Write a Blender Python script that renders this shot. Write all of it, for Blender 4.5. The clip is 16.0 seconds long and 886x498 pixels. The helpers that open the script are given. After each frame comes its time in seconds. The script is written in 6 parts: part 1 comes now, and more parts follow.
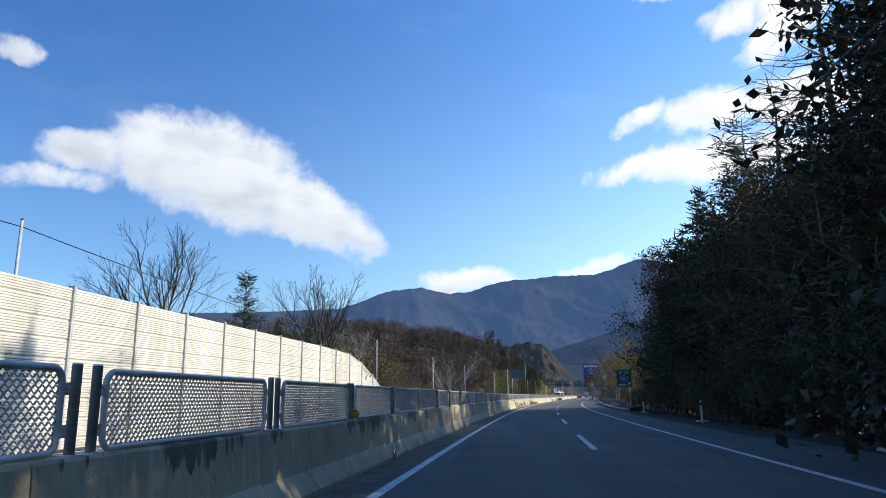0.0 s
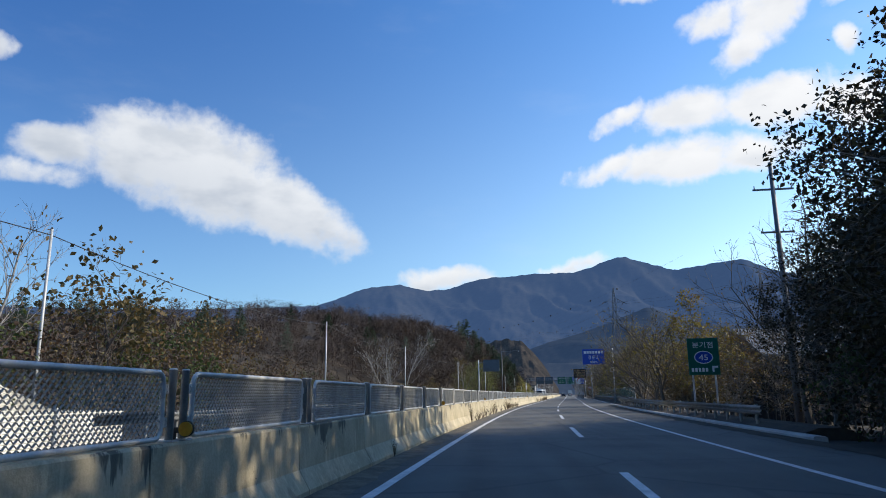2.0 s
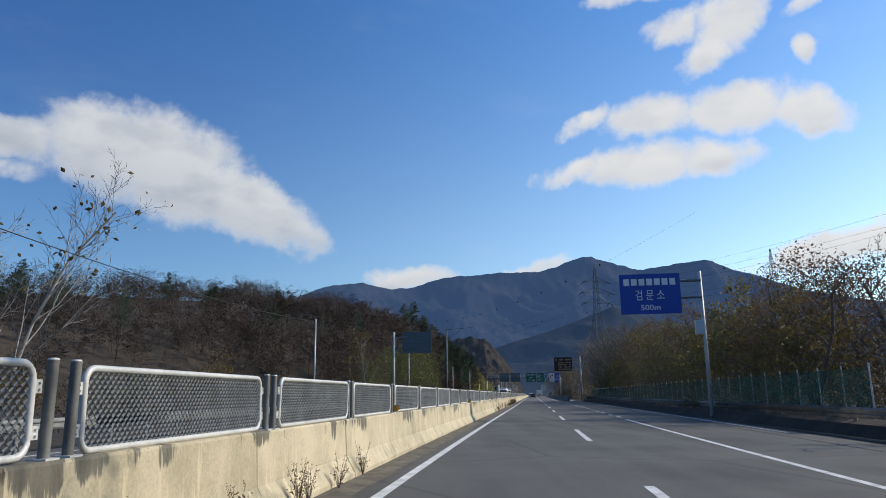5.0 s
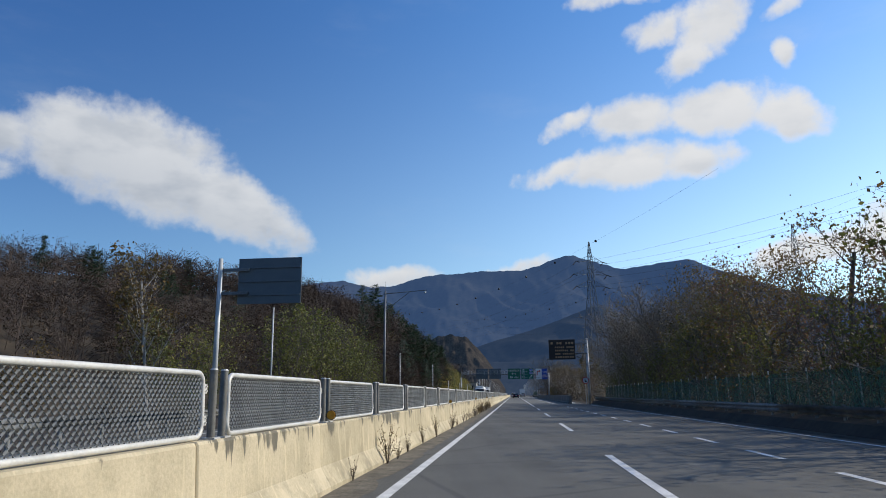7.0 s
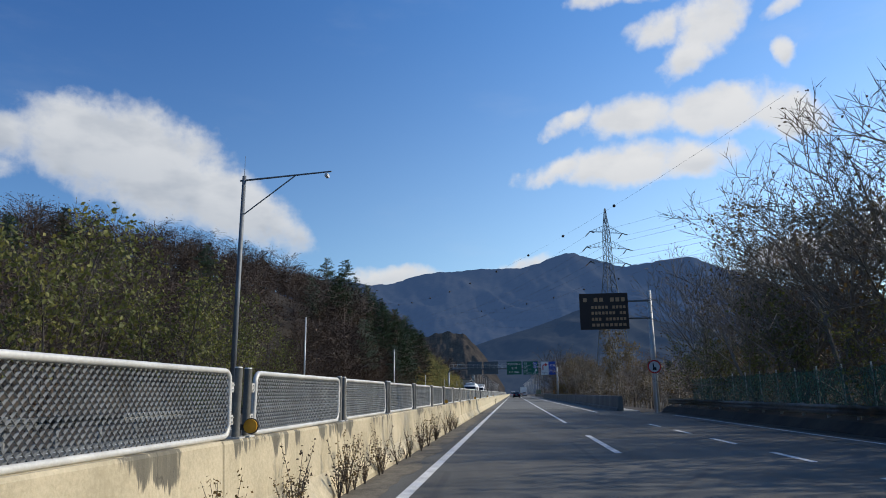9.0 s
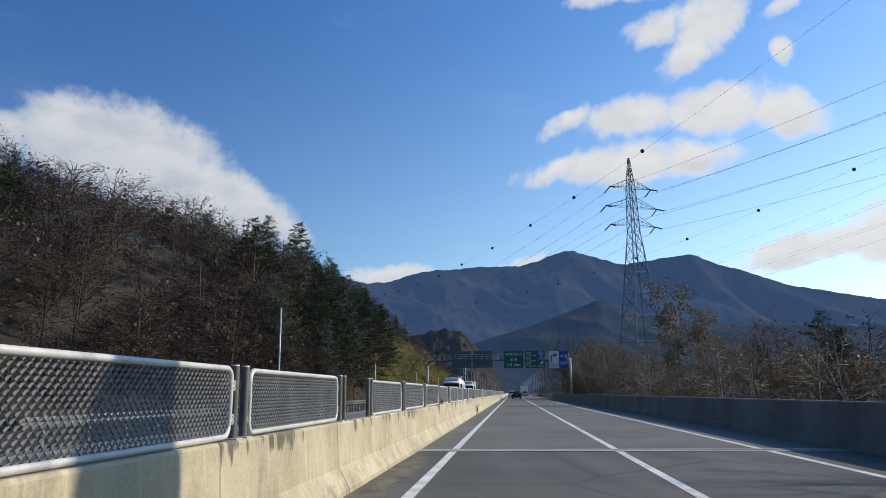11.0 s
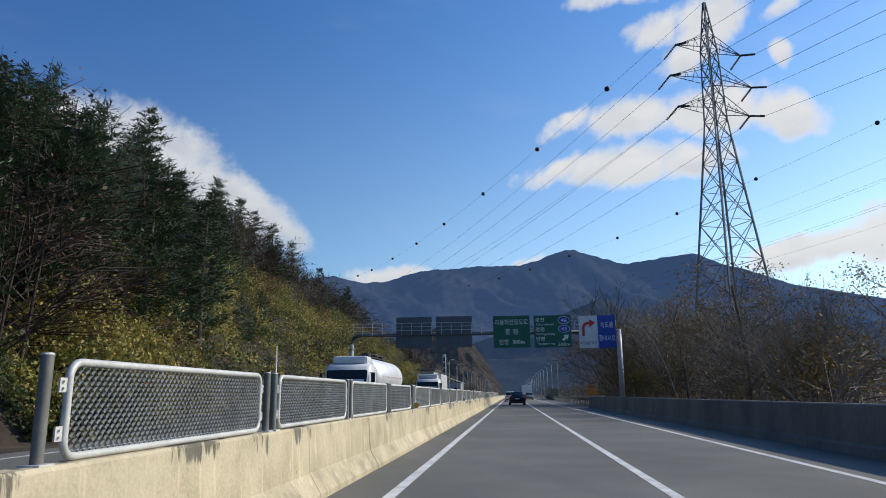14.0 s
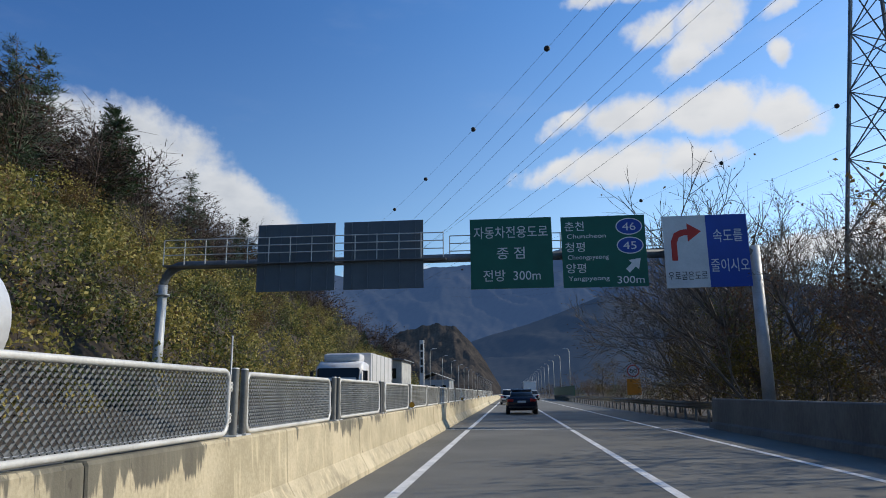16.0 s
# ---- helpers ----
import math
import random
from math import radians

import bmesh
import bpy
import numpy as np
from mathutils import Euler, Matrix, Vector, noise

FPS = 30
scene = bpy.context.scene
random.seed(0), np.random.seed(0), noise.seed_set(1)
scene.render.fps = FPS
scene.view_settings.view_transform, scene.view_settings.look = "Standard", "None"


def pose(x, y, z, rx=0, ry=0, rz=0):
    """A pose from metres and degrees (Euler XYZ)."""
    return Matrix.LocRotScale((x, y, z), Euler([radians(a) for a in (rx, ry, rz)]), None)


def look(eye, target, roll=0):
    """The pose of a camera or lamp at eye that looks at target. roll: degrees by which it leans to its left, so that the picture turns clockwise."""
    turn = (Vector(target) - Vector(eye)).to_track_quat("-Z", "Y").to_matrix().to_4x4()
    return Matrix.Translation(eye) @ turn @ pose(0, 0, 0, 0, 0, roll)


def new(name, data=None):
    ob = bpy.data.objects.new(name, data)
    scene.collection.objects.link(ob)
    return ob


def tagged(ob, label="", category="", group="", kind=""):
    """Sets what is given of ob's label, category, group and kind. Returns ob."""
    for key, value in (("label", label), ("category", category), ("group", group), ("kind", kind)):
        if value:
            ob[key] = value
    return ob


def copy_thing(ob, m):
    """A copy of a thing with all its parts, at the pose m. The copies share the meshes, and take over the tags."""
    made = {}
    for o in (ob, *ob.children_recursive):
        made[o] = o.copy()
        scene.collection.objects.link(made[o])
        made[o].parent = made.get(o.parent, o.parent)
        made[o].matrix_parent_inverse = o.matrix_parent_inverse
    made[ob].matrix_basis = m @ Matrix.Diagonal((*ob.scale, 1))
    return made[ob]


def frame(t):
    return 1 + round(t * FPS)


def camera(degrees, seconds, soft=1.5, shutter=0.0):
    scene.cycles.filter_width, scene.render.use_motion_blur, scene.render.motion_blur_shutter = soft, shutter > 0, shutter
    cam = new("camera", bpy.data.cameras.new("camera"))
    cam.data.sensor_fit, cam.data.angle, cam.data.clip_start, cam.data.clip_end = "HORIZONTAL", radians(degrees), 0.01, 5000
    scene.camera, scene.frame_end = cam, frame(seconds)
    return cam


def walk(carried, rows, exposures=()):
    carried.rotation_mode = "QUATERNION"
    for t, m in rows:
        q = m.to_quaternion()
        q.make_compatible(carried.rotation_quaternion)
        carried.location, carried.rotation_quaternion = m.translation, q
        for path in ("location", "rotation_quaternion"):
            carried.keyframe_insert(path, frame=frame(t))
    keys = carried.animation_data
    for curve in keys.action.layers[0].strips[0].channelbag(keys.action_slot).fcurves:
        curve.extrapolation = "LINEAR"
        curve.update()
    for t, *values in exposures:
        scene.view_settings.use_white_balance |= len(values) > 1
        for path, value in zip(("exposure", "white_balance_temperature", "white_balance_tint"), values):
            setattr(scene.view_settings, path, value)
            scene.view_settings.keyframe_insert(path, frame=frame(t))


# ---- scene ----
cam = camera(66.11, 16.0, soft=0.95)
ROLL = -0.68
PATH = [  # seconds, eye, target
    (0.0, (0.539, -2.233, 1.250), (-7.279, 95.164, 22.526)),
    (0.5, (0.967, 8.392, 1.250), (-5.923, 105.849, 22.574)),
    (1.0, (1.445, 19.029, 1.250), (-4.739, 116.569, 22.409)),
    (1.5, (1.973, 29.689, 1.250), (-3.771, 127.295, 22.226)),
    (2.0, (2.549, 40.379, 1.250), (-2.320, 138.024, 22.270)),
    (2.5, (3.215, 51.065, 1.250), (-0.650, 148.706, 22.495)),
    (3.0, (3.980, 61.716, 1.250), (0.865, 159.447, 22.199)),
    (3.5, (4.825, 72.359, 1.250), (2.652, 170.170, 21.946)),
    (4.0, (5.782, 83.012, 1.250), (4.295, 180.776, 22.228)),
    (4.5, (6.834, 93.608, 1.250), (6.103, 191.389, 22.188)),
    (5.0, (7.973, 104.221, 1.250), (8.110, 201.986, 22.277)),
    (5.5, (9.184, 114.801, 1.250), (10.249, 212.552, 22.311)),
    (6.0, (10.439, 125.303, 1.250), (12.267, 223.044, 22.303)),
    (6.5, (11.705, 135.682, 1.250), (14.043, 233.421, 22.264)),
    (7.0, (12.956, 145.893, 1.250), (15.605, 243.636, 22.206)),
    (7.5, (14.211, 156.087, 1.250), (17.091, 253.871, 21.985)),
    (8.0, (15.449, 166.114, 1.250), (18.409, 263.876, 22.080)),
    (8.5, (16.668, 176.062, 1.250), (19.418, 273.830, 22.079)),
    (9.0, (17.887, 186.036, 1.250), (20.601, 283.808, 22.067)),
    (9.5, (19.111, 196.030, 1.250), (21.749, 293.809, 22.045)),
    (10.0, (20.358, 206.083, 1.250), (23.028, 303.869, 22.007)),
    (10.5, (21.628, 216.188, 1.250), (24.401, 313.978, 21.975)),
    (11.0, (22.922, 226.339, 1.250), (25.822, 324.125, 21.972)),
    (11.5, (24.238, 236.528, 1.250), (27.223, 334.302, 22.019)),
    (12.0, (25.550, 246.684, 1.250), (28.497, 344.438, 22.116)),
    (12.5, (26.891, 256.941, 1.250), (29.965, 354.678, 22.179)),
    (13.0, (28.132, 267.340, 1.250), (31.233, 365.084, 22.142)),
    (13.5, (29.459, 276.804, 1.250), (32.331, 374.554, 22.145)),
    (14.0, (30.793, 286.200, 1.250), (33.736, 383.938, 22.193)),
    (14.5, (31.988, 296.102, 1.250), (35.061, 393.723, 22.717)),
    (15.0, (33.192, 305.490, 1.250), (36.559, 403.225, 22.146)),
    (15.5, (34.344, 314.585, 1.250), (37.523, 412.409, 21.751)),
    (16.0, (35.490, 323.584, 1.250), (38.594, 421.350, 22.042)),
]
walk(cam, [(t, look(eye, target, ROLL)) for t, eye, target in PATH], [(0.0, 0.42), (1.0, 0.38), (1.7, 0.26), (2.6, 0.14), (4.0, -0.10), (16.0, -0.09)])

# exposure, world, sun
SUN_AZ, SUN_EL = radians(78), radians(33)   # clockwise from +Y
world = bpy.data.worlds.new("sky")
scene.world = world
world.use_nodes = True
scene.view_settings.exposure = 0.0


def N(nt, kind, **kw):
    """A node with its inputs (by name or index) and settings."""
    n = nt.nodes.new(kind)
    for k, v in kw.pop("set", {}).items():
        if k == "operation":
            n.operation = v
        elif k == "blend_type":
            n.blend_type = v
        elif k == "data_type":
            n.data_type = v
        elif k == "noise_dimensions":
            n.noise_dimensions = v
        elif k == "feature":
            n.feature = v
        elif k == "interpolation_type":
            n.interpolation_type = v
        elif k == "wave_type":
            n.wave_type = v
        elif k == "bands_direction":
            n.bands_direction = v
    for k, v in kw.get("ins", {}).items():
        if isinstance(v, bpy.types.NodeSocket):
            nt.links.new(v, n.inputs[k])
        else:
            n.inputs[k].default_value = v
    return n


def math_node(nt, op, a, b=0.0, c=0.0, clamp=False):
    n = N(nt, "ShaderNodeMath", set={"operation": op}, ins={0: a, 1: b, 2: c})
    n.use_clamp = clamp
    return n.outputs[0]


def smooth(nt, v, lo, hi, a=0.0, b=1.0):
    n = N(nt, "ShaderNodeMapRange", set={"interpolation_type": "SMOOTHSTEP"}, ins={0: v, 1: lo, 2: hi, 3: a, 4: b})
    return n.outputs[0]


def mixc(nt, f, a, b, blend="MIX"):
    n = nt.nodes.new("ShaderNodeMix")
    n.data_type, n.blend_type = "RGBA", blend
    for sock, v in ((n.inputs[0], f), (n.inputs[6], a), (n.inputs[7], b)):
        if isinstance(v, bpy.types.NodeSocket):
            nt.links.new(v, sock)
        elif isinstance(v, (int, float)):
            sock.default_value = v
        else:
            sock.default_value = (*v, 1)
    return n.outputs[2]


def build_sky(nt):
    sky = nt.nodes.new("ShaderNodeTexSky")
    sky.sky_type, sky.sun_disc = "NISHITA", False
    sky.sun_elevation, sky.sun_rotation = SUN_EL, SUN_AZ
    sky.altitude, sky.air_density, sky.dust_density, sky.ozone_density = 100, 1.0, 0.75, 2.2
    co = nt.nodes.new("ShaderNodeTexCoord").outputs["Generated"]
    sep = N(nt, "ShaderNodeSeparateXYZ", ins={0: co})
    X, Y, Z = sep.outputs
    # azimuth and elevation in degrees, right of +Y positive
    az = math_node(nt, "DEGREES", math_node(nt, "ARCTAN2", X, Y))
    el = math_node(nt, "DEGREES", math_node(nt, "ARCSINE", Z))
    ang = N(nt, "ShaderNodeCombineXYZ", ins={0: az, 1: el})
    warp = N(nt, "ShaderNodeTexNoise", ins={"Vector": ang.outputs[0], "Scale": 0.30, "Detail": 6.0, "Roughness": 0.58})
    wob = N(nt, "ShaderNodeTexNoise", ins={"Vector": ang.outputs[0], "Scale": 0.95, "Detail": 5.0, "Roughness": 0.6})
    # the banks' outlines billow: the angles are pushed about by noise
    push = N(nt, "ShaderNodeTexNoise", ins={"Vector": ang.outputs[0], "Scale": 0.24, "Detail": 4.0, "Roughness": 0.55})
    psep = N(nt, "ShaderNodeSeparateColor", ins={0: push.outputs[1]})
    az = math_node(nt, "ADD", az, math_node(nt, "MULTIPLY", math_node(nt, "SUBTRACT", psep.outputs[0], 0.5), 4.0))
    el = math_node(nt, "ADD", el, math_node(nt, "MULTIPLY", math_node(nt, "SUBTRACT", psep.outputs[1], 0.5), 2.6))
    total, lift = None, None
    # each bank: azimuth, elevation, half width, half height, tilt, density
    for a0, e0, w, h, tilt, dens in CLOUDS:
        da = math_node(nt, "SUBTRACT", az, a0)
        de = math_node(nt, "SUBTRACT", math_node(nt, "SUBTRACT", el, e0), math_node(nt, "MULTIPLY", da, tilt))
        dh = math_node(nt, "DIVIDE", de, h)
        q = math_node(nt, "ADD", math_node(nt, "POWER", math_node(nt, "ABSOLUTE", math_node(nt, "DIVIDE", da, w)), 2.0),
                      math_node(nt, "POWER", math_node(nt, "ABSOLUTE", dh), 2.0))
        m = math_node(nt, "MULTIPLY", math_node(nt, "SUBTRACT", 1.0, q), dens)
        up_m = math_node(nt, "ADD", m, math_node(nt, "MULTIPLY", dh, 0.6))
        total = m if total is None else math_node(nt, "SMOOTH_MAX", total, m, 0.5)
        lift = up_m if lift is None else math_node(nt, "SMOOTH_MAX", lift, up_m, 0.5)
    rag = math_node(nt, "ADD", math_node(nt, "MULTIPLY", math_node(nt, "SUBTRACT", warp.outputs[0], 0.5), 2.0),
                    math_node(nt, "MULTIPLY", math_node(nt, "SUBTRACT", wob.outputs[0], 0.5), 1.0))
    d = math_node(nt, "ADD", total, rag)
    cover = smooth(nt, d, -0.35, 1.15, 0.0, 0.96)
    wisp = N(nt, "ShaderNodeTexNoise", ins={"Vector": N(nt, "ShaderNodeVectorMath", set={"operation": "MULTIPLY"}, ins={0: ang.outputs[0], 1: (0.35, 1.0, 1.0)}).outputs[0], "Scale": 0.12, "Detail": 6.0, "Roughness": 0.6})
    thin = math_node(nt, "MULTIPLY", smooth(nt, wisp.outputs[0], 0.52, 0.9), 0.15)
    cover = math_node(nt, "MAXIMUM", cover, thin)
    # sunlit tops, grey bellies, and the left bank greyer, away from the sun
    side = math_node(nt, "SUBTRACT", lift, total)
    under = N(nt, "ShaderNodeTexNoise", ins={"Vector": N(nt, "ShaderNodeVectorMath", set={"operation": "MULTIPLY"}, ins={0: ang.outputs[0], 1: (0.5, 1.0, 1.0)}).outputs[0], "Scale": 0.32, "Detail": 4.0})
    grey = math_node(nt, "ADD", math_node(nt, "MULTIPLY", smooth(nt, side, 0.35, -0.45), 0.45), math_node(nt, "MULTIPLY", smooth(nt, under.outputs[0], 0.42, 0.68), 0.55))
    grey = math_node(nt, "MULTIPLY", grey, math_node(nt, "MULTIPLY", smooth(nt, d, 0.1, 1.2), smooth(nt, az, 12.0, -14.0, 0.45, 1.0)))
    shade = mixc(nt, grey, mixc(nt, smooth(nt, az, 10.0, -16.0), (1.0, 1.0, 1.0), (0.86, 0.89, 0.93)), (0.50, 0.56, 0.65))
    cloud = N(nt, "ShaderNodeVectorMath", set={"operation": "SCALE"}, ins={0: shade, "Scale": CLOUD_GAIN})
    tint = mixc(nt, 1.0, sky.outputs[0], mixc(nt, smooth(nt, Z, 0.1, 0.62), SKY_LOW, SKY_TINT), "MULTIPLY")
    # the haze is brighter towards the sun
    to_sun = (math.sin(SUN_AZ) * math.cos(SUN_EL), math.cos(SUN_AZ) * math.cos(SUN_EL), math.sin(SUN_EL))
    glow = N(nt, "ShaderNodeVectorMath", set={"operation": "DOT_PRODUCT"}, ins={0: co, 1: to_sun}).outputs["Value"]
    tint = mixc(nt, 1.0, tint, mixc(nt, smooth(nt, glow, -0.28, 0.80), (0.58, 0.69, 0.84), (1.42, 1.32, 1.27)), "MULTIPLY")
    col = mixc(nt, cover, tint, cloud.outputs[0])
    bg = nt.nodes["Background"]
    nt.links.new(col, bg.inputs[0])
    bg.inputs[1].default_value = SKY_GAIN


SKY_GAIN, CLOUD_GAIN = 0.15, 5.6
SKY_LOW, SKY_TINT = (0.92, 1.07, 1.10), (0.37, 0.71, 1.04)
CLOUDS = [(-27.5, 18.9, 6.6, 3.2, 0.0, 1.5), (-23.0, 17.9, 7.2, 4.3, -0.14, 1.6), (-16.5, 15.5, 6.8, 2.9, -0.42, 1.6), (-12.6, 13.7, 3.2, 1.6, -0.3, 1.3), (-33.5, 18.7, 3.2, 1.7, 0.1, 1.3), (-35.8, 16.2, 4.2, 0.9, 0.08, 0.8),
          (12.9, 22.2, 2.4, 1.1, 0.4, 1.2), (16.1, 22.1, 2.5, 1.2, 0.1, 1.1), (18.6, 21.9, 5.0, 1.7, 0.02, 1.4), (25.1, 21.6, 5.2, 2.0, -0.03, 1.5), (29.9, 20.7, 3.4, 1.9, -0.25, 1.4),
          (11.8, 18.3, 3.6, 1.0, 0.2, 1.1), (17.6, 18.2, 5.6, 1.9, 0.02, 1.5), (22.6, 18.1, 4.2, 1.7, -0.02, 1.4),
          (25.2, 28.2, 3.3, 2.4, 0.3, 1.3), (21.2, 28.4, 3.6, 1.3, 0.25, 1.1), (23.2, 25.9, 2.4, 1.6, 0.35, 1.2), (31.0, 28.0, 1.6, 0.8, 0.3, 0.8), (30.4, 24.7, 1.0, 1.0, 0.3, 1.0),
          (-2.6, 9.6, 4.4, 1.1, 0.02, 1.2), (8.3, 10.5, 2.6, 0.7, 0.15, 1.0), (31.0, 10.2, 6.5, 1.5, 0.15, 1.4), (37.0, 10.8, 5.5, 2.6, 0.1, 1.4), (-38.9, 24.9, 1.9, 0.8, 0.0, 0.9), (17.0, 31.2, 3.6, 0.8, -0.1, 0.9), (62.0, 24.0, 14.0, 4.0, 0.1, 1.0)]
build_sky(world.node_tree)

sun = new("sun", bpy.data.lights.new("sun", "SUN"))
sun.data.energy, sun.data.angle, sun.data.color = 4.5, radians(0.53), (1.0, 0.90, 0.74)
sun.matrix_world = look((0, 0, 0), (-math.sin(SUN_AZ) * math.cos(SUN_EL), -math.cos(SUN_AZ) * math.cos(SUN_EL), -math.sin(SUN_EL)))

# ---- the road's line: s metres along, u metres to the right, z up
_S = np.arange(-3000.0, 5200.0, 1.0)
_H = np.interp(_S, [-20, 40, 80, 120, 160, 210, 300, 450], [0.02241, 0.06011, 0.09219, 0.12604, 0.13047, 0.12606, 0.12678, 0.1250])
_H = np.convolve(np.pad(_H, 15, mode="edge"), np.ones(31) / 31, "valid")
# the stations jump at the bridge joint: ten of them cover 7.6 m
_D = np.where((_S[1:] > 287) & (_S[1:] <= 297), 0.76, 1.0)
_X = np.concatenate([[0], np.cumsum(np.sin((_H[1:] + _H[:-1]) / 2) * _D)])
_Y = np.concatenate([[0], np.cumsum(np.cos((_H[1:] + _H[:-1]) / 2) * _D)])
_X, _Y = _X - _X[3000], _Y - _Y[3000]


def at(s, u, z=0.0):
    h = np.interp(s, _S, _H)
    return Vector((float(np.interp(s, _S, _X) + u * math.cos(h)), float(np.interp(s, _S, _Y) - u * math.sin(h)), float(z)))


def turn(s):
    """Degrees about z that bring +Y along the road."""
    return -math.degrees(float(np.interp(s, _S, _H)))


def place(s, u, z=0.0, rz=0.0, rx=0.0, ry=0.0):
    p = at(s, u, z)
    return pose(p.x, p.y, p.z, rx, ry, turn(s) + rz)


def at_grid(s, u):
    h = np.interp(s, _S, _H)
    return np.interp(s, _S, _X) + u * np.cos(h), np.interp(s, _S, _Y) - u * np.sin(h)


# ---- materials
def material(name, base, rough=0.7, metal=0.0, spec=0.4):
    m = bpy.data.materials.new(name)
    m.use_nodes = True
    b = m.node_tree.nodes["Principled BSDF"]
    b.inputs["Base Color"].default_value = (*base, 1)
    b.inputs["Roughness"].default_value = rough
    b.inputs["Metallic"].default_value = metal
    b.inputs["Specular IOR Level"].default_value = spec
    return m


def varied(name, dark, light, rough=0.7, metal=0.0, fine=20.0, coarse=1.5, bump=0.15, each=0.0, spec=0.35, stretch=(1, 1, 1)):
    """Two scales of variation in world metres, a fine relief, and a shift from piece to piece."""
    m = material(name, light, rough, metal, spec)
    nt = m.node_tree
    b = nt.nodes["Principled BSDF"]
    geo = nt.nodes.new("ShaderNodeNewGeometry")
    pos = N(nt, "ShaderNodeVectorMath", set={"operation": "MULTIPLY"}, ins={0: geo.outputs["Position"], 1: stretch}).outputs[0]
    a = N(nt, "ShaderNodeTexNoise", ins={"Vector": pos, "Scale": coarse, "Detail": 5.0, "Roughness": 0.6})
    f = N(nt, "ShaderNodeTexNoise", ins={"Vector": pos, "Scale": fine, "Detail": 4.0, "Roughness": 0.6})
    v = math_node(nt, "ADD", math_node(nt, "MULTIPLY", a.outputs[0], 0.65), math_node(nt, "MULTIPLY", f.outputs[0], 0.35))
    v = smooth(nt, v, 0.32, 0.68)
    if each:
        oi = nt.nodes.new("ShaderNodeObjectInfo")
        v = math_node(nt, "ADD", v, math_node(nt, "MULTIPLY", math_node(nt, "SUBTRACT", oi.outputs["Random"], 0.5), each), clamp=True)
    nt.links.new(mixc(nt, v, dark, light), b.inputs["Base Color"])
    r = math_node(nt, "ADD", rough - 0.08, math_node(nt, "MULTIPLY", f.outputs[0], 0.16))
    nt.links.new(r, b.inputs["Roughness"])
    if bump:
        bp = N(nt, "ShaderNodeBump", ins={"Strength": bump, "Distance": 0.02, "Height": f.outputs[0]})
        nt.links.new(bp.outputs[0], b.inputs["Normal"])
    return m


def leafy(name, colours, trans=0.35, rough=0.55):
    """Foliage: each clump takes its own shade from the list."""
    m = material(name, colours[0], rough, 0, 0.3)
    nt = m.node_tree
    b = nt.nodes["Principled BSDF"]
    geo = nt.nodes.new("ShaderNodeNewGeometry")
    ramp = nt.nodes.new("ShaderNodeValToRGB")
    el = ramp.color_ramp.elements
    while len(el) < len(colours):
        el.new(0.5)
    for i, c in enumerate(colours):
        el[i].position, el[i].color = i / max(1, len(colours) - 1), (*c, 1)
    big = N(nt, "ShaderNodeTexNoise", ins={"Vector": geo.outputs["Position"], "Scale": 0.35, "Detail": 3.0})
    oi = nt.nodes.new("ShaderNodeObjectInfo")
    v = math_node(nt, "ADD", math_node(nt, "MULTIPLY", geo.outputs["Random Per Island"], 0.5), math_node(nt, "MULTIPLY", big.outputs[0], 0.7))
    v = math_node(nt, "ADD", v, math_node(nt, "MULTIPLY", math_node(nt, "SUBTRACT", oi.outputs["Random"], 0.7), 0.4), clamp=True)
    nt.links.new(v, ramp.inputs[0])
    nt.links.new(ramp.outputs[0], b.inputs["Base Color"])
    tr = N(nt, "ShaderNodeBsdfTranslucent", ins={0: ramp.outputs[0]})
    mix = N(nt, "ShaderNodeMixShader", ins={0: trans, 1: b.outputs[0], 2: tr.outputs[0]})
    nt.links.new(mix.outputs[0], nt.nodes["Material Output"].inputs[0])
    return m


def vine_material():
    """Vines in drifts: dark green, yellow, tan and bare brown stretches some metres wide, with each leaf a little different."""
    m = leafy("vine_leaves", [(0.06, 0.045, 0.032), (0.055, 0.075, 0.026), (0.105, 0.12, 0.036), (0.26, 0.235, 0.062), (0.40, 0.32, 0.092), (0.15, 0.145, 0.045), (0.17, 0.10, 0.047)], 0.35)
    nt = m.node_tree
    ramp = [n for n in nt.nodes if n.bl_idname == "ShaderNodeValToRGB"][0]
    geo = nt.nodes.new("ShaderNodeNewGeometry")
    drift = N(nt, "ShaderNodeTexNoise", ins={"Vector": geo.outputs["Position"], "Scale": 0.20, "Detail": 3.0, "Roughness": 0.6})
    clump = N(nt, "ShaderNodeTexNoise", ins={"Vector": geo.outputs["Position"], "Scale": 1.1, "Detail": 2.0})
    v = math_node(nt, "ADD", math_node(nt, "MULTIPLY", math_node(nt, "SUBTRACT", drift.outputs[0], 0.5), 2.4), math_node(nt, "MULTIPLY", math_node(nt, "SUBTRACT", clump.outputs[0], 0.5), 1.2))
    v = math_node(nt, "ADD", math_node(nt, "ADD", v, 0.5), math_node(nt, "MULTIPLY", math_node(nt, "SUBTRACT", geo.outputs["Random Per Island"], 0.5), 0.28), clamp=True)
    nt.links.new(v, ramp.inputs[0])
    return m


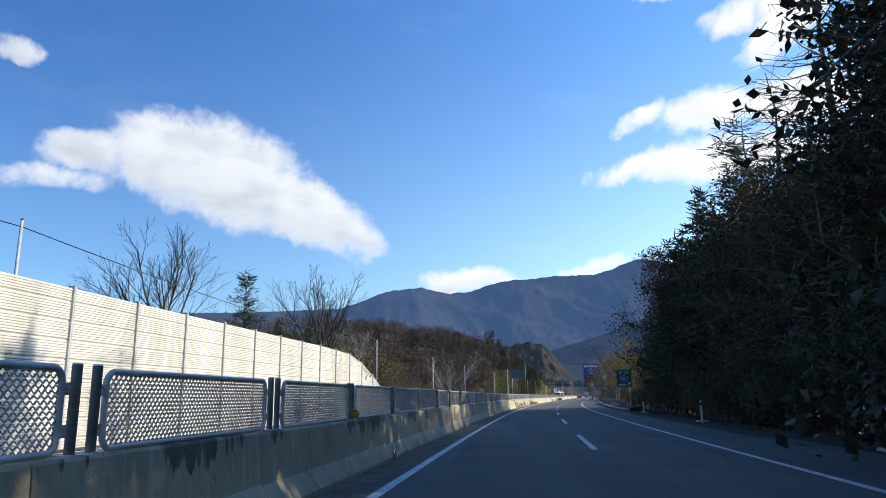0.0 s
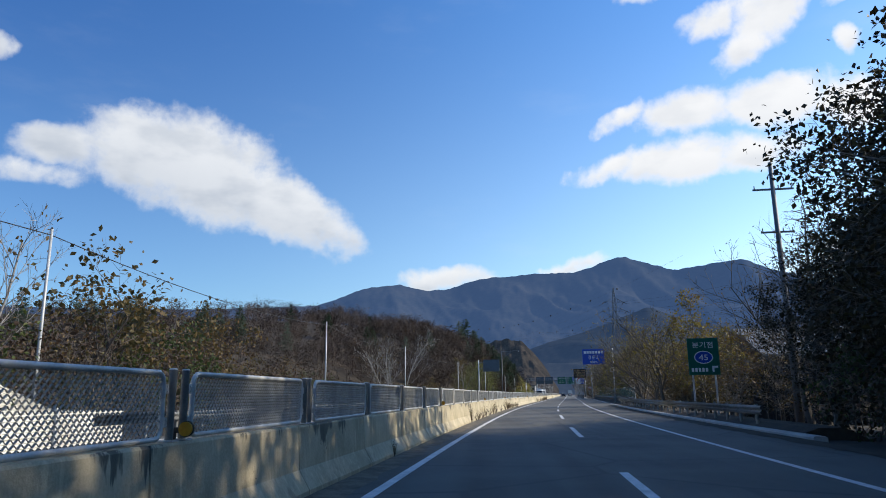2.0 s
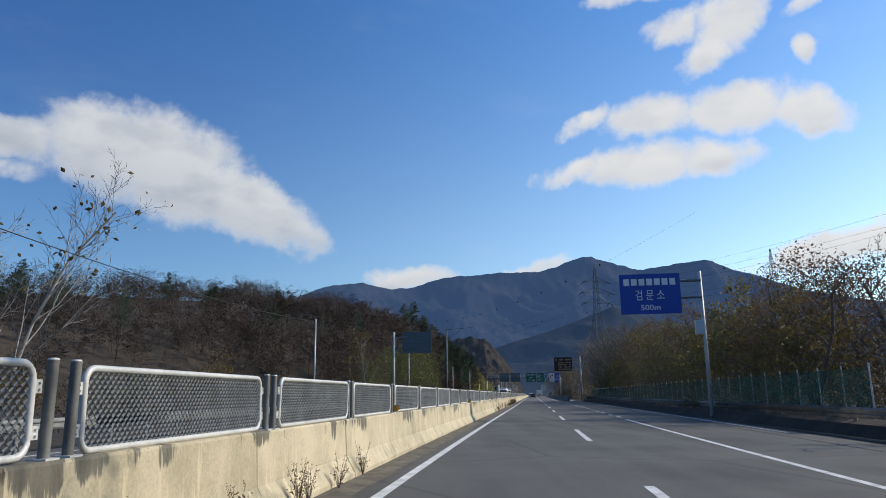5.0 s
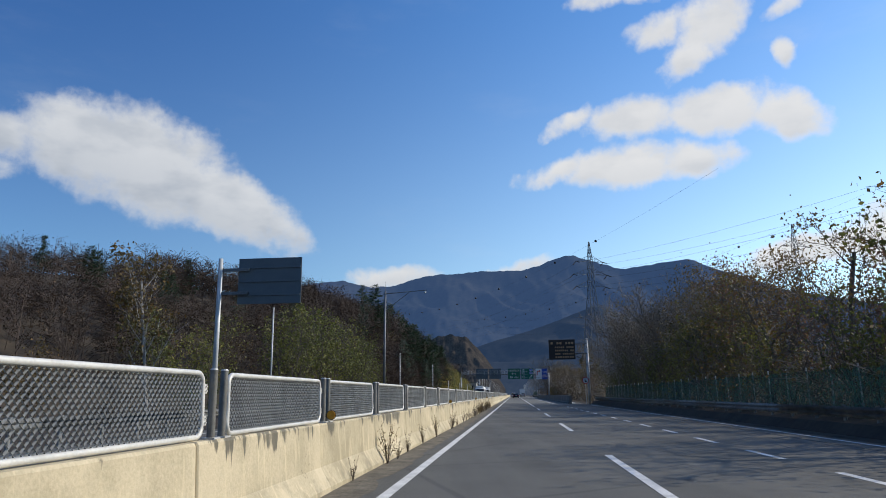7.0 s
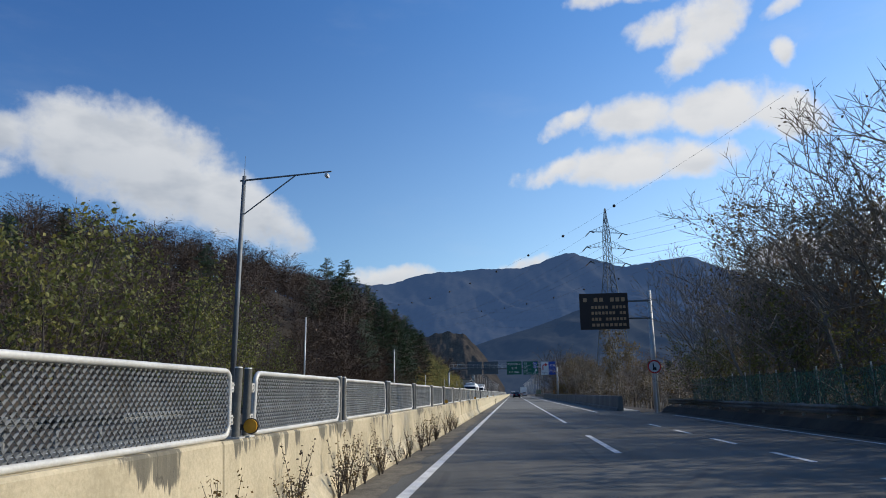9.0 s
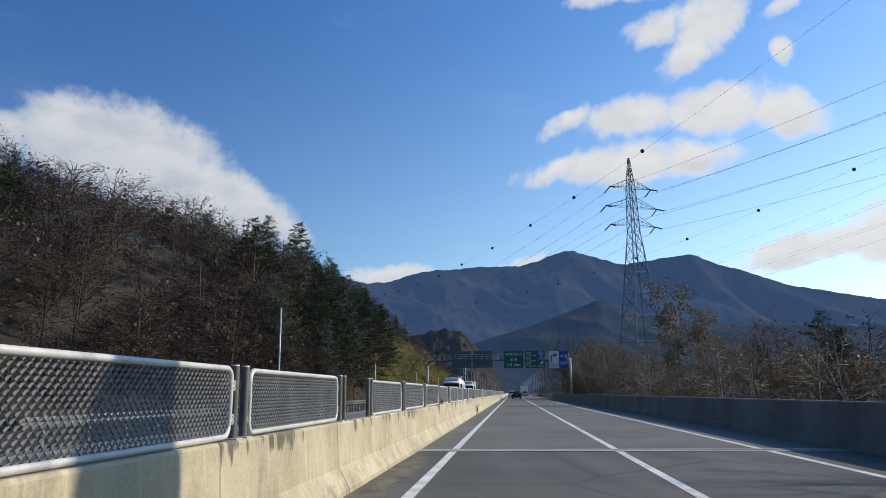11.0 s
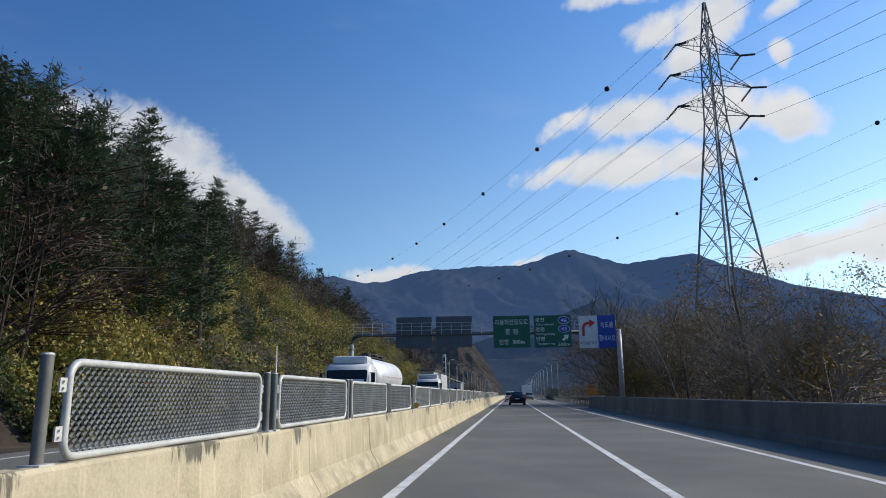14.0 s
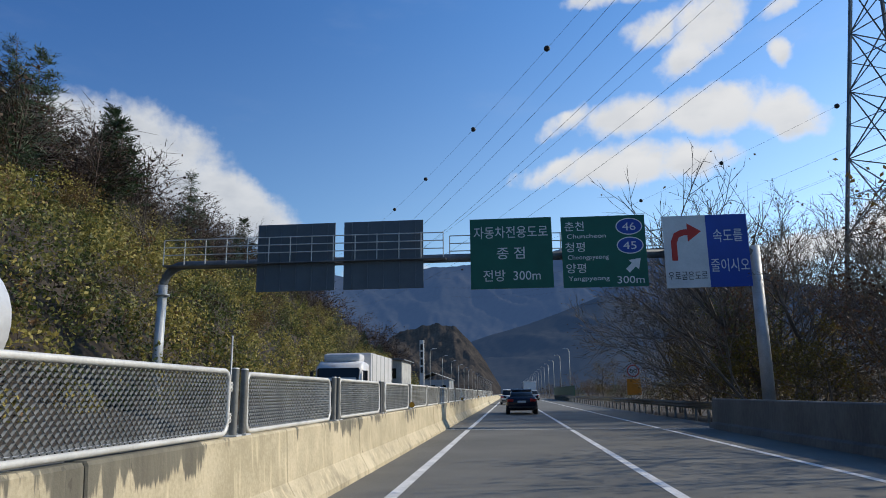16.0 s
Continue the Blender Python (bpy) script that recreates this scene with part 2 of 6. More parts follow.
def asphalt_material():
    m = varied("asphalt", (0.060, 0.059, 0.053), (0.112, 0.109, 0.098), 0.82, fine=60, coarse=0.35, bump=0.35)
    nt = m.node_tree
    b = nt.nodes["Principled BSDF"]
    geo = nt.nodes.new("ShaderNodeNewGeometry")
    # worn wheel tracks run along the road
    st = N(nt, "ShaderNodeVectorMath", set={"operation": "MULTIPLY"}, ins={0: geo.outputs["Position"], 1: (1.1, 0.03, 1)}).outputs[0]
    n = N(nt, "ShaderNodeTexNoise", ins={"Vector": st, "Scale": 1.0, "Detail": 4.0})
    old = b.inputs["Base Color"].links[0].from_socket
    nt.links.new(mixc(nt, smooth(nt, n.outputs[0], 0.35, 0.7, 0.0, 0.5), old, (0.135, 0.132, 0.118)), b.inputs["Base Color"])
    # repaired cracks
    v = N(nt, "ShaderNodeTexVoronoi", set={"feature": "DISTANCE_TO_EDGE"}, ins={"Vector": geo.outputs["Position"], "Scale": 0.16})
    c = smooth(nt, v.outputs["Distance"], 0.004, 0.012, 0.35, 0.0)
    old = b.inputs["Base Color"].links[0].from_socket
    nt.links.new(mixc(nt, c, old, (0.03, 0.03, 0.032)), b.inputs["Base Color"])
    return m


def barrier_material():
    """Pale cream concrete with dark streaks that run down from the top and moss stains."""
    m = varied("barrier_concrete", (0.36, 0.31, 0.205), (0.57, 0.49, 0.34), 0.85, fine=30, coarse=1.2, bump=0.25, each=0.35)
    nt = m.node_tree
    b = nt.nodes["Principled BSDF"]
    geo = nt.nodes.new("ShaderNodeNewGeometry")
    sep = N(nt, "ShaderNodeSeparateXYZ", ins={0: geo.outputs["Position"]})
    st = N(nt, "ShaderNodeVectorMath", set={"operation": "MULTIPLY"}, ins={0: geo.outputs["Position"], 1: (1, 1, 0.10)}).outputs[0]
    n = N(nt, "ShaderNodeTexNoise", ins={"Vector": st, "Scale": 5.5, "Detail": 5.0, "Roughness": 0.7})
    top = smooth(nt, sep.outputs[2], 0.40, 0.88, 0.0, 0.30)
    patch = N(nt, "ShaderNodeTexNoise", ins={"Vector": geo.outputs["Position"], "Scale": 0.62, "Detail": 3.0, "Roughness": 0.6})
    s = math_node(nt, "ADD", math_node(nt, "ADD", math_node(nt, "MULTIPLY", n.outputs[0], 0.8), math_node(nt, "MULTIPLY", patch.outputs[0], 1.1)), top)
    streak = smooth(nt, s, 1.275, 1.335, 0.0, 0.84)
    old = b.inputs["Base Color"].links[0].from_socket
    tone = mixc(nt, smooth(nt, n.outputs[0], 0.35, 0.7), (0.13, 0.125, 0.10), (0.05, 0.05, 0.045))
    # pale lime runs between the dark ones
    run = N(nt, "ShaderNodeTexNoise", ins={"Vector": st, "Scale": 11.0, "Detail": 3.0})
    pale = mixc(nt, smooth(nt, run.outputs[0], 0.56, 0.70, 0.0, 0.55), old, (0.66, 0.57, 0.38))
    nt.links.new(mixc(nt, streak, pale, tone), b.inputs["Base Color"])
    # hairline cracks that wander down the face
    wv = N(nt, "ShaderNodeVectorMath", set={"operation": "MULTIPLY"}, ins={0: geo.outputs["Position"], 1: (1, 1, 0.3)}).outputs[0]
    ck = N(nt, "ShaderNodeTexNoise", ins={"Vector": wv, "Scale": 1.1, "Detail": 5.0, "Roughness": 0.65})
    line = smooth(nt, math_node(nt, "ABSOLUTE", math_node(nt, "SUBTRACT", ck.outputs[0], 0.5)), 0.001, 0.004, 0.6, 0.0)
    line = math_node(nt, "MULTIPLY", line, smooth(nt, patch.outputs[0], 0.56, 0.62))
    old = b.inputs["Base Color"].links[0].from_socket
    nt.links.new(mixc(nt, line, old, (0.07, 0.065, 0.05)), b.inputs["Base Color"])
    # splashed dirt above the road
    dn = N(nt, "ShaderNodeTexNoise", ins={"Vector": geo.outputs["Position"], "Scale": 2.2, "Detail": 6.0, "Roughness": 0.7})
    dirt = math_node(nt, "MULTIPLY", smooth(nt, dn.outputs[0], 0.50, 0.66, 0.0, 0.5), smooth(nt, sep.outputs[2], 0.05, 0.5, 1.0, 0.15))
    old = b.inputs["Base Color"].links[0].from_socket
    nt.links.new(mixc(nt, dirt, old, (0.13, 0.12, 0.09)), b.inputs["Base Color"])
    return m


M = {
    "asphalt": asphalt_material(),
    "barrier": barrier_material(),
    "deck": varied("bridge_asphalt", (0.100, 0.098, 0.086), (0.165, 0.160, 0.140), 0.8, fine=60, coarse=0.3, bump=0.35),
    # The parapet's shaded side is put into this darker concrete colour.
    "parapet": varied("shaded_concrete", (0.085, 0.092, 0.09), (0.17, 0.18, 0.17), 0.9, fine=12, coarse=0.5, bump=0.25, stretch=(1, 1, 0.4)),
    "concrete": varied("concrete", (0.26, 0.26, 0.25), (0.44, 0.43, 0.40), 0.88, fine=25, coarse=0.8, bump=0.25),
    "line": varied("road_paint", (0.42, 0.42, 0.41), (0.78, 0.78, 0.76), 0.7, fine=40, coarse=2.5, bump=0.2),
    "zinc": varied("galvanised_steel", (0.46, 0.46, 0.44), (0.64, 0.635, 0.60), 0.5, 0.15, fine=40, coarse=3, bump=0.05, each=0.3),
    "mesh": varied("mesh_steel", (0.26, 0.26, 0.235), (0.42, 0.415, 0.375), 0.55, 0.15, fine=40, coarse=3, bump=0.0, each=0.3),
    "soil": varied("leaf_litter", (0.020, 0.016, 0.013), (0.062, 0.048, 0.033), 0.95, fine=4, coarse=0.45, bump=1.0),
    "noise_panel": varied("noise_panel", (0.52, 0.50, 0.44), (0.74, 0.72, 0.65), 0.6, 0.0, fine=18, coarse=0.7, bump=0.05, each=0.25, stretch=(1, 1, 0.3)),
    "bark": varied("bark", (0.065, 0.054, 0.044), (0.18, 0.155, 0.125), 0.95, fine=25, coarse=3, bump=0.5, stretch=(1, 1, 0.3)),
    "pale_bark": varied("pale_bark", (0.20, 0.18, 0.16), (0.42, 0.40, 0.37), 0.9, fine=25, coarse=3, bump=0.3),
    "pine": leafy("pine_needles", [(0.018, 0.035, 0.018), (0.03, 0.055, 0.026), (0.05, 0.075, 0.03)], 0.15),
    "autumn": leafy("autumn_leaves", [(0.055, 0.048, 0.02), (0.11, 0.085, 0.03), (0.17, 0.105, 0.038), (0.10, 0.10, 0.03)], 0.4),
    "brown": leafy("brown_leaves", [(0.028, 0.024, 0.017), (0.052, 0.037, 0.025), (0.095, 0.056, 0.033), (0.06, 0.05, 0.026)], 0.3),
    "green": leafy("green_leaves", [(0.03, 0.05, 0.016), (0.06, 0.085, 0.024), (0.11, 0.13, 0.035)], 0.35),
    "vine": vine_material(),
    "grey_twig": varied("grey_twig", (0.10, 0.085, 0.07), (0.25, 0.215, 0.17), 0.95, fine=10, coarse=1, bump=0),
    "hill_twig": varied("hill_twig", (0.028, 0.022, 0.020), (0.088, 0.064, 0.053), 0.95, fine=1.2, coarse=0.09, bump=0),
    # Darker copy of the galvanised steel, with the rail's shade in its colour.
    "rail": varied("shaded_rail_steel", (0.16, 0.16, 0.15), (0.27, 0.27, 0.255), 0.6, 0.2, fine=40, coarse=3, bump=0.05, each=0.3),
    # Set darker than the galvanised frames of the panels.
    "post": varied("dark_post_steel", (0.11, 0.11, 0.10), (0.20, 0.20, 0.185), 0.6, 0.2, fine=40, coarse=3, bump=0.05, each=0.3),
    "twig": varied("twig", (0.05, 0.042, 0.036), (0.12, 0.10, 0.085), 0.95, fine=10, coarse=1, bump=0),
}


# ---- mesh helpers
def mesh_object(name, verts, faces, mat, parent=None, label="", smooth_shade=False):
    me = bpy.data.meshes.new(name)
    me.from_pydata([tuple(v) for v in verts], [], [tuple(f) for f in faces])
    if isinstance(mat, (list, tuple)):
        for x in mat:
            me.materials.append(x)
    else:
        me.materials.append(mat)
    if smooth_shade:
        me.polygons.foreach_set("use_smooth", [True] * len(me.polygons))
    me.update()
    ob = new(name, me)
    if parent is not None:
        ob.parent = parent
    if label:
        ob["label"] = label
    return ob


def part(name, bm, mat, parent=None, label="", smooth_shade=False):
    me = bpy.data.meshes.new(name)
    bm.normal_update()
    bm.to_mesh(me)
    bm.free()
    me.materials.append(mat)
    if smooth_shade:
        me.polygons.foreach_set("use_smooth", [True] * len(me.polygons))
    ob = new(name, me)
    if parent is not None:
        ob.parent = parent
    if label:
        ob["label"] = label
    return ob


def thing(name, m, label, category, group="", kind=""):
    """An empty at the base of a thing, which parents its parts."""
    ob = new(name)
    ob.empty_display_size = 0.2
    ob.matrix_world = m
    return tagged(ob, label, category, group, kind)


def box(bm, c, size, bevel=0.0, m=None):
    """A box in bm about c, with bevelled edges."""
    r = bmesh.ops.create_cube(bm, size=1.0)
    vs = r["verts"]
    bmesh.ops.scale(bm, vec=size, verts=vs)
    if bevel:
        es = list({e for v in vs for e in v.link_edges})
        out = bmesh.ops.bevel(bm, geom=es, offset=bevel, segments=2, affect="EDGES", profile=0.6)
        vs = list({v for f in out["faces"] for v in f.verts} | {v for v in vs if v.is_valid})
    bmesh.ops.translate(bm, vec=c, verts=vs)
    if m is not None:
        bmesh.ops.transform(bm, matrix=m, verts=vs)
    return vs


def tube(bm, a, b, r0, r1=None, n=8, caps=True):
    """A tapered tube from a to b."""
    a, b = Vector(a), Vector(b)
    r1 = r0 if r1 is None else r1
    d = (b - a).normalized()
    x = d.orthogonal().normalized()
    y = d.cross(x)
    rings = []
    for p, r in ((a, r0), (b, r1)):
        rings.append([bm.verts.new(p + (x * math.cos(2 * math.pi * i / n) + y * math.sin(2 * math.pi * i / n)) * r) for i in range(n)])
    for i in range(n):
        bm.faces.new((rings[0][i], rings[0][(i + 1) % n], rings[1][(i + 1) % n], rings[1][i]))
    if caps:
        bm.faces.new(rings[0][::-1])
        bm.faces.new(rings[1])


def pipe(bm, pts, r, n=8, closed=False):
    """A pipe along a line of points."""
    pts = [Vector(p) for p in pts]
    k = len(pts)
    rings = []
    ref = Vector((0.31, 0.17, 0.93))
    for i, p in enumerate(pts):
        a = pts[(i - 1) % k] if closed or i else p
        b = pts[(i + 1) % k] if closed or i < k - 1 else p
        d = (b - a).normalized()
        x = d.cross(ref).normalized()
        y = d.cross(x)
        rings.append([bm.verts.new(p + (x * math.cos(2 * math.pi * j / n) + y * math.sin(2 * math.pi * j / n)) * r) for j in range(n)])
    for i in range(k if closed else k - 1):
        A, B = rings[i], rings[(i + 1) % k]
        for j in range(n):
            bm.faces.new((A[j], A[(j + 1) % n], B[(j + 1) % n], B[j]))
    if not closed:
        bm.faces.new(rings[0][::-1])
        bm.faces.new(rings[-1])


def sweep(name, profile, s0, s1, step, mat, parent=None, closed=True, label=""):
    """A profile of (u, z) points drawn along the road."""
    n = max(1, int(math.ceil((s1 - s0) / step)))
    ss = np.linspace(s0, s1, n + 1)
    k = len(profile)
    V, F = [], []
    for s in ss:
        for u, z in profile:
            V.append(at(s, u, z))
    for i in range(n):
        for j in range(k if closed else k - 1):
            a, b = i * k + j, i * k + (j + 1) % k
            F.append((a, a + k, b + k, b))
    if closed:
        F.append(tuple(range(k)))
        F.append(tuple(range(n * k, n * k + k))[::-1])
    return mesh_object(name, V, F, mat, parent, label)



# ---- ground: one sheet to the horizon
def hill(s, u):
    """Height of the land: level beside the road, a wooded hill to its left."""
    s, u = np.asarray(s, float), np.asarray(u, float)
    foot = np.interp(s, [-400, 60, 150, 210, 260, 300, 330, 430, 470, 520, 620, 900], [-120, -85, -64, -50, -32, -17, -14.6, -15, -18, -30, -60, -110])
    crest = np.interp(s, [-400, 0, 120, 200, 270, 330, 390, 430, 470, 520, 600, 900], [12, 12, 15, 18, 25, 30, 34, 29, 22, 17, 14, 25])
    grade = np.interp(s, [-400, 150, 260, 320, 900], [0.42, 0.45, 0.65, 1.02, 0.7])
    d = np.maximum(0.0, foot - u)
    h = crest * (1 - np.exp(-d * grade / np.maximum(crest, 1)))
    h = h + np.minimum(d, 200) * 0.05
    # right of the road the land drops a little, then rises far off
    r = np.maximum(0.0, u - 11)
    h = h - 1.6 * (1 - np.exp(-r / 8)) + np.maximum(0, u - 160) * 0.10
    return h


def lumps(x, y):
    return np.sin(x * 0.11 + 1.3 * np.sin(y * 0.07)) * np.sin(y * 0.09 + 0.8) + 0.5 * np.sin(x * 0.31 + y * 0.23)


def ground_height(s, u):
    x, y = at_grid(s, u)
    d = np.clip((np.abs(np.asarray(u, float) + 2.5) - 12.5) / 8, 0, 1)
    return -0.14 + hill(s, u) + d * 0.35 * lumps(x, y)


ss = np.unique(np.concatenate([np.linspace(-2800, -200, 14), np.arange(-150, 560, 6.0), np.linspace(580, 1000, 18), np.linspace(1100, 4800, 14)]))
uu = np.unique(np.concatenate([np.linspace(-3500, -400, 10), np.linspace(-380, -150, 14), np.arange(-140, -12, 4.0), np.array([-12.0, 9.5]), np.arange(12, 60, 4.0), np.linspace(70, 400, 16), np.linspace(500, 3500, 9)]))
SG, UG = np.meshgrid(ss, uu, indexing="ij")
XG, YG = at_grid(SG, UG)
ZG = ground_height(SG, UG)
far = np.maximum(0, np.maximum(np.abs(UG) - 420, SG - 1100)) > 0
ZG = np.where(far, np.minimum(ZG, 26.0), ZG)
nu = len(uu)
V = np.stack([XG.ravel(), YG.ravel(), ZG.ravel()], 1)
F = [(i * nu + j, i * nu + j + 1, (i + 1) * nu + j + 1, (i + 1) * nu + j) for i in range(len(ss) - 1) for j in range(nu - 1)]
tagged(mesh_object("ground", V, F, M["soil"], smooth_shade=True), "brown leaf-littered earth rising to a wooded hill", "ground", kind="structure")

# ---- carriageways
road = sweep("road", [(-12.1, -0.3), (-12.1, -0.02), (-2.45, 0.0), (8.0, -0.02), (8.0, -0.3)], -160, 243.2, 6, M["asphalt"])
deck = sweep("road", [(-12.1, -0.3), (-12.1, -0.02), (-2.45, 0.0), (8.0, -0.02), (8.0, -0.3)], 243.2, 1000, 6, M["deck"])
tagged(deck, "smooth grey asphalt of the bridge and the road beyond", "road", kind="structure")
tagged(road, "worn grey asphalt dual carriageway with tree shadows", "road", kind="structure")
apron = sweep("road_widening", [(7.9, -0.3), (7.9, -0.012), (9.6, -0.03), (9.6, -0.3)], 118, 232, 6, M["asphalt"])
tagged(apron, "asphalt strip of a merging lane beside the road", "road", kind="structure")


def stripe(u, s0, s1, w=0.15, parent=None):
    z = 0.004
    return sweep("line", [(u - w / 2, z - 0.02 * abs(u - w / 2 + 2.45) / 10 + 0.001), (u + w / 2, z - 0.02 * abs(u + w / 2 + 2.45) / 10 + 0.001)], s0, s1, 4, M["line"], parent, closed=False)


markings = thing("road_marking", Matrix.Identity(4), "white painted lane lines on the asphalt", "road marking", kind="structure")
stripe(-1.40, -100, 900, 0.16, markings)
stripe(5.18, -100, 140, 0.15, markings)
stripe(5.25, 232, 900, 0.15, markings)
stripe(2.15, 217, 470, 0.15, markings)
for k in range(-5, 13):
    stripe(2.15, 14.9 + 15.6 * k, 14.9 + 15.6 * k + 6.2, 0.15, markings)
for k in range(17):
    stripe(5.3, 143 + 4.4 * k, 145.1 + 4.4 * k, 0.15, markings)
stripe(8.6, 128, 226, 0.12, markings)
stripe(-3.6, -100, 900, 0.15, markings)
stripe(-11.0, -100, 900, 0.15, markings)
for k in range(-6, 30):
    stripe(-7.3, 12 + 15.6 * k, 18 + 15.6 * k, 0.15, markings)

def litter(name, label, u0, u1, s0, s1, z, seed, mat, inner=True):
    """A thin drift of dirt with a ragged edge towards the traffic."""
    V, F = [], []
    ss_ = np.arange(s0, s1, 0.4)
    for i, s in enumerate(ss_):
        j = 0.22 * noise.noise(Vector((s * 0.6, seed, 0))) + 0.12 * noise.noise(Vector((s * 2.3, seed, 4)))
        a, b = (u0, u1 + j) if inner else (u0 + j, u1)
        V += [at(s, a, z), at(s, (a + b) / 2, z + 0.012), at(s, b, z - 0.002)]
        if i:
            k = 3 * i
            F += [(k - 3, k, k + 1, k - 2), (k - 2, k + 1, k + 2, k - 1)]
    return tagged(mesh_object(name, V, F, mat), label, "dirt", kind="stuff")


M["dirt"] = varied("road_dirt", (0.075, 0.066, 0.052), (0.19, 0.168, 0.13), 0.95, fine=18, coarse=2.2, bump=0.6)
# Banks of dark earth, added to darken the bright gap under the rail.
bank = sweep("verge_bank", [(9.62, -0.3), (9.62, 0.0), (9.95, 0.30), (10.5, 0.42), (11.4, 0.15), (11.6, -0.3)], 118, 234, 3, M["soil"])
tagged(bank, "low dark bank of earth and leaves under the guard rail", "bank", kind="structure")
bank = sweep("verge_bank", [(8.4, -0.3), (8.4, 0.02), (8.9, 0.2), (9.6, 0.22), (10.6, -0.3)], 62, 117.8, 3, M["soil"])
tagged(bank, "low dark bank of earth and leaves beside the kerb", "bank", kind="structure")
litter("road_dirt", "grey-brown dust and grit along the foot of the barrier", -2.22, -1.72, -20, 242, 0.006, 1.0, M["dirt"])
litter("leaf_drift", "fallen brown leaves drifted along the road edge", 7.3, 8.02, 20, 118, -0.008, 2.0, M["soil"], False)
litter("leaf_drift", "fallen brown leaves drifted along the merging lane", 8.95, 9.62, 118, 232, -0.012, 3.0, M["soil"], False)

# expansion joints of the bridge
for s in (243.0, 295.0, 352.5):
    j = sweep("expansion_joint", [(-2.2, 0.004), (-2.2, 0.012), (8.0, -0.008), (8.0, -0.016)], s, s + 0.55, 1, M["concrete"])
    tagged(j, "pale concrete expansion joint across the road", "joint", kind="structure")
    j2 = sweep("joint_gap", [(-2.2, 0.012), (-2.2, 0.016), (8.0, -0.004), (8.0, -0.008)], s + 0.24, s + 0.31, 1, M["bark"], j)


# ---- median barrier
def barrier_segment(length):
    prof = [(0.26, -0.05), (0.26, 0.07), (0.115, 0.32), (0.085, 0.86), (0.07, 0.885), (-0.07, 0.885), (-0.085, 0.86), (-0.115, 0.32), (-0.26, 0.07), (-0.26, -0.05)]
    k = len(prof)
    L = length / 2 - 0.006
    ys = [(-L, 0.012), (-L + 0.012, 0.0), (L - 0.012, 0.0), (L, 0.012)]
    V = [(x - math.copysign(d, x), y, z - (d if z > 0.5 else 0)) for y, d in ys for x, z in prof]
    F = [(i * k + j, i * k + (j + 1) % k, (i + 1) * k + (j + 1) % k, (i + 1) * k + j) for i in range(3) for j in range(k)]
    F += [tuple(range(k))[::-1], tuple(range(3 * k, 4 * k))]
    return V, F


PITCH = 3.669
median = thing("median_barrier", Matrix.Identity(4), "stained cream concrete median barrier in cast segments", "barrier", kind="structure")
seg = None
rng = random.Random(5)
for k in range(-8, 176):
    s = -1.321 + PITCH * (k + 0.35)
    if seg is None:
        seg = mesh_object("segment", *barrier_segment(PITCH), M["barrier"], median)
        o = seg
    else:
        o = new("segment", seg.data)
        o.parent = median
    o.matrix_local = place(s, -2.455 + rng.uniform(-0.006, 0.006), rng.uniform(-0.006, 0.004))


# ---- anti-glare fence on the barrier
def rounded(w, h, r, n=5):
    pts = []
    for cx, cz, a0 in ((w / 2 - r, h / 2 - r, 0), (-w / 2 + r, h / 2 - r, 90), (-w / 2 + r, -h / 2 + r, 180), (w / 2 - r, -h / 2 + r, 270)):
        for i in range(n + 1):
            a = radians(a0 + 90 * i / n)
            pts.append((cx + r * math.cos(a), cz + r * math.sin(a)))
    return pts


median_fence = thing("median_fence", Matrix.Identity(4), "galvanised mesh glare fence on the concrete median barrier", "fence")


def fence_panel(fine=True, L=3.16):
    H, zc = 0.555, 1.19
    bm = bmesh.new()
    pipe(bm, [(0, y, zc + z) for y, z in rounded(L, H, 0.10)], 0.025, 8, closed=True)
    t = part("fence_panel", bm, M["zinc"], median_fence, "galvanised expanded-metal panel in a rounded tube frame", True)
    # expanded metal: slanting strands, each a narrow tilted strip
    rows, cols = 15, int((30.4 if fine else 12.7) * L)
    V, F = [], []
    h, w = (H - 0.05) / rows, (L - 0.05) / cols
    lo, hi = zc - H / 2 + 0.006, zc + H / 2 - 0.006
    for i in range(rows + 1):
        for j in range(cols):
            y0 = -L / 2 + 0.025 + w * j
            z0 = zc - H / 2 + 0.025 + h * i
            up = 1 if (i + j) % 2 == 0 else -1
            b = len(V)
            # a twisted strand between two bonds, its upper edge leaning away from the lane
            za, zb = z0 - up * h * 0.46, z0 + up * h * 0.46
            za, zb = max(lo, min(hi, za)), max(lo, min(hi, zb))
            V += [(0.0085, y0, za - 0.003), (-0.0085, y0, za + 0.003), (-0.0085, y0 + w, zb + 0.003), (0.0085, y0 + w, zb - 0.003)]
            F.append((b, b + 1, b + 2, b + 3))
    mesh_object("mesh", V, F, M["mesh"], t, "expanded metal sheet")
    for sy in (-1, 1):
        for z in (1.05, 1.33):
            bm = bmesh.new()
            box(bm, (0.0, sy * (L / 2 + 0.045), z), (0.012, 0.085, 0.085))
            for dz in (-0.02, 0.02):
                tube(bm, (0.004, sy * (L / 2 + 0.06), z + dz), (0.02, sy * (L / 2 + 0.06), z + dz), 0.009, n=4)
            part("bracket", bm, M["zinc"], t)
    return t


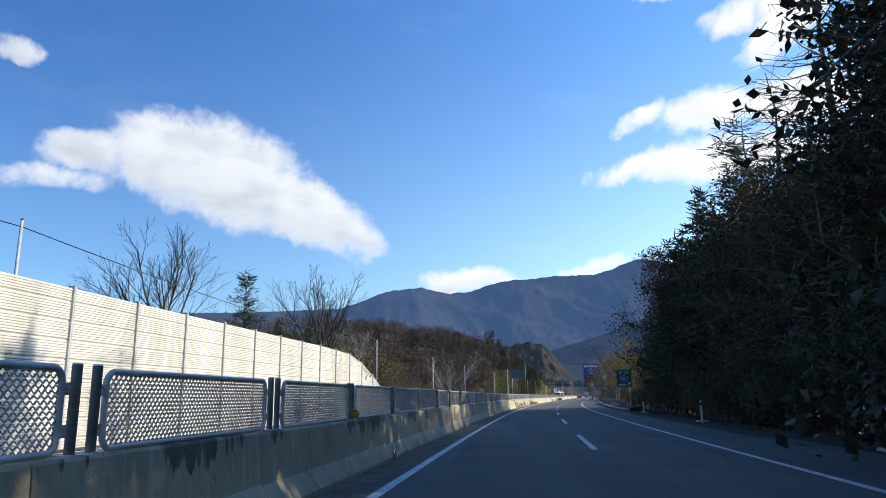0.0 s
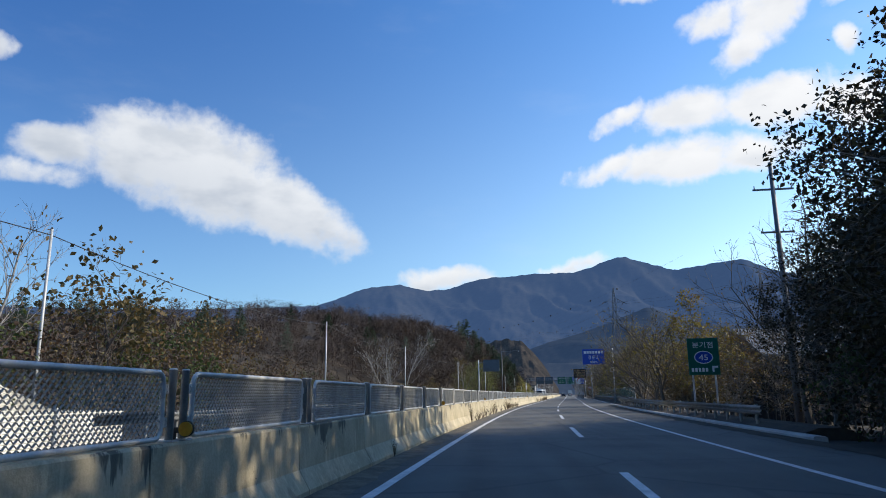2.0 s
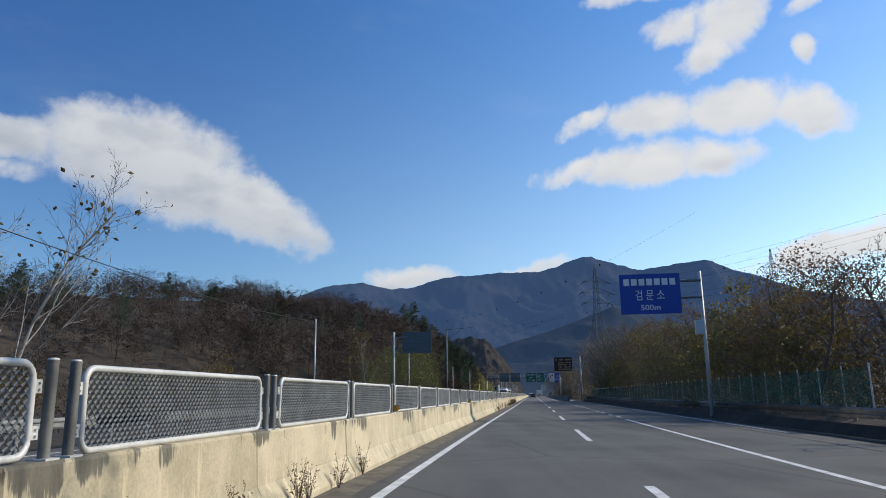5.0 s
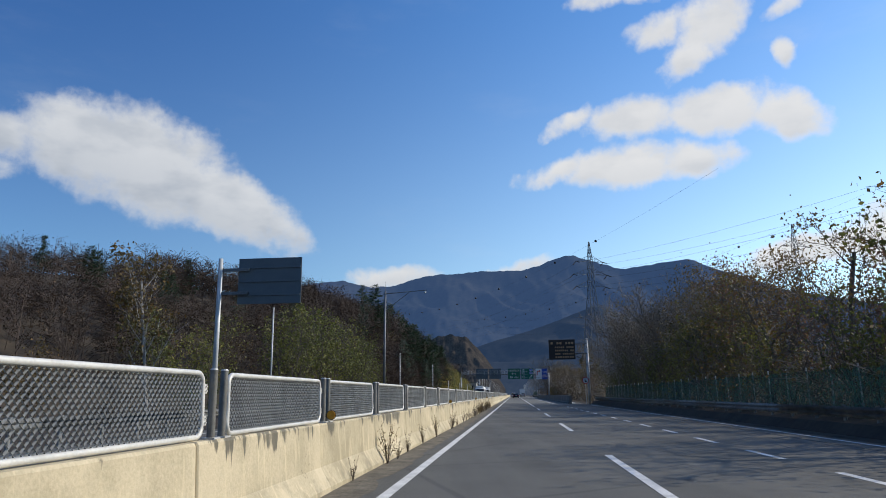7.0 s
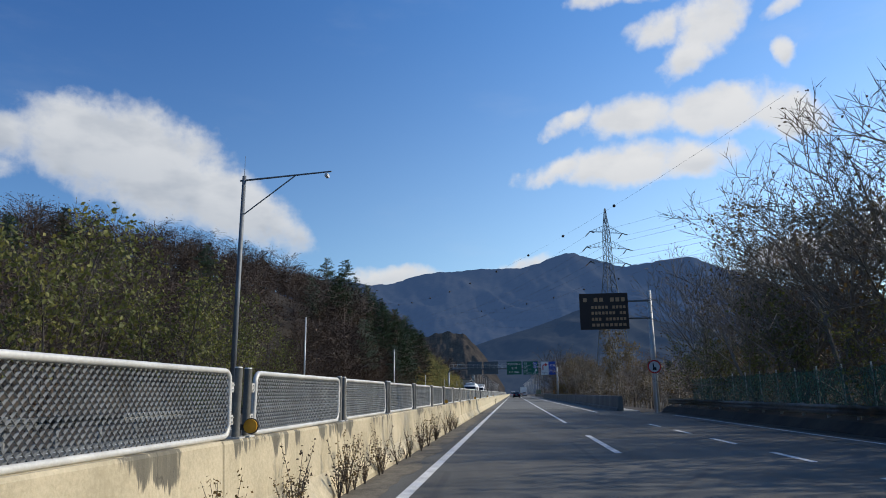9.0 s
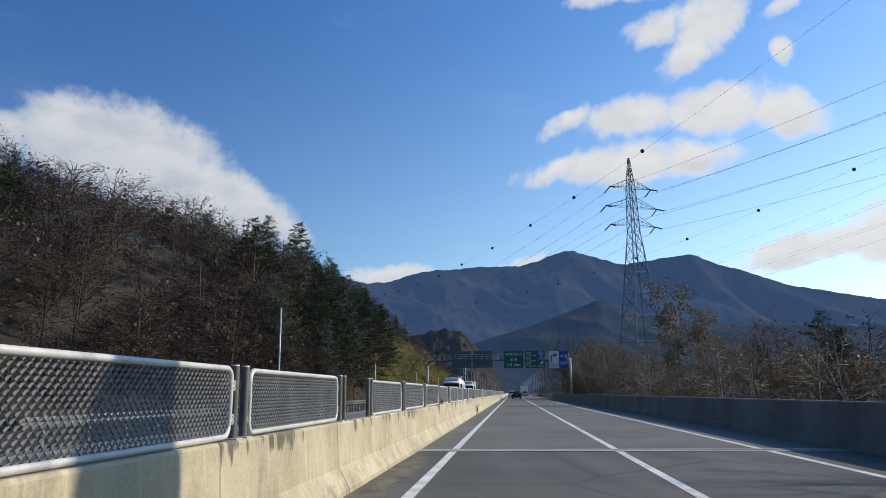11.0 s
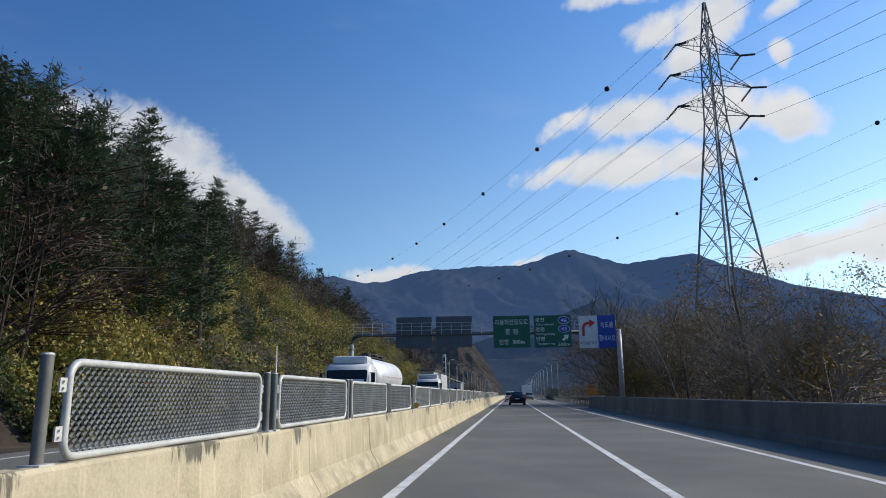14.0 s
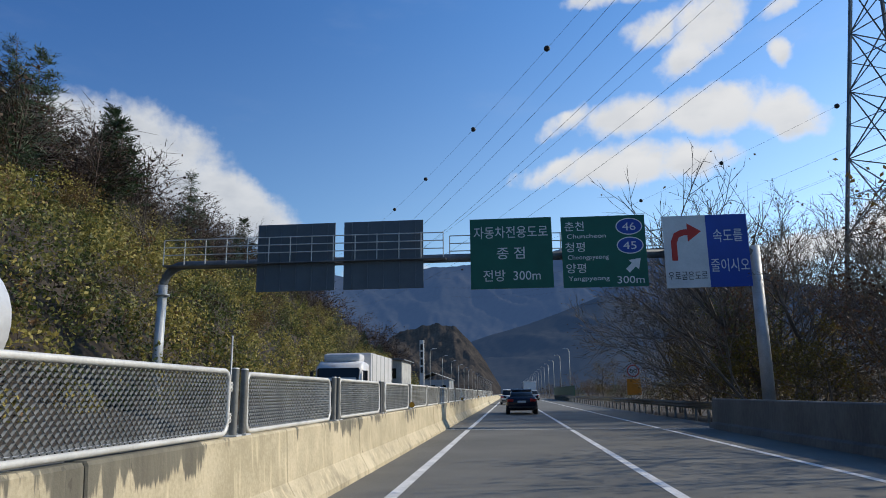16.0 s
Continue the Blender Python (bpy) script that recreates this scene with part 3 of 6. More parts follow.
def fence_post():
    bm = bmesh.new()
    tube(bm, (0, 0, 0.89), (0, 0, 1.50), 0.036, n=12, caps=False)
    t = part("fence_post", bm, M["post"], median_fence, "round galvanised post", True)
    bm = bmesh.new()
    tube(bm, (0, 0, 1.50), (0, 0, 1.512), 0.038, 0.03, n=12)
    part("cap", bm, M["zinc"], t)
    bm = bmesh.new()
    box(bm, (0, 0, 0.892), (0.13, 0.13, 0.014))
    part("base_plate", bm, M["zinc"], t)
    return t


def reflector():
    bm = bmesh.new()
    tube(bm, (0, 0, 0.985), (0, 0.025, 0.985), 0.062, 0.062, n=20)
    t = part("reflector", bm, M["amber"], median_fence, "round amber reflector in a dark bracket")
    bm = bmesh.new()
    tube(bm, (0, 0.02, 0.985), (0, 0.04, 0.985), 0.07, 0.07, n=20)
    box(bm, (-0.09, 0.03, 0.975), (0.13, 0.035, 0.05), 0.005)
    box(bm, (-0.12, 0.03, 0.93), (0.04, 0.03, 0.09), 0.004)
    part("bracket", bm, M["dark"], t)
    return t


M["amber"] = varied("amber_plastic", (0.42, 0.20, 0.015), (0.60, 0.32, 0.03), 0.35, fine=20, coarse=8, bump=0.02)
M["dark"] = varied("dark_steel", (0.02, 0.02, 0.022), (0.05, 0.05, 0.052), 0.6, 0.3, fine=30, coarse=4, bump=0.05)
panel0, post0, refl0, panel1 = fence_panel(), fence_post(), reflector(), fence_panel(False)
first = [True, True, True, True]


def put(proto, i, m):
    """The first copy is the thing itself."""
    if first[i]:
        first[i] = False
        proto.matrix_local = m
        return proto
    return copy_thing(proto, m)


gaps = [(-1.321 + PITCH * k, k % 5 == 3) for k in range(-6, 66)] + [(-3.082 + PITCH * k, k % 5 == (4 if k < 80 else 0)) for k in range(66, 118) if k not in (80, 81)]
for i, (s, amber) in enumerate(gaps):
    for d in (-0.115, 0.115):
        put(post0, 1, place(s + d, -2.455))
    if amber:
        put(refl0, 2, place(s + 0.0, -2.37))
    if i + 1 < len(gaps) and abs(gaps[i + 1][0] - s - PITCH) < 0.1:
        m = place(s + PITCH / 2, -2.455 + rng.uniform(-0.008, 0.008), rng.uniform(-0.004, 0.008), rx=0, ry=rng.uniform(-1.5, 1.5))
        put(panel0 if s < 345 else panel1, 0 if s < 345 else 3, m)
# two short panels and an open stretch at the joint
fence_panel(L=1.86).matrix_local = place(288.24, -2.455)
fence_panel(L=1.34).matrix_local = place(290.95, -2.455, 0.004)
for s in (289.62, 289.90, 292.0, 293.15):
    put(post0, 1, place(s, -2.455))
put(panel0, 0, place(295.51, -2.455, 0.003))

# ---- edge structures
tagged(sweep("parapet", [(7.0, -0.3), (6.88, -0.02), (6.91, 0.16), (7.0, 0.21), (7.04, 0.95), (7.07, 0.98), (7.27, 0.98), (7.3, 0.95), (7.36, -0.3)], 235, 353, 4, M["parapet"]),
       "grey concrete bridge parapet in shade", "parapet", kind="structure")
tagged(sweep("bridge_edge", [(7.36, -1.2), (7.36, 0.02), (8.4, 0.0), (8.4, -1.2)], 235, 353, 4, M["concrete"]), "concrete edge slab behind the bridge parapet", "bridge", kind="structure")
delin = thing("delineator", place(261.5, 7.17, 0.98), "small dark delineator with a pale plate on the parapet", "delineator")
bm = bmesh.new()
box(bm, (0, 0, 0.06), (0.07, 0.05, 0.14), 0.012)
part("housing", bm, M["post"], delin)
bm = bmesh.new()
box(bm, (-0.14, -0.01, -0.13), (0.012, 0.16, 0.2), 0.004)
part("plate", bm, M["concrete"], delin, "pale plate on the parapet face")
tagged(sweep("kerb", [(8.0, -0.3), (8.0, 0.05), (8.04, 0.09), (8.3, 0.09), (8.36, 0.05), (8.36, -0.3)], 60, 118, 4, M["concrete"]),
       "low concrete edge gutter with fallen leaves", "kerb", kind="structure")

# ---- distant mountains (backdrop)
# Aerial haze is put in as a bluish emission, so the slopes glow.
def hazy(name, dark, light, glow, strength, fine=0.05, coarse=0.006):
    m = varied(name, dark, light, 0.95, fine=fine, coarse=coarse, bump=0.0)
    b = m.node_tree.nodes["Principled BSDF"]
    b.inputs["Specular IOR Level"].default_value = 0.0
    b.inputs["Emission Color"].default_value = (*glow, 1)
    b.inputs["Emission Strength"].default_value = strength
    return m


def ridge(name, az, el, dist, depth, mat, label, seed, rough=1.0, folds=9.0, count=900, relief=0.27):
    """A mountain chain: crest heights by bearing, with spurs that run down to the valley."""
    A = np.linspace(az[0], az[-1], count)
    E = np.interp(A, az, el)
    E = np.convolve(np.pad(E, 2, mode="edge"), np.ones(5) / 5, "valid")
    rows = 50
    V, F = [], []
    for j in range(rows):
        w = j / (rows - 1)
        for a, e in zip(A, E):
            r = dist - depth * (1 - w)
            top = dist * math.tan(radians(max(e, 0.2)))
            x, y = r * math.sin(radians(a)), r * math.cos(radians(a))
            # spurs slant down to the valley, with smaller ribs on their flanks
            g = Vector((x / (dist * 0.09 * folds / 9) + 1.3 * w, y / (dist * 0.22), seed))
            spur = 1 - abs(noise.noise(g)) * 2.2 - 0.45 * abs(noise.noise(g * 2.3)) - 0.2 * abs(noise.noise(g * 5.1))
            fine = noise.fractal(Vector((x / dist * 95, y / dist * 95, seed)), 0.9, 2.0, 3)
            z = top * (w ** 0.9) * (1 - relief * (1 - spur) * min(1.0, 2.6 * (1 - w) ** 0.8) * (0.35 + 0.65 * w))
            z += top * (0.008 + 0.008 * (1 - w)) * fine * rough
            V.append((x, y, z - 12 * (1 - w)))
    n = len(A)
    for j in range(rows - 1):
        for i in range(n - 1):
            a = j * n + i
            F.append((a, a + 1, a + n + 1, a + n))
    ob = mesh_object(name, V, F, mat, smooth_shade=True)
    return tagged(ob, label, "mountain", kind="structure")


M["mountain"] = hazy("far_forest_haze", (0.014, 0.018, 0.020), (0.034, 0.034, 0.031), (0.075, 0.145, 0.32), 0.45)
M["mountain_near"] = hazy("near_forest_haze", (0.016, 0.020, 0.022), (0.036, 0.036, 0.034), (0.055, 0.105, 0.22), 0.34)
M["knoll"] = hazy("knoll_forest_haze", (0.008, 0.008, 0.008), (0.062, 0.050, 0.040), (0.06, 0.09, 0.14), 0.17, 0.35, 0.05)
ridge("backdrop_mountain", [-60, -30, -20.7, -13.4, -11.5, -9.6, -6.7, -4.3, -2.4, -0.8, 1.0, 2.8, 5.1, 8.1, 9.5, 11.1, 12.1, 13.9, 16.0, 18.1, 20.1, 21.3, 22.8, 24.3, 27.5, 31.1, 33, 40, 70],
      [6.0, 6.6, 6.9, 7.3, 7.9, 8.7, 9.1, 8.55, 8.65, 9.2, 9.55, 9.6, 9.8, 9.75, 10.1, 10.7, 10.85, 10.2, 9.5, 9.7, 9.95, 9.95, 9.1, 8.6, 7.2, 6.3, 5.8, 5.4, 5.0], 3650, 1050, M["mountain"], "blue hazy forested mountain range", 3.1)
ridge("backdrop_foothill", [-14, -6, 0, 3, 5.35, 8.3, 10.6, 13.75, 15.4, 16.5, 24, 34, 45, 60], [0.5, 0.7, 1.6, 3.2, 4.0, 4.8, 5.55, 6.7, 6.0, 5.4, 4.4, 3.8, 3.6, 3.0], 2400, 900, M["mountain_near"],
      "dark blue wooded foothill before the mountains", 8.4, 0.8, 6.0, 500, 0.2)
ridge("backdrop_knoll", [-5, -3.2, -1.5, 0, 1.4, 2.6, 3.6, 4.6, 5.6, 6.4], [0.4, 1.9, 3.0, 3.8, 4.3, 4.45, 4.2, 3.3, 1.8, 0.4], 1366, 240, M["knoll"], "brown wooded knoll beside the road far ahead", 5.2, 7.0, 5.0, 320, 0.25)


# ---- plants
class Acc:
    """Collects vertices and faces of one mesh."""

    def __init__(self):
        self.v, self.f = [], []

    def tube(self, pts, rad, n=4):
        b = len(self.v)
        for i, p in enumerate(pts):
            d = (pts[min(i + 1, len(pts) - 1)] - pts[max(i - 1, 0)]).normalized()
            x = d.orthogonal().normalized()
            y = d.cross(x)
            for k in range(n):
                a = 2 * math.pi * k / n
                self.v.append(p + (x * math.cos(a) + y * math.sin(a)) * rad[i])
        for i in range(len(pts) - 1):
            for k in range(n):
                self.f.append((b + i * n + k, b + i * n + (k + 1) % n, b + (i + 1) * n + (k + 1) % n, b + (i + 1) * n + k))

    def twig(self, p, q, r):
        d = (q - p).normalized()
        x = d.orthogonal().normalized() * r
        y = d.cross(x)
        b = len(self.v)
        self.v += [p + x, p - x * 0.5 + y * 0.87, p - x * 0.5 - y * 0.87, q.copy()]
        self.f += [(b, b + 1, b + 3), (b + 1, b + 2, b + 3), (b + 2, b, b + 3)]

    def spray(self, p, q, w):
        x = (q - p).orthogonal().normalized() * w
        b = len(self.v)
        self.v += [p - x, p + x, q + x * 0.3, q - x * 0.3]
        self.f.append((b, b + 1, b + 2, b + 3))

    def leaf(self, p, size, rg, up=0.0):
        n = Vector((rg.gauss(0, 1), rg.gauss(0, 1), rg.gauss(0, 1) + up)).normalized()
        x = n.orthogonal().normalized()
        x.rotate(Matrix.Rotation(rg.uniform(0, 6.28), 3, n))
        y = n.cross(x)
        b = len(self.v)
        self.v += [p - x * size * 0.5, p - y * size * 0.32 + n * size * 0.08, p + x * size * 0.5, p + y * size * 0.32 + n * size * 0.08]
        self.f.append((b, b + 1, b + 2, b + 3))


def grow(limbs, tips, p, d, L, r, level, rg, spec):
    """One limb and, along it, the next order of limbs."""
    k = 4 if level < 2 else (2 if level < spec["levels"] - 1 else 1)
    pts, rad = [p.copy()], [r]
    q, v = p.copy(), d.copy()
    end = r * (0.55 if level == 0 else 0.35)
    for i in range(k):
        v = (v + Vector((rg.gauss(0, 1), rg.gauss(0, 1), rg.gauss(0, 1))) * spec["bend"] + Vector((0, 0, spec["lift"] * (0.4 if level == 0 else 1)))).normalized()
        q = q + v * (L / k)
        pts.append(q.copy())
        rad.append(r + (end - r) * (i + 1) / k)
    if level >= spec["levels"]:
        limbs.twig(pts[0], q, r)
    else:
        limbs.tube(pts, rad, 6 if level == 0 else (4 if level == 1 else 3))
    if level >= spec["levels"]:
        tips.append((q.copy(), v.copy()))
        tips.append((pts[0].lerp(q, 0.55), v.copy()))
        return
    count = spec["kids"][level]
    for i in range(count):
        w = spec["from"][level] + (1 - spec["from"][level]) * (i + rg.random()) / count
        j = min(int(w * k), k - 1)
        at_p = pts[j].lerp(pts[j + 1], w * k - j)
        side = v.orthogonal().normalized()
        side.rotate(Matrix.Rotation(i * 2.4 + rg.uniform(-0.5, 0.5), 3, v))
        a = radians(spec["angle"][level] + rg.uniform(-12, 12))
        nd = (v * math.cos(a) + side * math.sin(a)).normalized()
        grow(limbs, tips, at_p, nd, L * spec["ratio"][level] * (1.15 - 0.5 * w) * rg.uniform(0.75, 1.2), max(r * spec["thin"] * (1.1 - 0.5 * w), spec["fine"]), level + 1, rg, spec)


def make_tree(name, label, seed, height, spec, bark, leaves=None, per_tip=0, leaf=0.16, scatter=0.35, stems=1, drop=0.0):
    """A tree: trunk and limbs in one part, and a crown of single leaves."""
    rg = random.Random(seed)
    limbs, tips = Acc(), []
    for i in range(stems):
        a = i * 2.4 + rg.random()
        lean = 0.0 if stems == 1 else rg.uniform(0.12, 0.45)
        d = Vector((math.cos(a) * lean + rg.gauss(0, 0.04), math.sin(a) * lean + rg.gauss(0, 0.04), 1)).normalized()
        grow(limbs, tips, Vector((math.cos(a) * 0.2 * (stems > 1), math.sin(a) * 0.2 * (stems > 1), -0.4)), d, height * spec["trunk"] * (1 if stems == 1 else rg.uniform(0.7, 1.0)), height * spec["girth"] / (1 if stems == 1 else 1.8), 0, rg, spec)
    top = max(v.z for v in limbs.v)
    k = height / top
    t = thing(name, Matrix.Identity(4), label, "tree")
    mesh_object("trunk", [v * k for v in limbs.v], limbs.f, bark, t)
    if leaves is not None:
        crown = Acc()
        for p, v in tips:
            if rg.random() < drop:
                continue
            for _ in range(per_tip if per_tip >= 1 else (1 if rg.random() < per_tip else 0)):
                crown.leaf(p * k + Vector((rg.gauss(0, scatter), rg.gauss(0, scatter), rg.gauss(0, scatter * 0.8))), leaf * rg.uniform(0.6, 1.3), rg)
        mesh_object("crown", crown.v, crown.f, leaves, t)
    return t


SPREAD = dict(levels=4, kids=[8, 6, 5, 3], angle=[38, 34, 34, 36], ratio=[1.5, 0.62, 0.55, 0.6], thin=0.52, fine=0.011, bend=0.10, lift=0.07, trunk=0.36, girth=0.017, **{"from": [0.35, 0.25, 0.25, 0.2]})
DENSE = dict(levels=4, kids=[10, 5, 4, 2], angle=[60, 48, 45, 45], ratio=[0.48, 0.58, 0.55, 0.6], thin=0.5, fine=0.010, bend=0.12, lift=0.05, trunk=0.85, girth=0.015, **{"from": [0.2, 0.2, 0.2, 0.2]})
SLIM = dict(levels=3, kids=[14, 6, 4], angle=[36, 36, 40], ratio=[0.36, 0.5, 0.55], thin=0.42, fine=0.008, bend=0.09, lift=0.10, trunk=0.92, girth=0.010, **{"from": [0.28, 0.2, 0.2]})
BUSH = dict(levels=3, kids=[5, 4, 3], angle=[40, 42, 45], ratio=[0.62, 0.6, 0.55], thin=0.5, fine=0.007, bend=0.16, lift=0.06, trunk=0.8, girth=0.012, **{"from": [0.2, 0.2, 0.2]})


def make_pine(name, label, seed, height, mat, open_=0.0, dead=False):
    rg = random.Random(seed)
    limbs, boughs, crown = Acc(), Acc(), Acc()
    pts = [Vector((0, 0, -0.4))]
    for i in range(8):
        pts.append(Vector((rg.gauss(0, 0.06) * i * 0.35, rg.gauss(0, 0.06) * i * 0.35, height * (i + 1) / 8)))
    r0 = height * 0.014
    limbs.tube(pts, [r0 * (1 - 0.93 * i / 8) for i in range(9)], 6)
    z = height * 0.14
    while z < height * 0.97:
        w = z / height
        reach = height * (0.285 * (1 - w) ** 0.7 + 0.025) * (1 - 0.15 * open_)
        for i in range(5 if w < 0.8 else 4):
            a = rg.uniform(0, 6.28)
            L = reach * rg.uniform(0.6, 1.15)
            i0 = min(int(w * 8), 7)
            base = pts[i0 + 0].lerp(pts[i0 + 1], 0.5)
            base = Vector((base.x, base.y, z + rg.uniform(-0.2, 0.2)))
            d = Vector((math.cos(a), math.sin(a), rg.uniform(-0.05, 0.35)))
            bp = [base, base + d * L * 0.5 + Vector((0, 0, -0.03 * L)), base + d * L + Vector((0, 0, 0.08 * L))]
            boughs.tube(bp, [0.035, 0.022, 0.008], 3)
            if dead:
                for _ in range(6):
                    u = rg.uniform(0.3, 1)
                    s0 = bp[0].lerp(bp[2], u)
                    boughs.tube([s0, s0 + Vector((rg.gauss(0, 0.4), rg.gauss(0, 0.4), rg.uniform(-0.5, 0.1)))], [0.010, 0.004], 3)
                continue
            n = max(4, int(L * (5.2 - 1.5 * open_)))
            for j in range(n):
                u = 0.2 + 0.85 * (j + rg.random()) / n
                c = bp[0].lerp(bp[2], u) + Vector((rg.gauss(0, 0.13 * L), rg.gauss(0, 0.13 * L), rg.gauss(0, 0.09) + 0.05))
                for _ in range(4):
                    c2 = c + Vector((rg.gauss(0, 0.10), rg.gauss(0, 0.10), rg.gauss(0, 0.06)))
                    crown.spray(c2, c2 + (d * 0.5 + Vector((rg.gauss(0, 0.7), rg.gauss(0, 0.7), rg.uniform(-0.1, 0.7)))).normalized() * rg.uniform(0.28, 0.6), 0.045)
        z += height * 0.035 * rg.uniform(0.8, 1.3)
    t = thing(name, Matrix.Identity(4), label, "tree")
    base = len(limbs.v)
    mesh_object("trunk", limbs.v + boughs.v, limbs.f + [tuple(i + base for i in f) for f in boughs.f], M["bark"], t)
    if not dead:
        mesh_object("crown", crown.v, crown.f, mat, t)
    return t


placed = set()


def plant(proto, s, u, size=1.0, rz=None, rg=random, group="", z=None, lean=0.0):
    """A copy of a tree on the ground at s, u; the first takes the tree itself."""
    z = float(ground_height(s, u)) if z is None else z
    p = at(s, u, z)
    m = pose(p.x, p.y, p.z, rg.uniform(-lean, lean), rg.uniform(-lean, lean), rg.uniform(0, 360) if rz is None else rz)
    if proto.name not in placed:
        placed.add(proto.name)
        proto.matrix_world = m @ Matrix.Scale(size, 4)
        ob = proto
    else:
        keep = proto.scale.copy()
        proto.scale = (size, size, size)
        ob = copy_thing(proto, m)
        proto.scale = keep
    return tagged(ob, group=group)


M["russet"] = leafy("russet_leaves", [(0.055, 0.038, 0.030), (0.11, 0.066, 0.046), (0.18, 0.105, 0.065), (0.12, 0.10, 0.045)], 0.4)
# These near-black leaf colours carry the shade of the roadside crowns.
M["shade_leaf"] = leafy("shaded_leaves", [(0.012, 0.013, 0.008), (0.024, 0.022, 0.012), (0.045, 0.036, 0.018), (0.075, 0.062, 0.02)], 0.25)
M["golden"] = leafy("golden_leaves", [(0.12, 0.10, 0.03), (0.24, 0.19, 0.045), (0.34, 0.25, 0.06)], 0.45)
M["sapling"] = leafy("sapling_leaves", [(0.05, 0.058, 0.018), (0.12, 0.13, 0.034), (0.26, 0.24, 0.065)], 0.4)
M["yellow"] = leafy("yellow_leaves", [(0.06, 0.055, 0.02), (0.11, 0.10, 0.028), (0.19, 0.15, 0.035), (0.13, 0.08, 0.03)], 0.4)
rg = random.Random(77)
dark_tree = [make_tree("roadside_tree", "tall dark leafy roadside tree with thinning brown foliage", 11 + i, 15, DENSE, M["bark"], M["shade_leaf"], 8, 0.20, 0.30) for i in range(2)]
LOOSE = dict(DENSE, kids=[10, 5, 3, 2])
# For the rear rows, mostly hidden and added to cast shade on the barrier.
back_shade_tree = make_tree("roadside_tree", "tall dark leafy tree behind the roadside row", 15, 15, LOOSE, M["bark"], M["shade_leaf"], 9, 0.25, 0.36)
brown_tree = [make_tree("roadside_tree", "brownish half-bare roadside tree with fine twigs", 31 + i, 9, DENSE, M["bark"], M["russet" if i else "autumn"], 3, 0.15, 0.30, drop=0.25) for i in range(2)]
bare_tree = [make_tree("bare_tree", "leafless spreading tree with fine dark twigs", 51 + i, 11, SPREAD, M["bark"], M["autumn"], 0.10, 0.13, 0.15) for i in range(2)]
slim_tree = [make_tree("bare_tree", "slender leafless tree with pale bark", 61 + i, 9, SLIM, M["pale_bark"], M["autumn"], 0.12, 0.2, 0.15, stems=2) for i in range(2)]
leaf_tree = make_tree("roadside_tree", "slim tree with sparse curled brown leaves", 71, 12, SLIM, M["pale_bark"], M["autumn"], 3, 0.24, 0.20, drop=0.2)
shrub = [make_tree("shrub", "tangled shrub with yellow-green autumn leaves", 81, 4.5, BUSH, M["twig"], M["green"], 4, 0.18, 0.24, stems=3, drop=0.1),
         make_tree("shrub", "reddish-brown autumn shrub beside the road", 83, 4.0, BUSH, M["twig"], M["brown"], 3, 0.16, 0.24, stems=3, drop=0.2),
         make_tree("shrub", "rounded shrub with yellowing leaves beside the road", 85, 6.0, BUSH, M["twig"], M["autumn"], 4, 0.20, 0.27, stems=3, drop=0.15)]
pine = [make_pine("pine_tree", "dark green conifer on the wooded slope", 91, 13, M["pine"]), make_pine("pine_tree", "dark green conifer with open crown", 93, 12, M["pine"], 0.6)]
dead_pine = make_pine("dead_conifer", "bare-branched tall conifer beside the road", 95, 17, M["pine"], dead=True)
yellow_tree = make_tree("roadside_tree", "broad roadside tree with yellow-green autumn leaves", 87, 9.5, DENSE, M["bark"], M["yellow"], 4, 0.22, 0.34, drop=0.1)
TWIGGY = dict(levels=4, kids=[7, 6, 5, 5], angle=[34, 34, 34, 38], ratio=[0.95, 0.6, 0.55, 0.6], thin=0.5, fine=0.008, bend=0.10, lift=0.08, trunk=0.5, girth=0.012, **{"from": [0.25, 0.2, 0.2, 0.15]})
twig_tree = [make_tree("roadside_tree", "bushy leafless roadside tree with fine grey-brown twigs", 101 + i, 10, TWIGGY, M["grey_twig"], M["brown"], 0.12, 0.10, 0.15, stems=2) for i in range(2)]
ROUND = dict(levels=4, kids=[10, 6, 5, 4], angle=[32, 27, 27, 32], ratio=[1.0, 0.62, 0.55, 0.6], thin=0.5, fine=0.009, bend=0.06, lift=0.10, trunk=0.45, girth=0.015, **{"from": [0.45, 0.25, 0.2, 0.15]})
round_tree = make_tree("bare_tree", "round-crowned leafless tree behind the noise wall", 113, 11.6, ROUND, M["bark"])
VASE = dict(levels=4, kids=[13, 6, 5, 4], angle=[46, 26, 28, 32], ratio=[2.1, 0.5, 0.5, 0.6], thin=0.5, fine=0.010, bend=0.05, lift=0.05, trunk=0.26, girth=0.017, **{"from": [0.3, 0.3, 0.2, 0.15]})
vase_tree = make_tree("roadside_tree", "wide vase-shaped tree with sparse golden leaves", 117, 11.0, VASE, M["bark"], M["golden"], 0.9, 0.16, 0.18, stems=2)
sapling = make_tree("roadside_tree", "slender sapling with small yellow-green leaves", 109, 9, SLIM, M["twig"], M["sapling"], 1, 0.23, 0.2, stems=3, drop=0.3)
for t in shrub:
    t["category"] = "shrub"

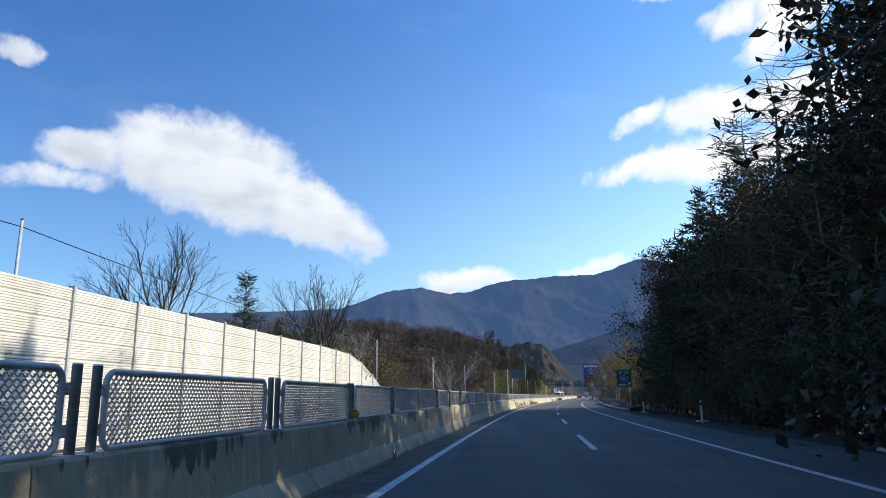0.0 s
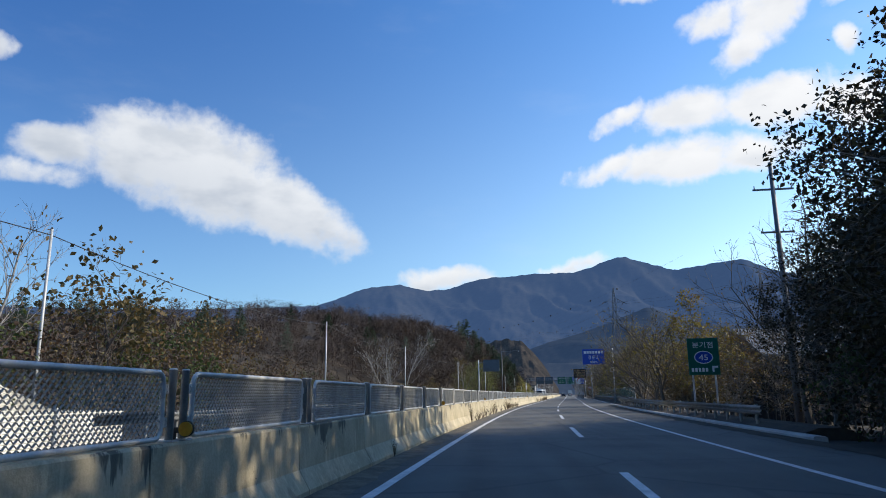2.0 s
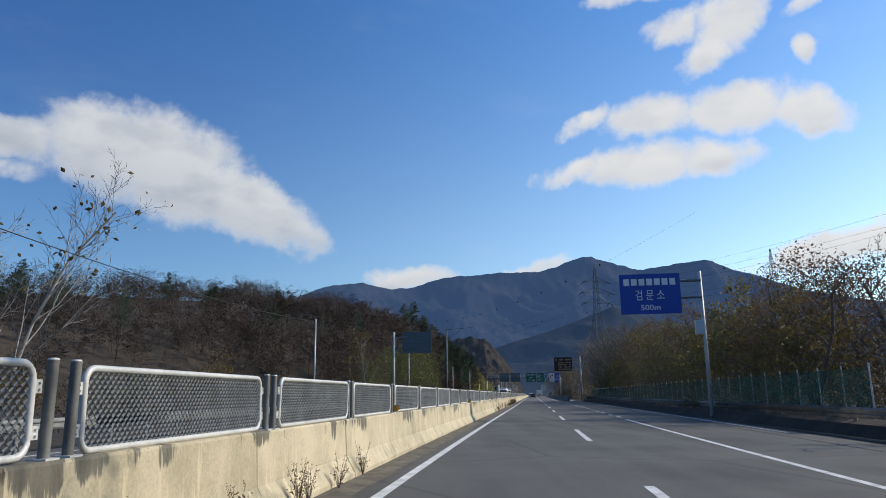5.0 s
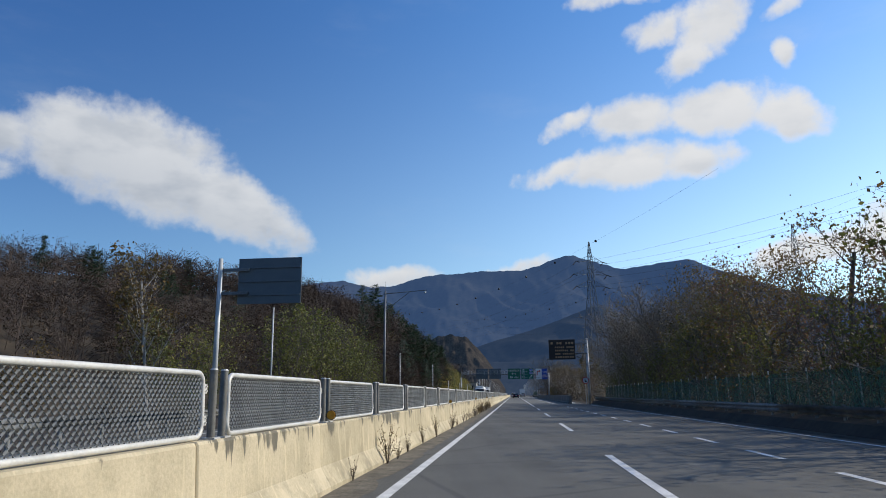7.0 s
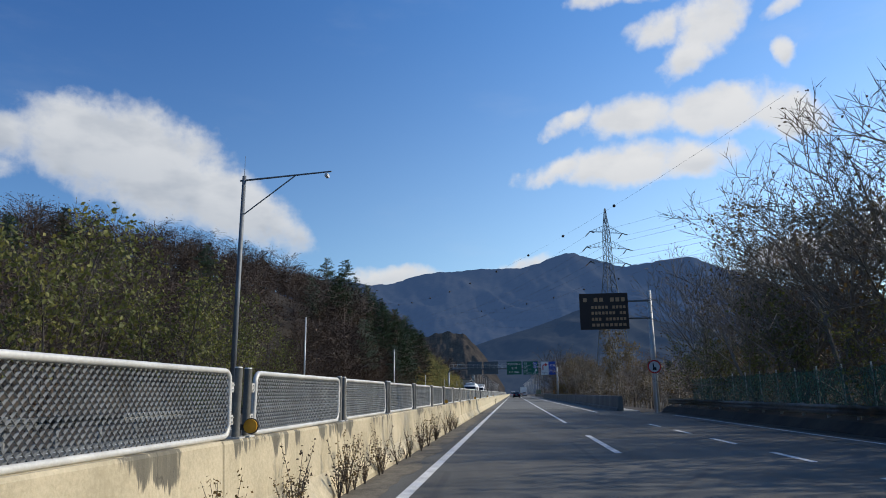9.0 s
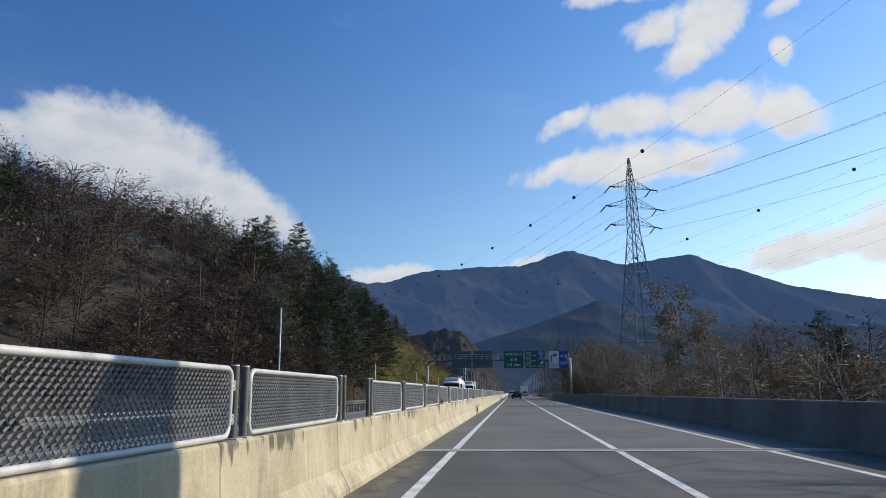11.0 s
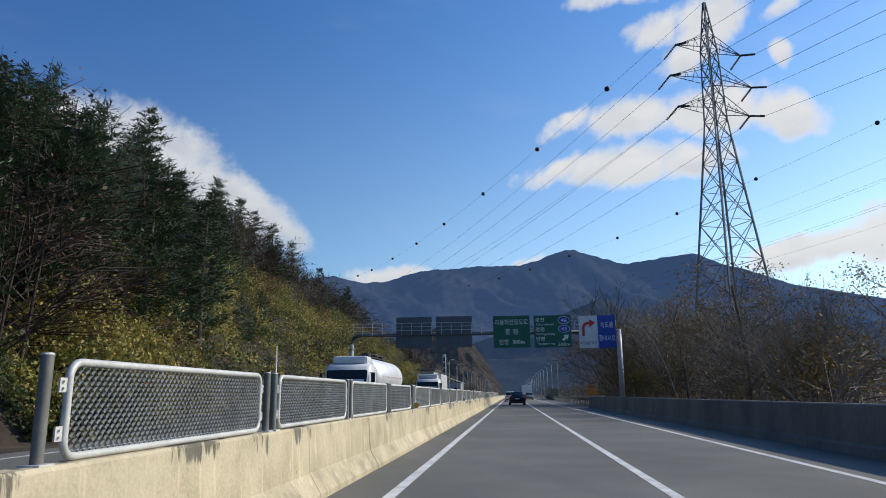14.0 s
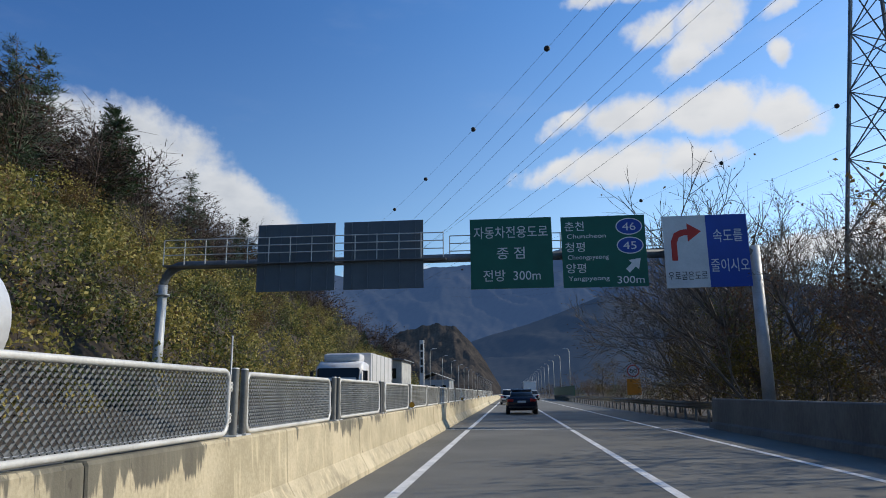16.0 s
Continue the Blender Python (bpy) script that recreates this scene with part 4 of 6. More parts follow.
# right of the road: tall dark trees, then a lower row
for s in np.arange(-8, 56, 3.4):
    for u0, hi in ((13.6, 0.84), (17.0, 1.02), (20.5, 1.08)):
        far_row = (u0 - 13.6) * 2.2 - 4
        # Trees out of view are raised until their shade covers the fence.
        hi *= float(np.interp(s, [9 + far_row, 15 + far_row, 34, 40, 50], [1.36, 0.95 if u0 < 15 else 1.1, 0.95 if u0 < 15 else 1.1, 1.08, 1.06]))
        plant(dark_tree[rg.randrange(2)] if u0 < 15 else back_shade_tree, s + rg.uniform(-1.5, 1.5), u0 + rg.uniform(-0.6, 1.4), hi * rg.uniform(0.92, 1.08), rg=rg, group="dark trees beside the road")
for s in np.arange(2, 66, 4.0):
    plant(shrub[rg.randrange(2)], s + rg.uniform(-1, 1), 10.4 + rg.uniform(-0.4, 0.9), rg.uniform(0.6, 1.1), rg=rg, group="roadside shrubs")
for s, u, k in ((55.4, 14.6, 1.0), (57.6, 15.6, 0.98), (59.8, 16.2, 0.95), (61.8, 16.4, 0.9), (64.2, 16.6, 0.82), (66.8, 16.4, 0.72), (60, 18.4, 1.02), (63, 18.8, 0.98), (66, 18.6, 0.86), (69.5, 14.6, 0.62), (71, 18.4, 0.75), (56.5, 17.6, 1.08), (58.6, 17.2, 1.06), (64.5, 18.2, 0.9), (69, 17.6, 0.74), (73.5, 16.8, 0.66), (53.5, 16.0, 1.1), (62, 13.4, 0.55), (66, 13.6, 0.5), (72, 13.6, 0.45)):
    plant(dark_tree[rg.randrange(2)], s, u, k, rg=rg, group="dark trees beside the road")
# Unseen trees added at the back to shade the barrier.
for s, u, k in ((60.5, 20, 1.1), (63, 20.6, 1.12), (65.5, 20, 1.12), (68, 20.6, 1.1), (58, 20.4, 1.1)):
    plant(back_shade_tree, s, u, k, rg=rg, group="dark trees beside the road")
plant(dead_pine, 25, 13.0, 1.25, rg=rg)
plant(dead_pine, 37, 15.0, 1.2, rg=rg)
plant(pine[0], 42.5, 15.2, 1.55, rg=rg, group="conifers beside the road")
for s, u, k in ((40, 20.0, 1.2), (44.5, 20.5, 1.22), (49, 20.0, 1.2)):
    plant(dark_tree[rg.randrange(2)], s, u, k, rg=rg, group="dark trees beside the road")
plant(pine[1], 20.5, 14.5, 1.75, rg=rg, group="conifers beside the road")
plant(pine[0], 51.5, 13.6, 1.38, rg=rg, group="conifers beside the road")
plant(pine[1], 46, 15.5, 1.4, rg=rg, group="conifers beside the road")
plant(dead_pine, 84, 17.5, 0.85, rg=rg)
plant(bare_tree[0], 75, 14.5, 0.95, rg=rg, group="bare trees beside the road")
plant(bare_tree[1], 82, 16, 1.0, rg=rg, group="bare trees beside the road")
plant(yellow_tree, 90, 11.4, 0.88, rg=rg, group="roadside trees")
plant(yellow_tree, 95, 14.5, 0.7, rg=rg, group="roadside trees")
plant(bare_tree[1], 100, 10.6, 0.86, rg=rg, group="bare trees beside the road")
plant(vase_tree, 109, 10.8, 0.88, rg=rg)
plant(vase_tree, 103, 13.5, 0.7, rg=rg)
for s, u, k in ((93, 14.5, 0.72), (97, 13.2, 0.66), (101, 14.4, 0.75), (105, 13.4, 0.7), (108, 16, 0.8), (99, 17.5, 0.85), (91, 18, 0.8), (112, 15.2, 0.6)):
    plant(brown_tree[rg.randrange(2)], s, u, k, rg=rg, group="roadside trees")
for s, u, k in ((113, 14, 0.7), (117, 16, 0.8), (122, 14.5, 0.75), (126, 16.5, 0.9), (130, 14.5, 0.8), (134, 16, 0.95), (96, 12.2, 0.7), (104, 13.0, 0.6)):
    plant(shrub[rg.choice((1, 2, 2))], s, u, k, rg=rg, group="roadside shrubs")
for s, u, k in ((139, 13.5, 0.68), (143, 14.2, 0.72), (147, 13.6, 0.7)):
    plant(yellow_tree, s, u, k, rg=rg, group="roadside trees")
for s in np.arange(136, 236, 4.3):
    for u0, k in ((13.5, 1.02), (18.5, 1.2)):
        k *= float(np.interp(s, [190, 204, 240], [1.0, 1.25, 1.3]))
        i = rg.choice((0, 1, 0, 1, 0, 1, 2, 3)) if u0 > 15 else rg.choice((0, 1, 0, 1, 0, 1, 2))
        plant(((twig_tree + brown_tree) if s > 192 else (brown_tree + brown_tree + [yellow_tree]))[i if s > 192 else min(i, 3) if rg.random() < 0.9 else 4] if u0 < 15 else (brown_tree + bare_tree)[i], s + rg.uniform(-1.6, 1.6), u0 + rg.uniform(-0.8, 1.5), k * rg.uniform(0.85, 1.1) * (0.76 if i > 1 and u0 > 15 else 0.95), rg=rg, group="roadside trees")
for s in np.arange(150, 234, 7.5):
    plant(sapling, s + rg.uniform(-2, 2), 12.3 + rg.uniform(-0.3, 0.5), rg.uniform(0.45, 0.8), rg=rg, group="saplings behind the green screen")
plant(bare_tree[1], 206, 13.4, 1.0, rg=rg, group="bare trees beside the road")
plant(bare_tree[0], 224, 14.2, 0.85, rg=rg, group="bare trees beside the road")
for s in np.arange(238, 372, 7.5):
    for u0, k in ((16.5, 0.75), (23.0, 0.95)):
        plant((brown_tree + slim_tree + [shrub[2]])[rg.randrange(5)], s + rg.uniform(-2, 2), u0 + rg.uniform(-1, 2), k * rg.uniform(0.8, 1.1), rg=rg, group="trees beyond the bridge")
for s, u, k in ((283, 24, 0.6), (291, 27, 0.7), (276, 22, 0.55), (303, 25, 0.6), (268, 26, 0.7), (262, 23, 0.62)):
    plant(pine[rg.randrange(2)], s, u, k, rg=rg, group="conifers beyond the bridge")
for s, u, k, p in ((341, 12.6, 0.95, slim_tree[0]), (358, 13.2, 0.5, yellow_tree), (363, 12.4, 0.58, yellow_tree), (369, 13.5, 0.55, yellow_tree), (376, 12.6, 0.6, yellow_tree), (366, 13.0, 0.8, sapling)):
    plant(p, s, u, k, rg=rg, group="trees beyond the bridge")
plant(leaf_tree, 296, 15.7, 1.08, rg=rg)
plant(leaf_tree, 293, 15.0, 0.6, rg=rg)
plant(leaf_tree, 294, 18.8, 0.85, rg=rg)
for s in np.arange(326, 376, 6.0):
    for u0 in (13.8, 18.0):
        plant((brown_tree + [shrub[2]])[rg.randrange(3)], s + rg.uniform(-1.5, 1.5), u0 + rg.uniform(-0.6, 1.5), rg.uniform(0.85, 1.1), rg=rg, group="trees beyond the bridge")
for s, u, k in ((345, 16.5, 0.95), (349, 17.5, 1.1), (353.5, 15.6, 1.0), (358, 15.5, 1.2), (361, 12.4, 1.05), (365, 14.5, 1.35), (369, 12.6, 1.1), (373, 16, 1.45), (377, 13.4, 1.1), (383, 15.5, 1.2), (336, 16.5, 0.85), (330, 17, 0.85), (324, 14.5, 0.75)):
    plant(twig_tree[rg.randrange(2)], s, u, k, rg=rg, group="trees beyond the bridge")
for s, u, k, p in ((367, 14.0, 1.3, bare_tree[0]), (372, 12.8, 0.62, bare_tree[1]), (363, 18.5, 1.0, brown_tree[0]), (380, 15, 0.8, brown_tree[1]), (387, 13.5, 0.7, brown_tree[0]), (395, 16, 0.8, bare_tree[1])):
    plant(p, s, u, k, rg=rg, group="trees beyond the bridge")
for s in np.arange(400, 560, 12.0):
    plant((brown_tree + shrub)[rg.randrange(5)], s, 17 + rg.uniform(0, 5) + max(0, s - 450) * 0.02, rg.uniform(0.7, 1.0), rg=rg, group="trees beyond the bridge")

# left of the road: trees behind the noise wall, shrubs along the verge
plant(round_tree, 31.0, -17.8, 0.95, rg=rg)
plant(pine[1], 40.5, -18.2, 0.8, rg=rg)
plant(slim_tree[0], 59, -16.5, 1.0, rg=rg, group="bare trees beside the road")
plant(round_tree, 49.0, -15.4, 1.02, rg=rg, group="bare trees beside the road")
plant(bare_tree[0], 47.0, -20.0, 0.8, rg=rg, group="bare trees beside the road")
plant(yellow_tree, 50, -14.9, 0.62, rg=rg, group="roadside trees")
plant(shrub[2], 52, -15.2, 0.9, rg=rg, group="roadside shrubs")
plant(shrub[0], 57, -15.0, 0.85, rg=rg, group="roadside shrubs")
for s in np.arange(58, 330, 7.0):
    for u0, k in ((-16.0, 0.75), (-22.0, 1.0)):
        if (150 < s and u0 < -20):
            continue
        plant(shrub[rg.choice((0, 1, 1, 2) if s < 170 else (0, 0, 2, 1))], s + rg.uniform(-2.2, 2.2), u0 + rg.uniform(-2, 1), k * rg.uniform(0.6, 1.0), rg=rg, group="roadside shrubs")
for s, u, k, i in ((59.5, -14.6, 0.9, 1), (63, -15.5, 1.25, 1), (66.5, -17, 1.35, 2), (70, -15.5, 1.1, 0), (72.5, -18, 1.4, 1), (76, -16, 1.15, 1), (79, -18.5, 1.2, 2), (83, -16, 1.0, 1), (88, -17, 1.1, 1), (94, -16.5, 1.0, 1)):
    plant(shrub[i], s, u, k, rg=rg, group="roadside shrubs")
for s, u, k, p in ((126, -18, 1.15, slim_tree[0]), (129, -20, 1.0, slim_tree[1]), (178, -17, 0.75, leaf_tree), (198, -17.0, 0.95, sapling), (202, -18, 1.0, sapling), (206, -17.5, 1.05, sapling), (211, -17.5, 1.0, sapling), (215, -19, 1.1, sapling), (219, -17.5, 0.95, sapling), (224, -18.5, 0.95, sapling), (229, -18, 0.85, sapling), (233, -20, 1.0, sapling), (240, -19, 0.8, sapling), (181, -18, 0.7, sapling), (187, -18.5, 0.75, sapling), (192, -20, 0.7, brown_tree[0])):
    plant(p, s, u, k, rg=rg, group="trees on the verge")


# ---- woods on the hill: far trees joined into one mass
def forest(name, label, count, seed, region, mat_leaf, mat_twig, size, leaves=78, strands=13, pick=None, fine=1.0, sprays=0, thick=0.0045):
    rgn = np.random.default_rng(seed)
    rg2 = random.Random(seed)
    protos = []
    for k in range(4):
        tw, lf = Acc(), Acc()
        h = 1.0
        tw.tube([Vector((0, 0, -0.1)), Vector((rg2.gauss(0, 0.03), rg2.gauss(0, 0.03), 0.9))], [0.011, 0.003], 3)
        cz, rx, rz = rg2.uniform(0.56, 0.64), rg2.uniform(0.27, 0.36), rg2.uniform(0.34, 0.40)
        for i in range(strands):
            a, v = rg2.uniform(0, 6.28), rg2.uniform(-0.75, 1.0)
            c = math.sqrt(max(0.0, 1 - v * v))
            e = Vector((math.cos(a) * c * rx, math.sin(a) * c * rx, cz + v * rz)) * rg2.uniform(0.8, 1.04)
            z = max(0.12, min(e.z - 0.12, 0.75) * rg2.uniform(0.55, 0.95))
            tw.tube([Vector((0, 0, z)), e], [0.0042, 0.0012], 3)
            # a tuft of twigs and leaves round each limb's end, so that the crown is lumpy
            for _ in range(leaves // strands):
                lf.leaf(e + Vector((rg2.gauss(0, 0.075), rg2.gauss(0, 0.075), rg2.gauss(-0.01, 0.06))), rg2.uniform(0.045, 0.095) * fine, rg2)
            for _ in range(sprays // strands):
                b0 = e.lerp(Vector((0, 0, z)), rg2.uniform(0.0, 0.45)) + Vector((rg2.gauss(0, 0.03), rg2.gauss(0, 0.03), rg2.gauss(0, 0.03)))
                out_d = Vector((e.x * 1.2 + rg2.gauss(0, 0.22), e.y * 1.2 + rg2.gauss(0, 0.22), rg2.uniform(-0.05, 0.34)))
                tw.spray(b0, b0 + out_d * rg2.uniform(0.16, 0.42), thick)
        protos.append((np.array([tuple(v) for v in tw.v]), np.array(tw.f), np.array([tuple(v) for v in lf.v]), np.array(lf.f)))
    vs, fs, off = [[], []], [[], []], [0, 0]
    n = 0
    while n < count:
        s, u = rgn.uniform(*region[0]), rgn.uniform(*region[1])
        if pick is not None and not pick(s, u):
            continue
        x, y = at_grid(s, u)
        z = float(ground_height(s, u))
        a, k = rgn.uniform(0, 6.28), size * rgn.uniform(0.7, 1.25)
        wide = rgn.uniform(0.85, 1.25)
        c, sn = math.cos(a) * k * wide, math.sin(a) * k * wide
        p = protos[n % 4]
        for q in (0, 1):
            v, f = p[q * 2], p[q * 2 + 1]
            vs[q].append(np.stack([v[:, 0] * c - v[:, 1] * sn + x, v[:, 0] * sn + v[:, 1] * c + y, v[:, 2] * k + z], 1))
            fs[q].append(f + off[q])
            off[q] += len(v)
        n += 1
    t = thing(name, Matrix.Identity(4), label, "woods", kind="stuff")
    for q, (nm, mt) in enumerate((("limbs", mat_twig), ("foliage", mat_leaf))):
        me = bpy.data.meshes.new(nm)
        v, f = np.concatenate(vs[q]), np.concatenate(fs[q])
        me.vertices.add(len(v))
        me.vertices.foreach_set("co", v.ravel())
        me.loops.add(f.size)
        me.loops.foreach_set("vertex_index", f.ravel().astype(np.int32))
        me.polygons.add(len(f))
        me.polygons.foreach_set("loop_start", np.arange(0, f.size, 4, dtype=np.int32))
        me.update(calc_edges=True)
        me.materials.append(mt)
        o = new(nm, me)
        o.parent = t
    return t


def on_hill(s, u):
    return hill(s, u) > 1.0 and not (322 < s < 470 and u > -31)


forest("hillside_woods", "dense brown leafless woods on the hillside", 900, 3, ((-60, 560), (-130, -20)), M["brown"], M["hill_twig"], 8.5, 80, 16, on_hill, 0.5, 160, 0.0036)
forest("hillside_woods", "dense brown woods on the steep slope above the road", 480, 4, ((225, 480), (-70, -17)), M["brown"], M["hill_twig"], 8.2, 200, 20, on_hill, 0.36, 260, 0.0032)
forest("hillside_woods", "low brown scrub under the hillside trees", 850, 31, ((50, 350), (-112, -20)), M["brown"], M["hill_twig"], 4.2, 60, 10, on_hill, 0.8, 80, 0.007)
forest("far_woods", "brown woods along the valley", 460, 9, ((440, 1300), (-170, -24)), M["brown"], M["hill_twig"], 9.0, 36, 9, fine=0.6, sprays=60, pick=lambda s, u: u < -20 - max(0, s - 520) * 0.025)
forest("far_woods", "brown and green woods beyond the bridge", 380, 12, ((380, 1300), (20, 170)), M["autumn"], M["hill_twig"], 9.0, 36, 9, fine=0.6, sprays=60, pick=lambda s, u: u > 20 + max(0, s - 520) * 0.02)
# Filler trees behind the rows, added to block the sun.
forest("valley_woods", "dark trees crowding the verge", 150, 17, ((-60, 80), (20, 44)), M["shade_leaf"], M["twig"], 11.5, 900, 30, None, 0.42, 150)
forest("valley_woods", "brown trees behind the roadside row", 480, 15, ((-70, 380), (25, 95)), M["brown"], M["hill_twig"], 9.0, 40, 10, fine=0.5, sprays=90)
forest("hillside_woods", "low brown thicket at the foot of the slope", 200, 6, ((258, 308), (-32, -15)), M["brown"], M["hill_twig"], 4.5, 112, 16, lambda s, u: hill(s, u) > 0.3, 0.5, 128, 0.005)
forest("undergrowth", "dark brown thicket beyond the bridge parapet", 260, 25, ((240, 400), (12.5, 30)), M["autumn"], M["grey_twig"], 4.2, 60, 12, None, 0.5, 90, 0.005)
forest("undergrowth", "tangled brown undergrowth below the roadside trees", 330, 23, ((66, 242), (11.0, 26)), M["autumn"], M["grey_twig"], 3.4, 60, 12, None, 0.6, 90, 0.005)
for s, u, k in ((303, -17.8, 0.72), (306.5, -18.6, 0.8), (310, -17.4, 0.76), (313.5, -18.4, 0.8), (298, -19.5, 0.7), (316.5, -19.2, 0.72), (308, -21.5, 0.85), (293, -22, 0.7), (262, -62, 0.7), (270, -50, 0.75), (284, -46, 0.8), (300, -34, 0.75), (306, -30, 0.85), (311, -26, 0.7), (316, -23, 0.75), (318, -32, 0.8), (321, -27, 0.85), (313, -20, 0.8), (319, -19.5, 0.85), (325, -19, 0.85), (331, -20, 0.85), (334, -24, 0.95), (338, -25, 0.9), (341, -29, 0.95), (322, -24, 0.95), (361, -34, 0.85), (369, -33, 0.8), (381, -33, 0.95), (399, -30, 0.5), (323, -21, 0.85), (327, -24, 0.9), (332, -21, 0.75), (328, -30, 0.9), (330, -35, 0.85), (336, -28, 0.9), (343, -36, 1.05), (350, -44, 1.2), (357, -38, 0.95), (366, -43, 1.15), (372, -37, 1.0), (380, -41, 1.1), (389, -38, 1.0), (397, -44, 1.1), (404, -37, 0.85), (415, -36, 0.8), (424, -33, 0.7), (433, -36, 0.75),
                (150, -95, 0.9), (185, -98, 0.9), (222, -88, 0.8), (100, -105, 0.8), (326, -27, 0.9)):
    plant(pine[rg.randrange(2)], s + rg.uniform(-2, 2), u + rg.uniform(-1.5, 1.5), k * rg.uniform(0.9, 1.08) * (0.82 if 315 < s < 346 and u < -22.5 else 1.0), rg=rg, group="conifers on the hill")
for s, u, k in ((385, -34, 0.8), (408, -34, 0.75), (418, -32, 0.7), (345, -31, 0.7), (360, -33, 0.7)):
    plant(bare_tree[rg.randrange(2)], s, u, k, rg=rg, group="bare trees on the hill")


for _ in range(38):
    s, u = rg.uniform(70, 290), rg.uniform(-118, -78)
    plant(pine[rg.randrange(2)], s, u + max(0, s - 200) * 0.3, rg.uniform(0.55, 0.85), rg=rg, group="conifers on the hill")


forest("undergrowth", "dark green tangle beneath the vines", 520, 41, ((312, 470), (-36, -14.8)), M["green"], M["hill_twig"], 2.3, 90, 10, None, 1.0, 40, 0.006)


# trees standing in the vines of the cut slope
for s in np.arange(339, 440, 6.0):
    for u0, k in ((-20.5, 0.45), (-27.0, 0.6)):
        i = rg.randrange(8)
        plant((brown_tree + shrub + [yellow_tree, pine[0], bare_tree[0]])[i], s + rg.uniform(-2, 2), u0 + rg.uniform(-3, 2.2), k * rg.uniform(0.65, 1.15) * (1.5 if 2 <= i <= 4 else 0.9), rg=rg, group="trees on the cut slope")


# ---- vines over the cut slope
def vines():
    rgn = random.Random(21)
    lf = Acc()
    for _ in range(520):
        s = 313 + 156 * rgn.random() ** 1.4
        u = -14.6 - (21.5 if s > 328 else 4.0 + max(0.0, s - 316) * 1.4) * rgn.random() ** 1.2
        x, y = at_grid(s, u)
        edge = min(1.0, 0.3 + (s - 312) / 8, 0.3 + (470 - s) / 20, 0.35 + (-14.4 - u) / 3)
        r = rgn.uniform(0.8, 2.3) * edge
        tall = r * rgn.uniform(0.8, 1.7)
        c = Vector((float(x), float(y), float(ground_height(s, u)) + tall * 0.25))
        # a mound of overlapping leaves, thick on top and thin below
        for _ in range(int(120 + 250 * r)):
            a, v = rgn.uniform(0, 6.28), rgn.uniform(-0.35, 1.0)
            k = math.sqrt(1 - v * v)
            d = Vector((math.cos(a) * k, math.sin(a) * k, v))
            lump = 1 + 0.35 * noise.noise(c * 3.1 + d * 1.7) + 0.2 * noise.noise(c + d * 5.0)
            f = lump * rgn.uniform(0.82, 1.04)
            lf.leaf(c + Vector((d.x * r * f, d.y * r * f, d.z * tall * f)), rgn.uniform(0.13, 0.28), rgn, 0.4)
        # runners hang down from some mounds
        if rgn.random() < 0.4:
            for _ in range(40):
                w = rgn.random()
                lf.leaf(c + Vector((rgn.gauss(r * (0.7 + w), 0.18), rgn.gauss(0, 0.25), tall * 0.5 - w * (1.2 + tall))), rgn.uniform(0.12, 0.26), rgn, 0.2)
    o = mesh_object("climbing_vines", lf.v, lf.f, M["vine"])
    tagged(o, "yellow-green vines smothering the cut slope", "vines", kind="stuff")


vines()


# ---- dry weeds at the foot of the barrier
def make_weed(seed, label):
    r2 = random.Random(seed)
    st, lf = Acc(), Acc()
    for i in range(12):
        a = r2.uniform(0, 6.28)
        h = r2.uniform(0.35, 1.0)
        p = [Vector((0, 0, -0.02)), Vector((math.cos(a) * 0.08, math.sin(a) * 0.08, h * 0.5)), Vector((math.cos(a) * 0.22 + r2.gauss(0, 0.05), math.sin(a) * 0.22, h))]
        st.tube(p, [0.008, 0.006, 0.003], 3)
        for j in range(26):
            w = r2.uniform(0.25, 1.05)
            c = p[0].lerp(p[1], w * 2) if w < 0.5 else p[1].lerp(p[2], w * 2 - 1)
            lf.leaf(c + Vector((r2.gauss(0, 0.03), r2.gauss(0, 0.03), r2.gauss(0, 0.02))), r2.uniform(0.02, 0.055), r2)
    t = thing("weed", Matrix.Identity(4), label, "weed", kind="stuff")
    mesh_object("stalks", st.v, st.f, M["twig"], t)
    mesh_object("leaves", lf.v, lf.f, M["autumn" if seed % 2 else "brown"], t)
    return t


weed = [make_weed(1, "dry leafy weed at the foot of the barrier"), make_weed(2, "withered brown weed at the foot of the barrier")]
for s, k in ((75.5, 0.8), (77, 0.6), (79.2, 0.9), (83, 0.7), (88, 0.8), (101, 1.0), (102, 0.9), (103, 0.7), (108, 0.6), (172.3, 0.8), (173.2, 0.9), (175, 0.5), (178.5, 0.8), (180, 0.6), (182.3, 0.9), (184, 0.6), (192, 1.0), (193.5, 0.8), (196, 1.1), (197, 0.9), (198.2, 1.1), (201, 0.8), (203, 0.9), (206, 0.7), (210, 0.9), (267.5, 1.0), (160.5, 0.6), (157, 0.5), (26, 0.6), (12, 0.5), (45, 0.5), (55, 0.5), *((a + rg.uniform(-0.7, 0.7), rg.uniform(0.5, 1.15)) for a in list(np.arange(99, 116, 1.3)) + list(np.arange(186, 214, 1.5)) + list(np.arange(160, 168, 2.6)) + list(np.arange(72, 96, 3.0)))):
    plant(weed[rg.randrange(2)], s, -2.14 + rg.uniform(-0.02, 0.06), k * 0.72, rg=rg, group="weeds along the barrier", z=0.0)

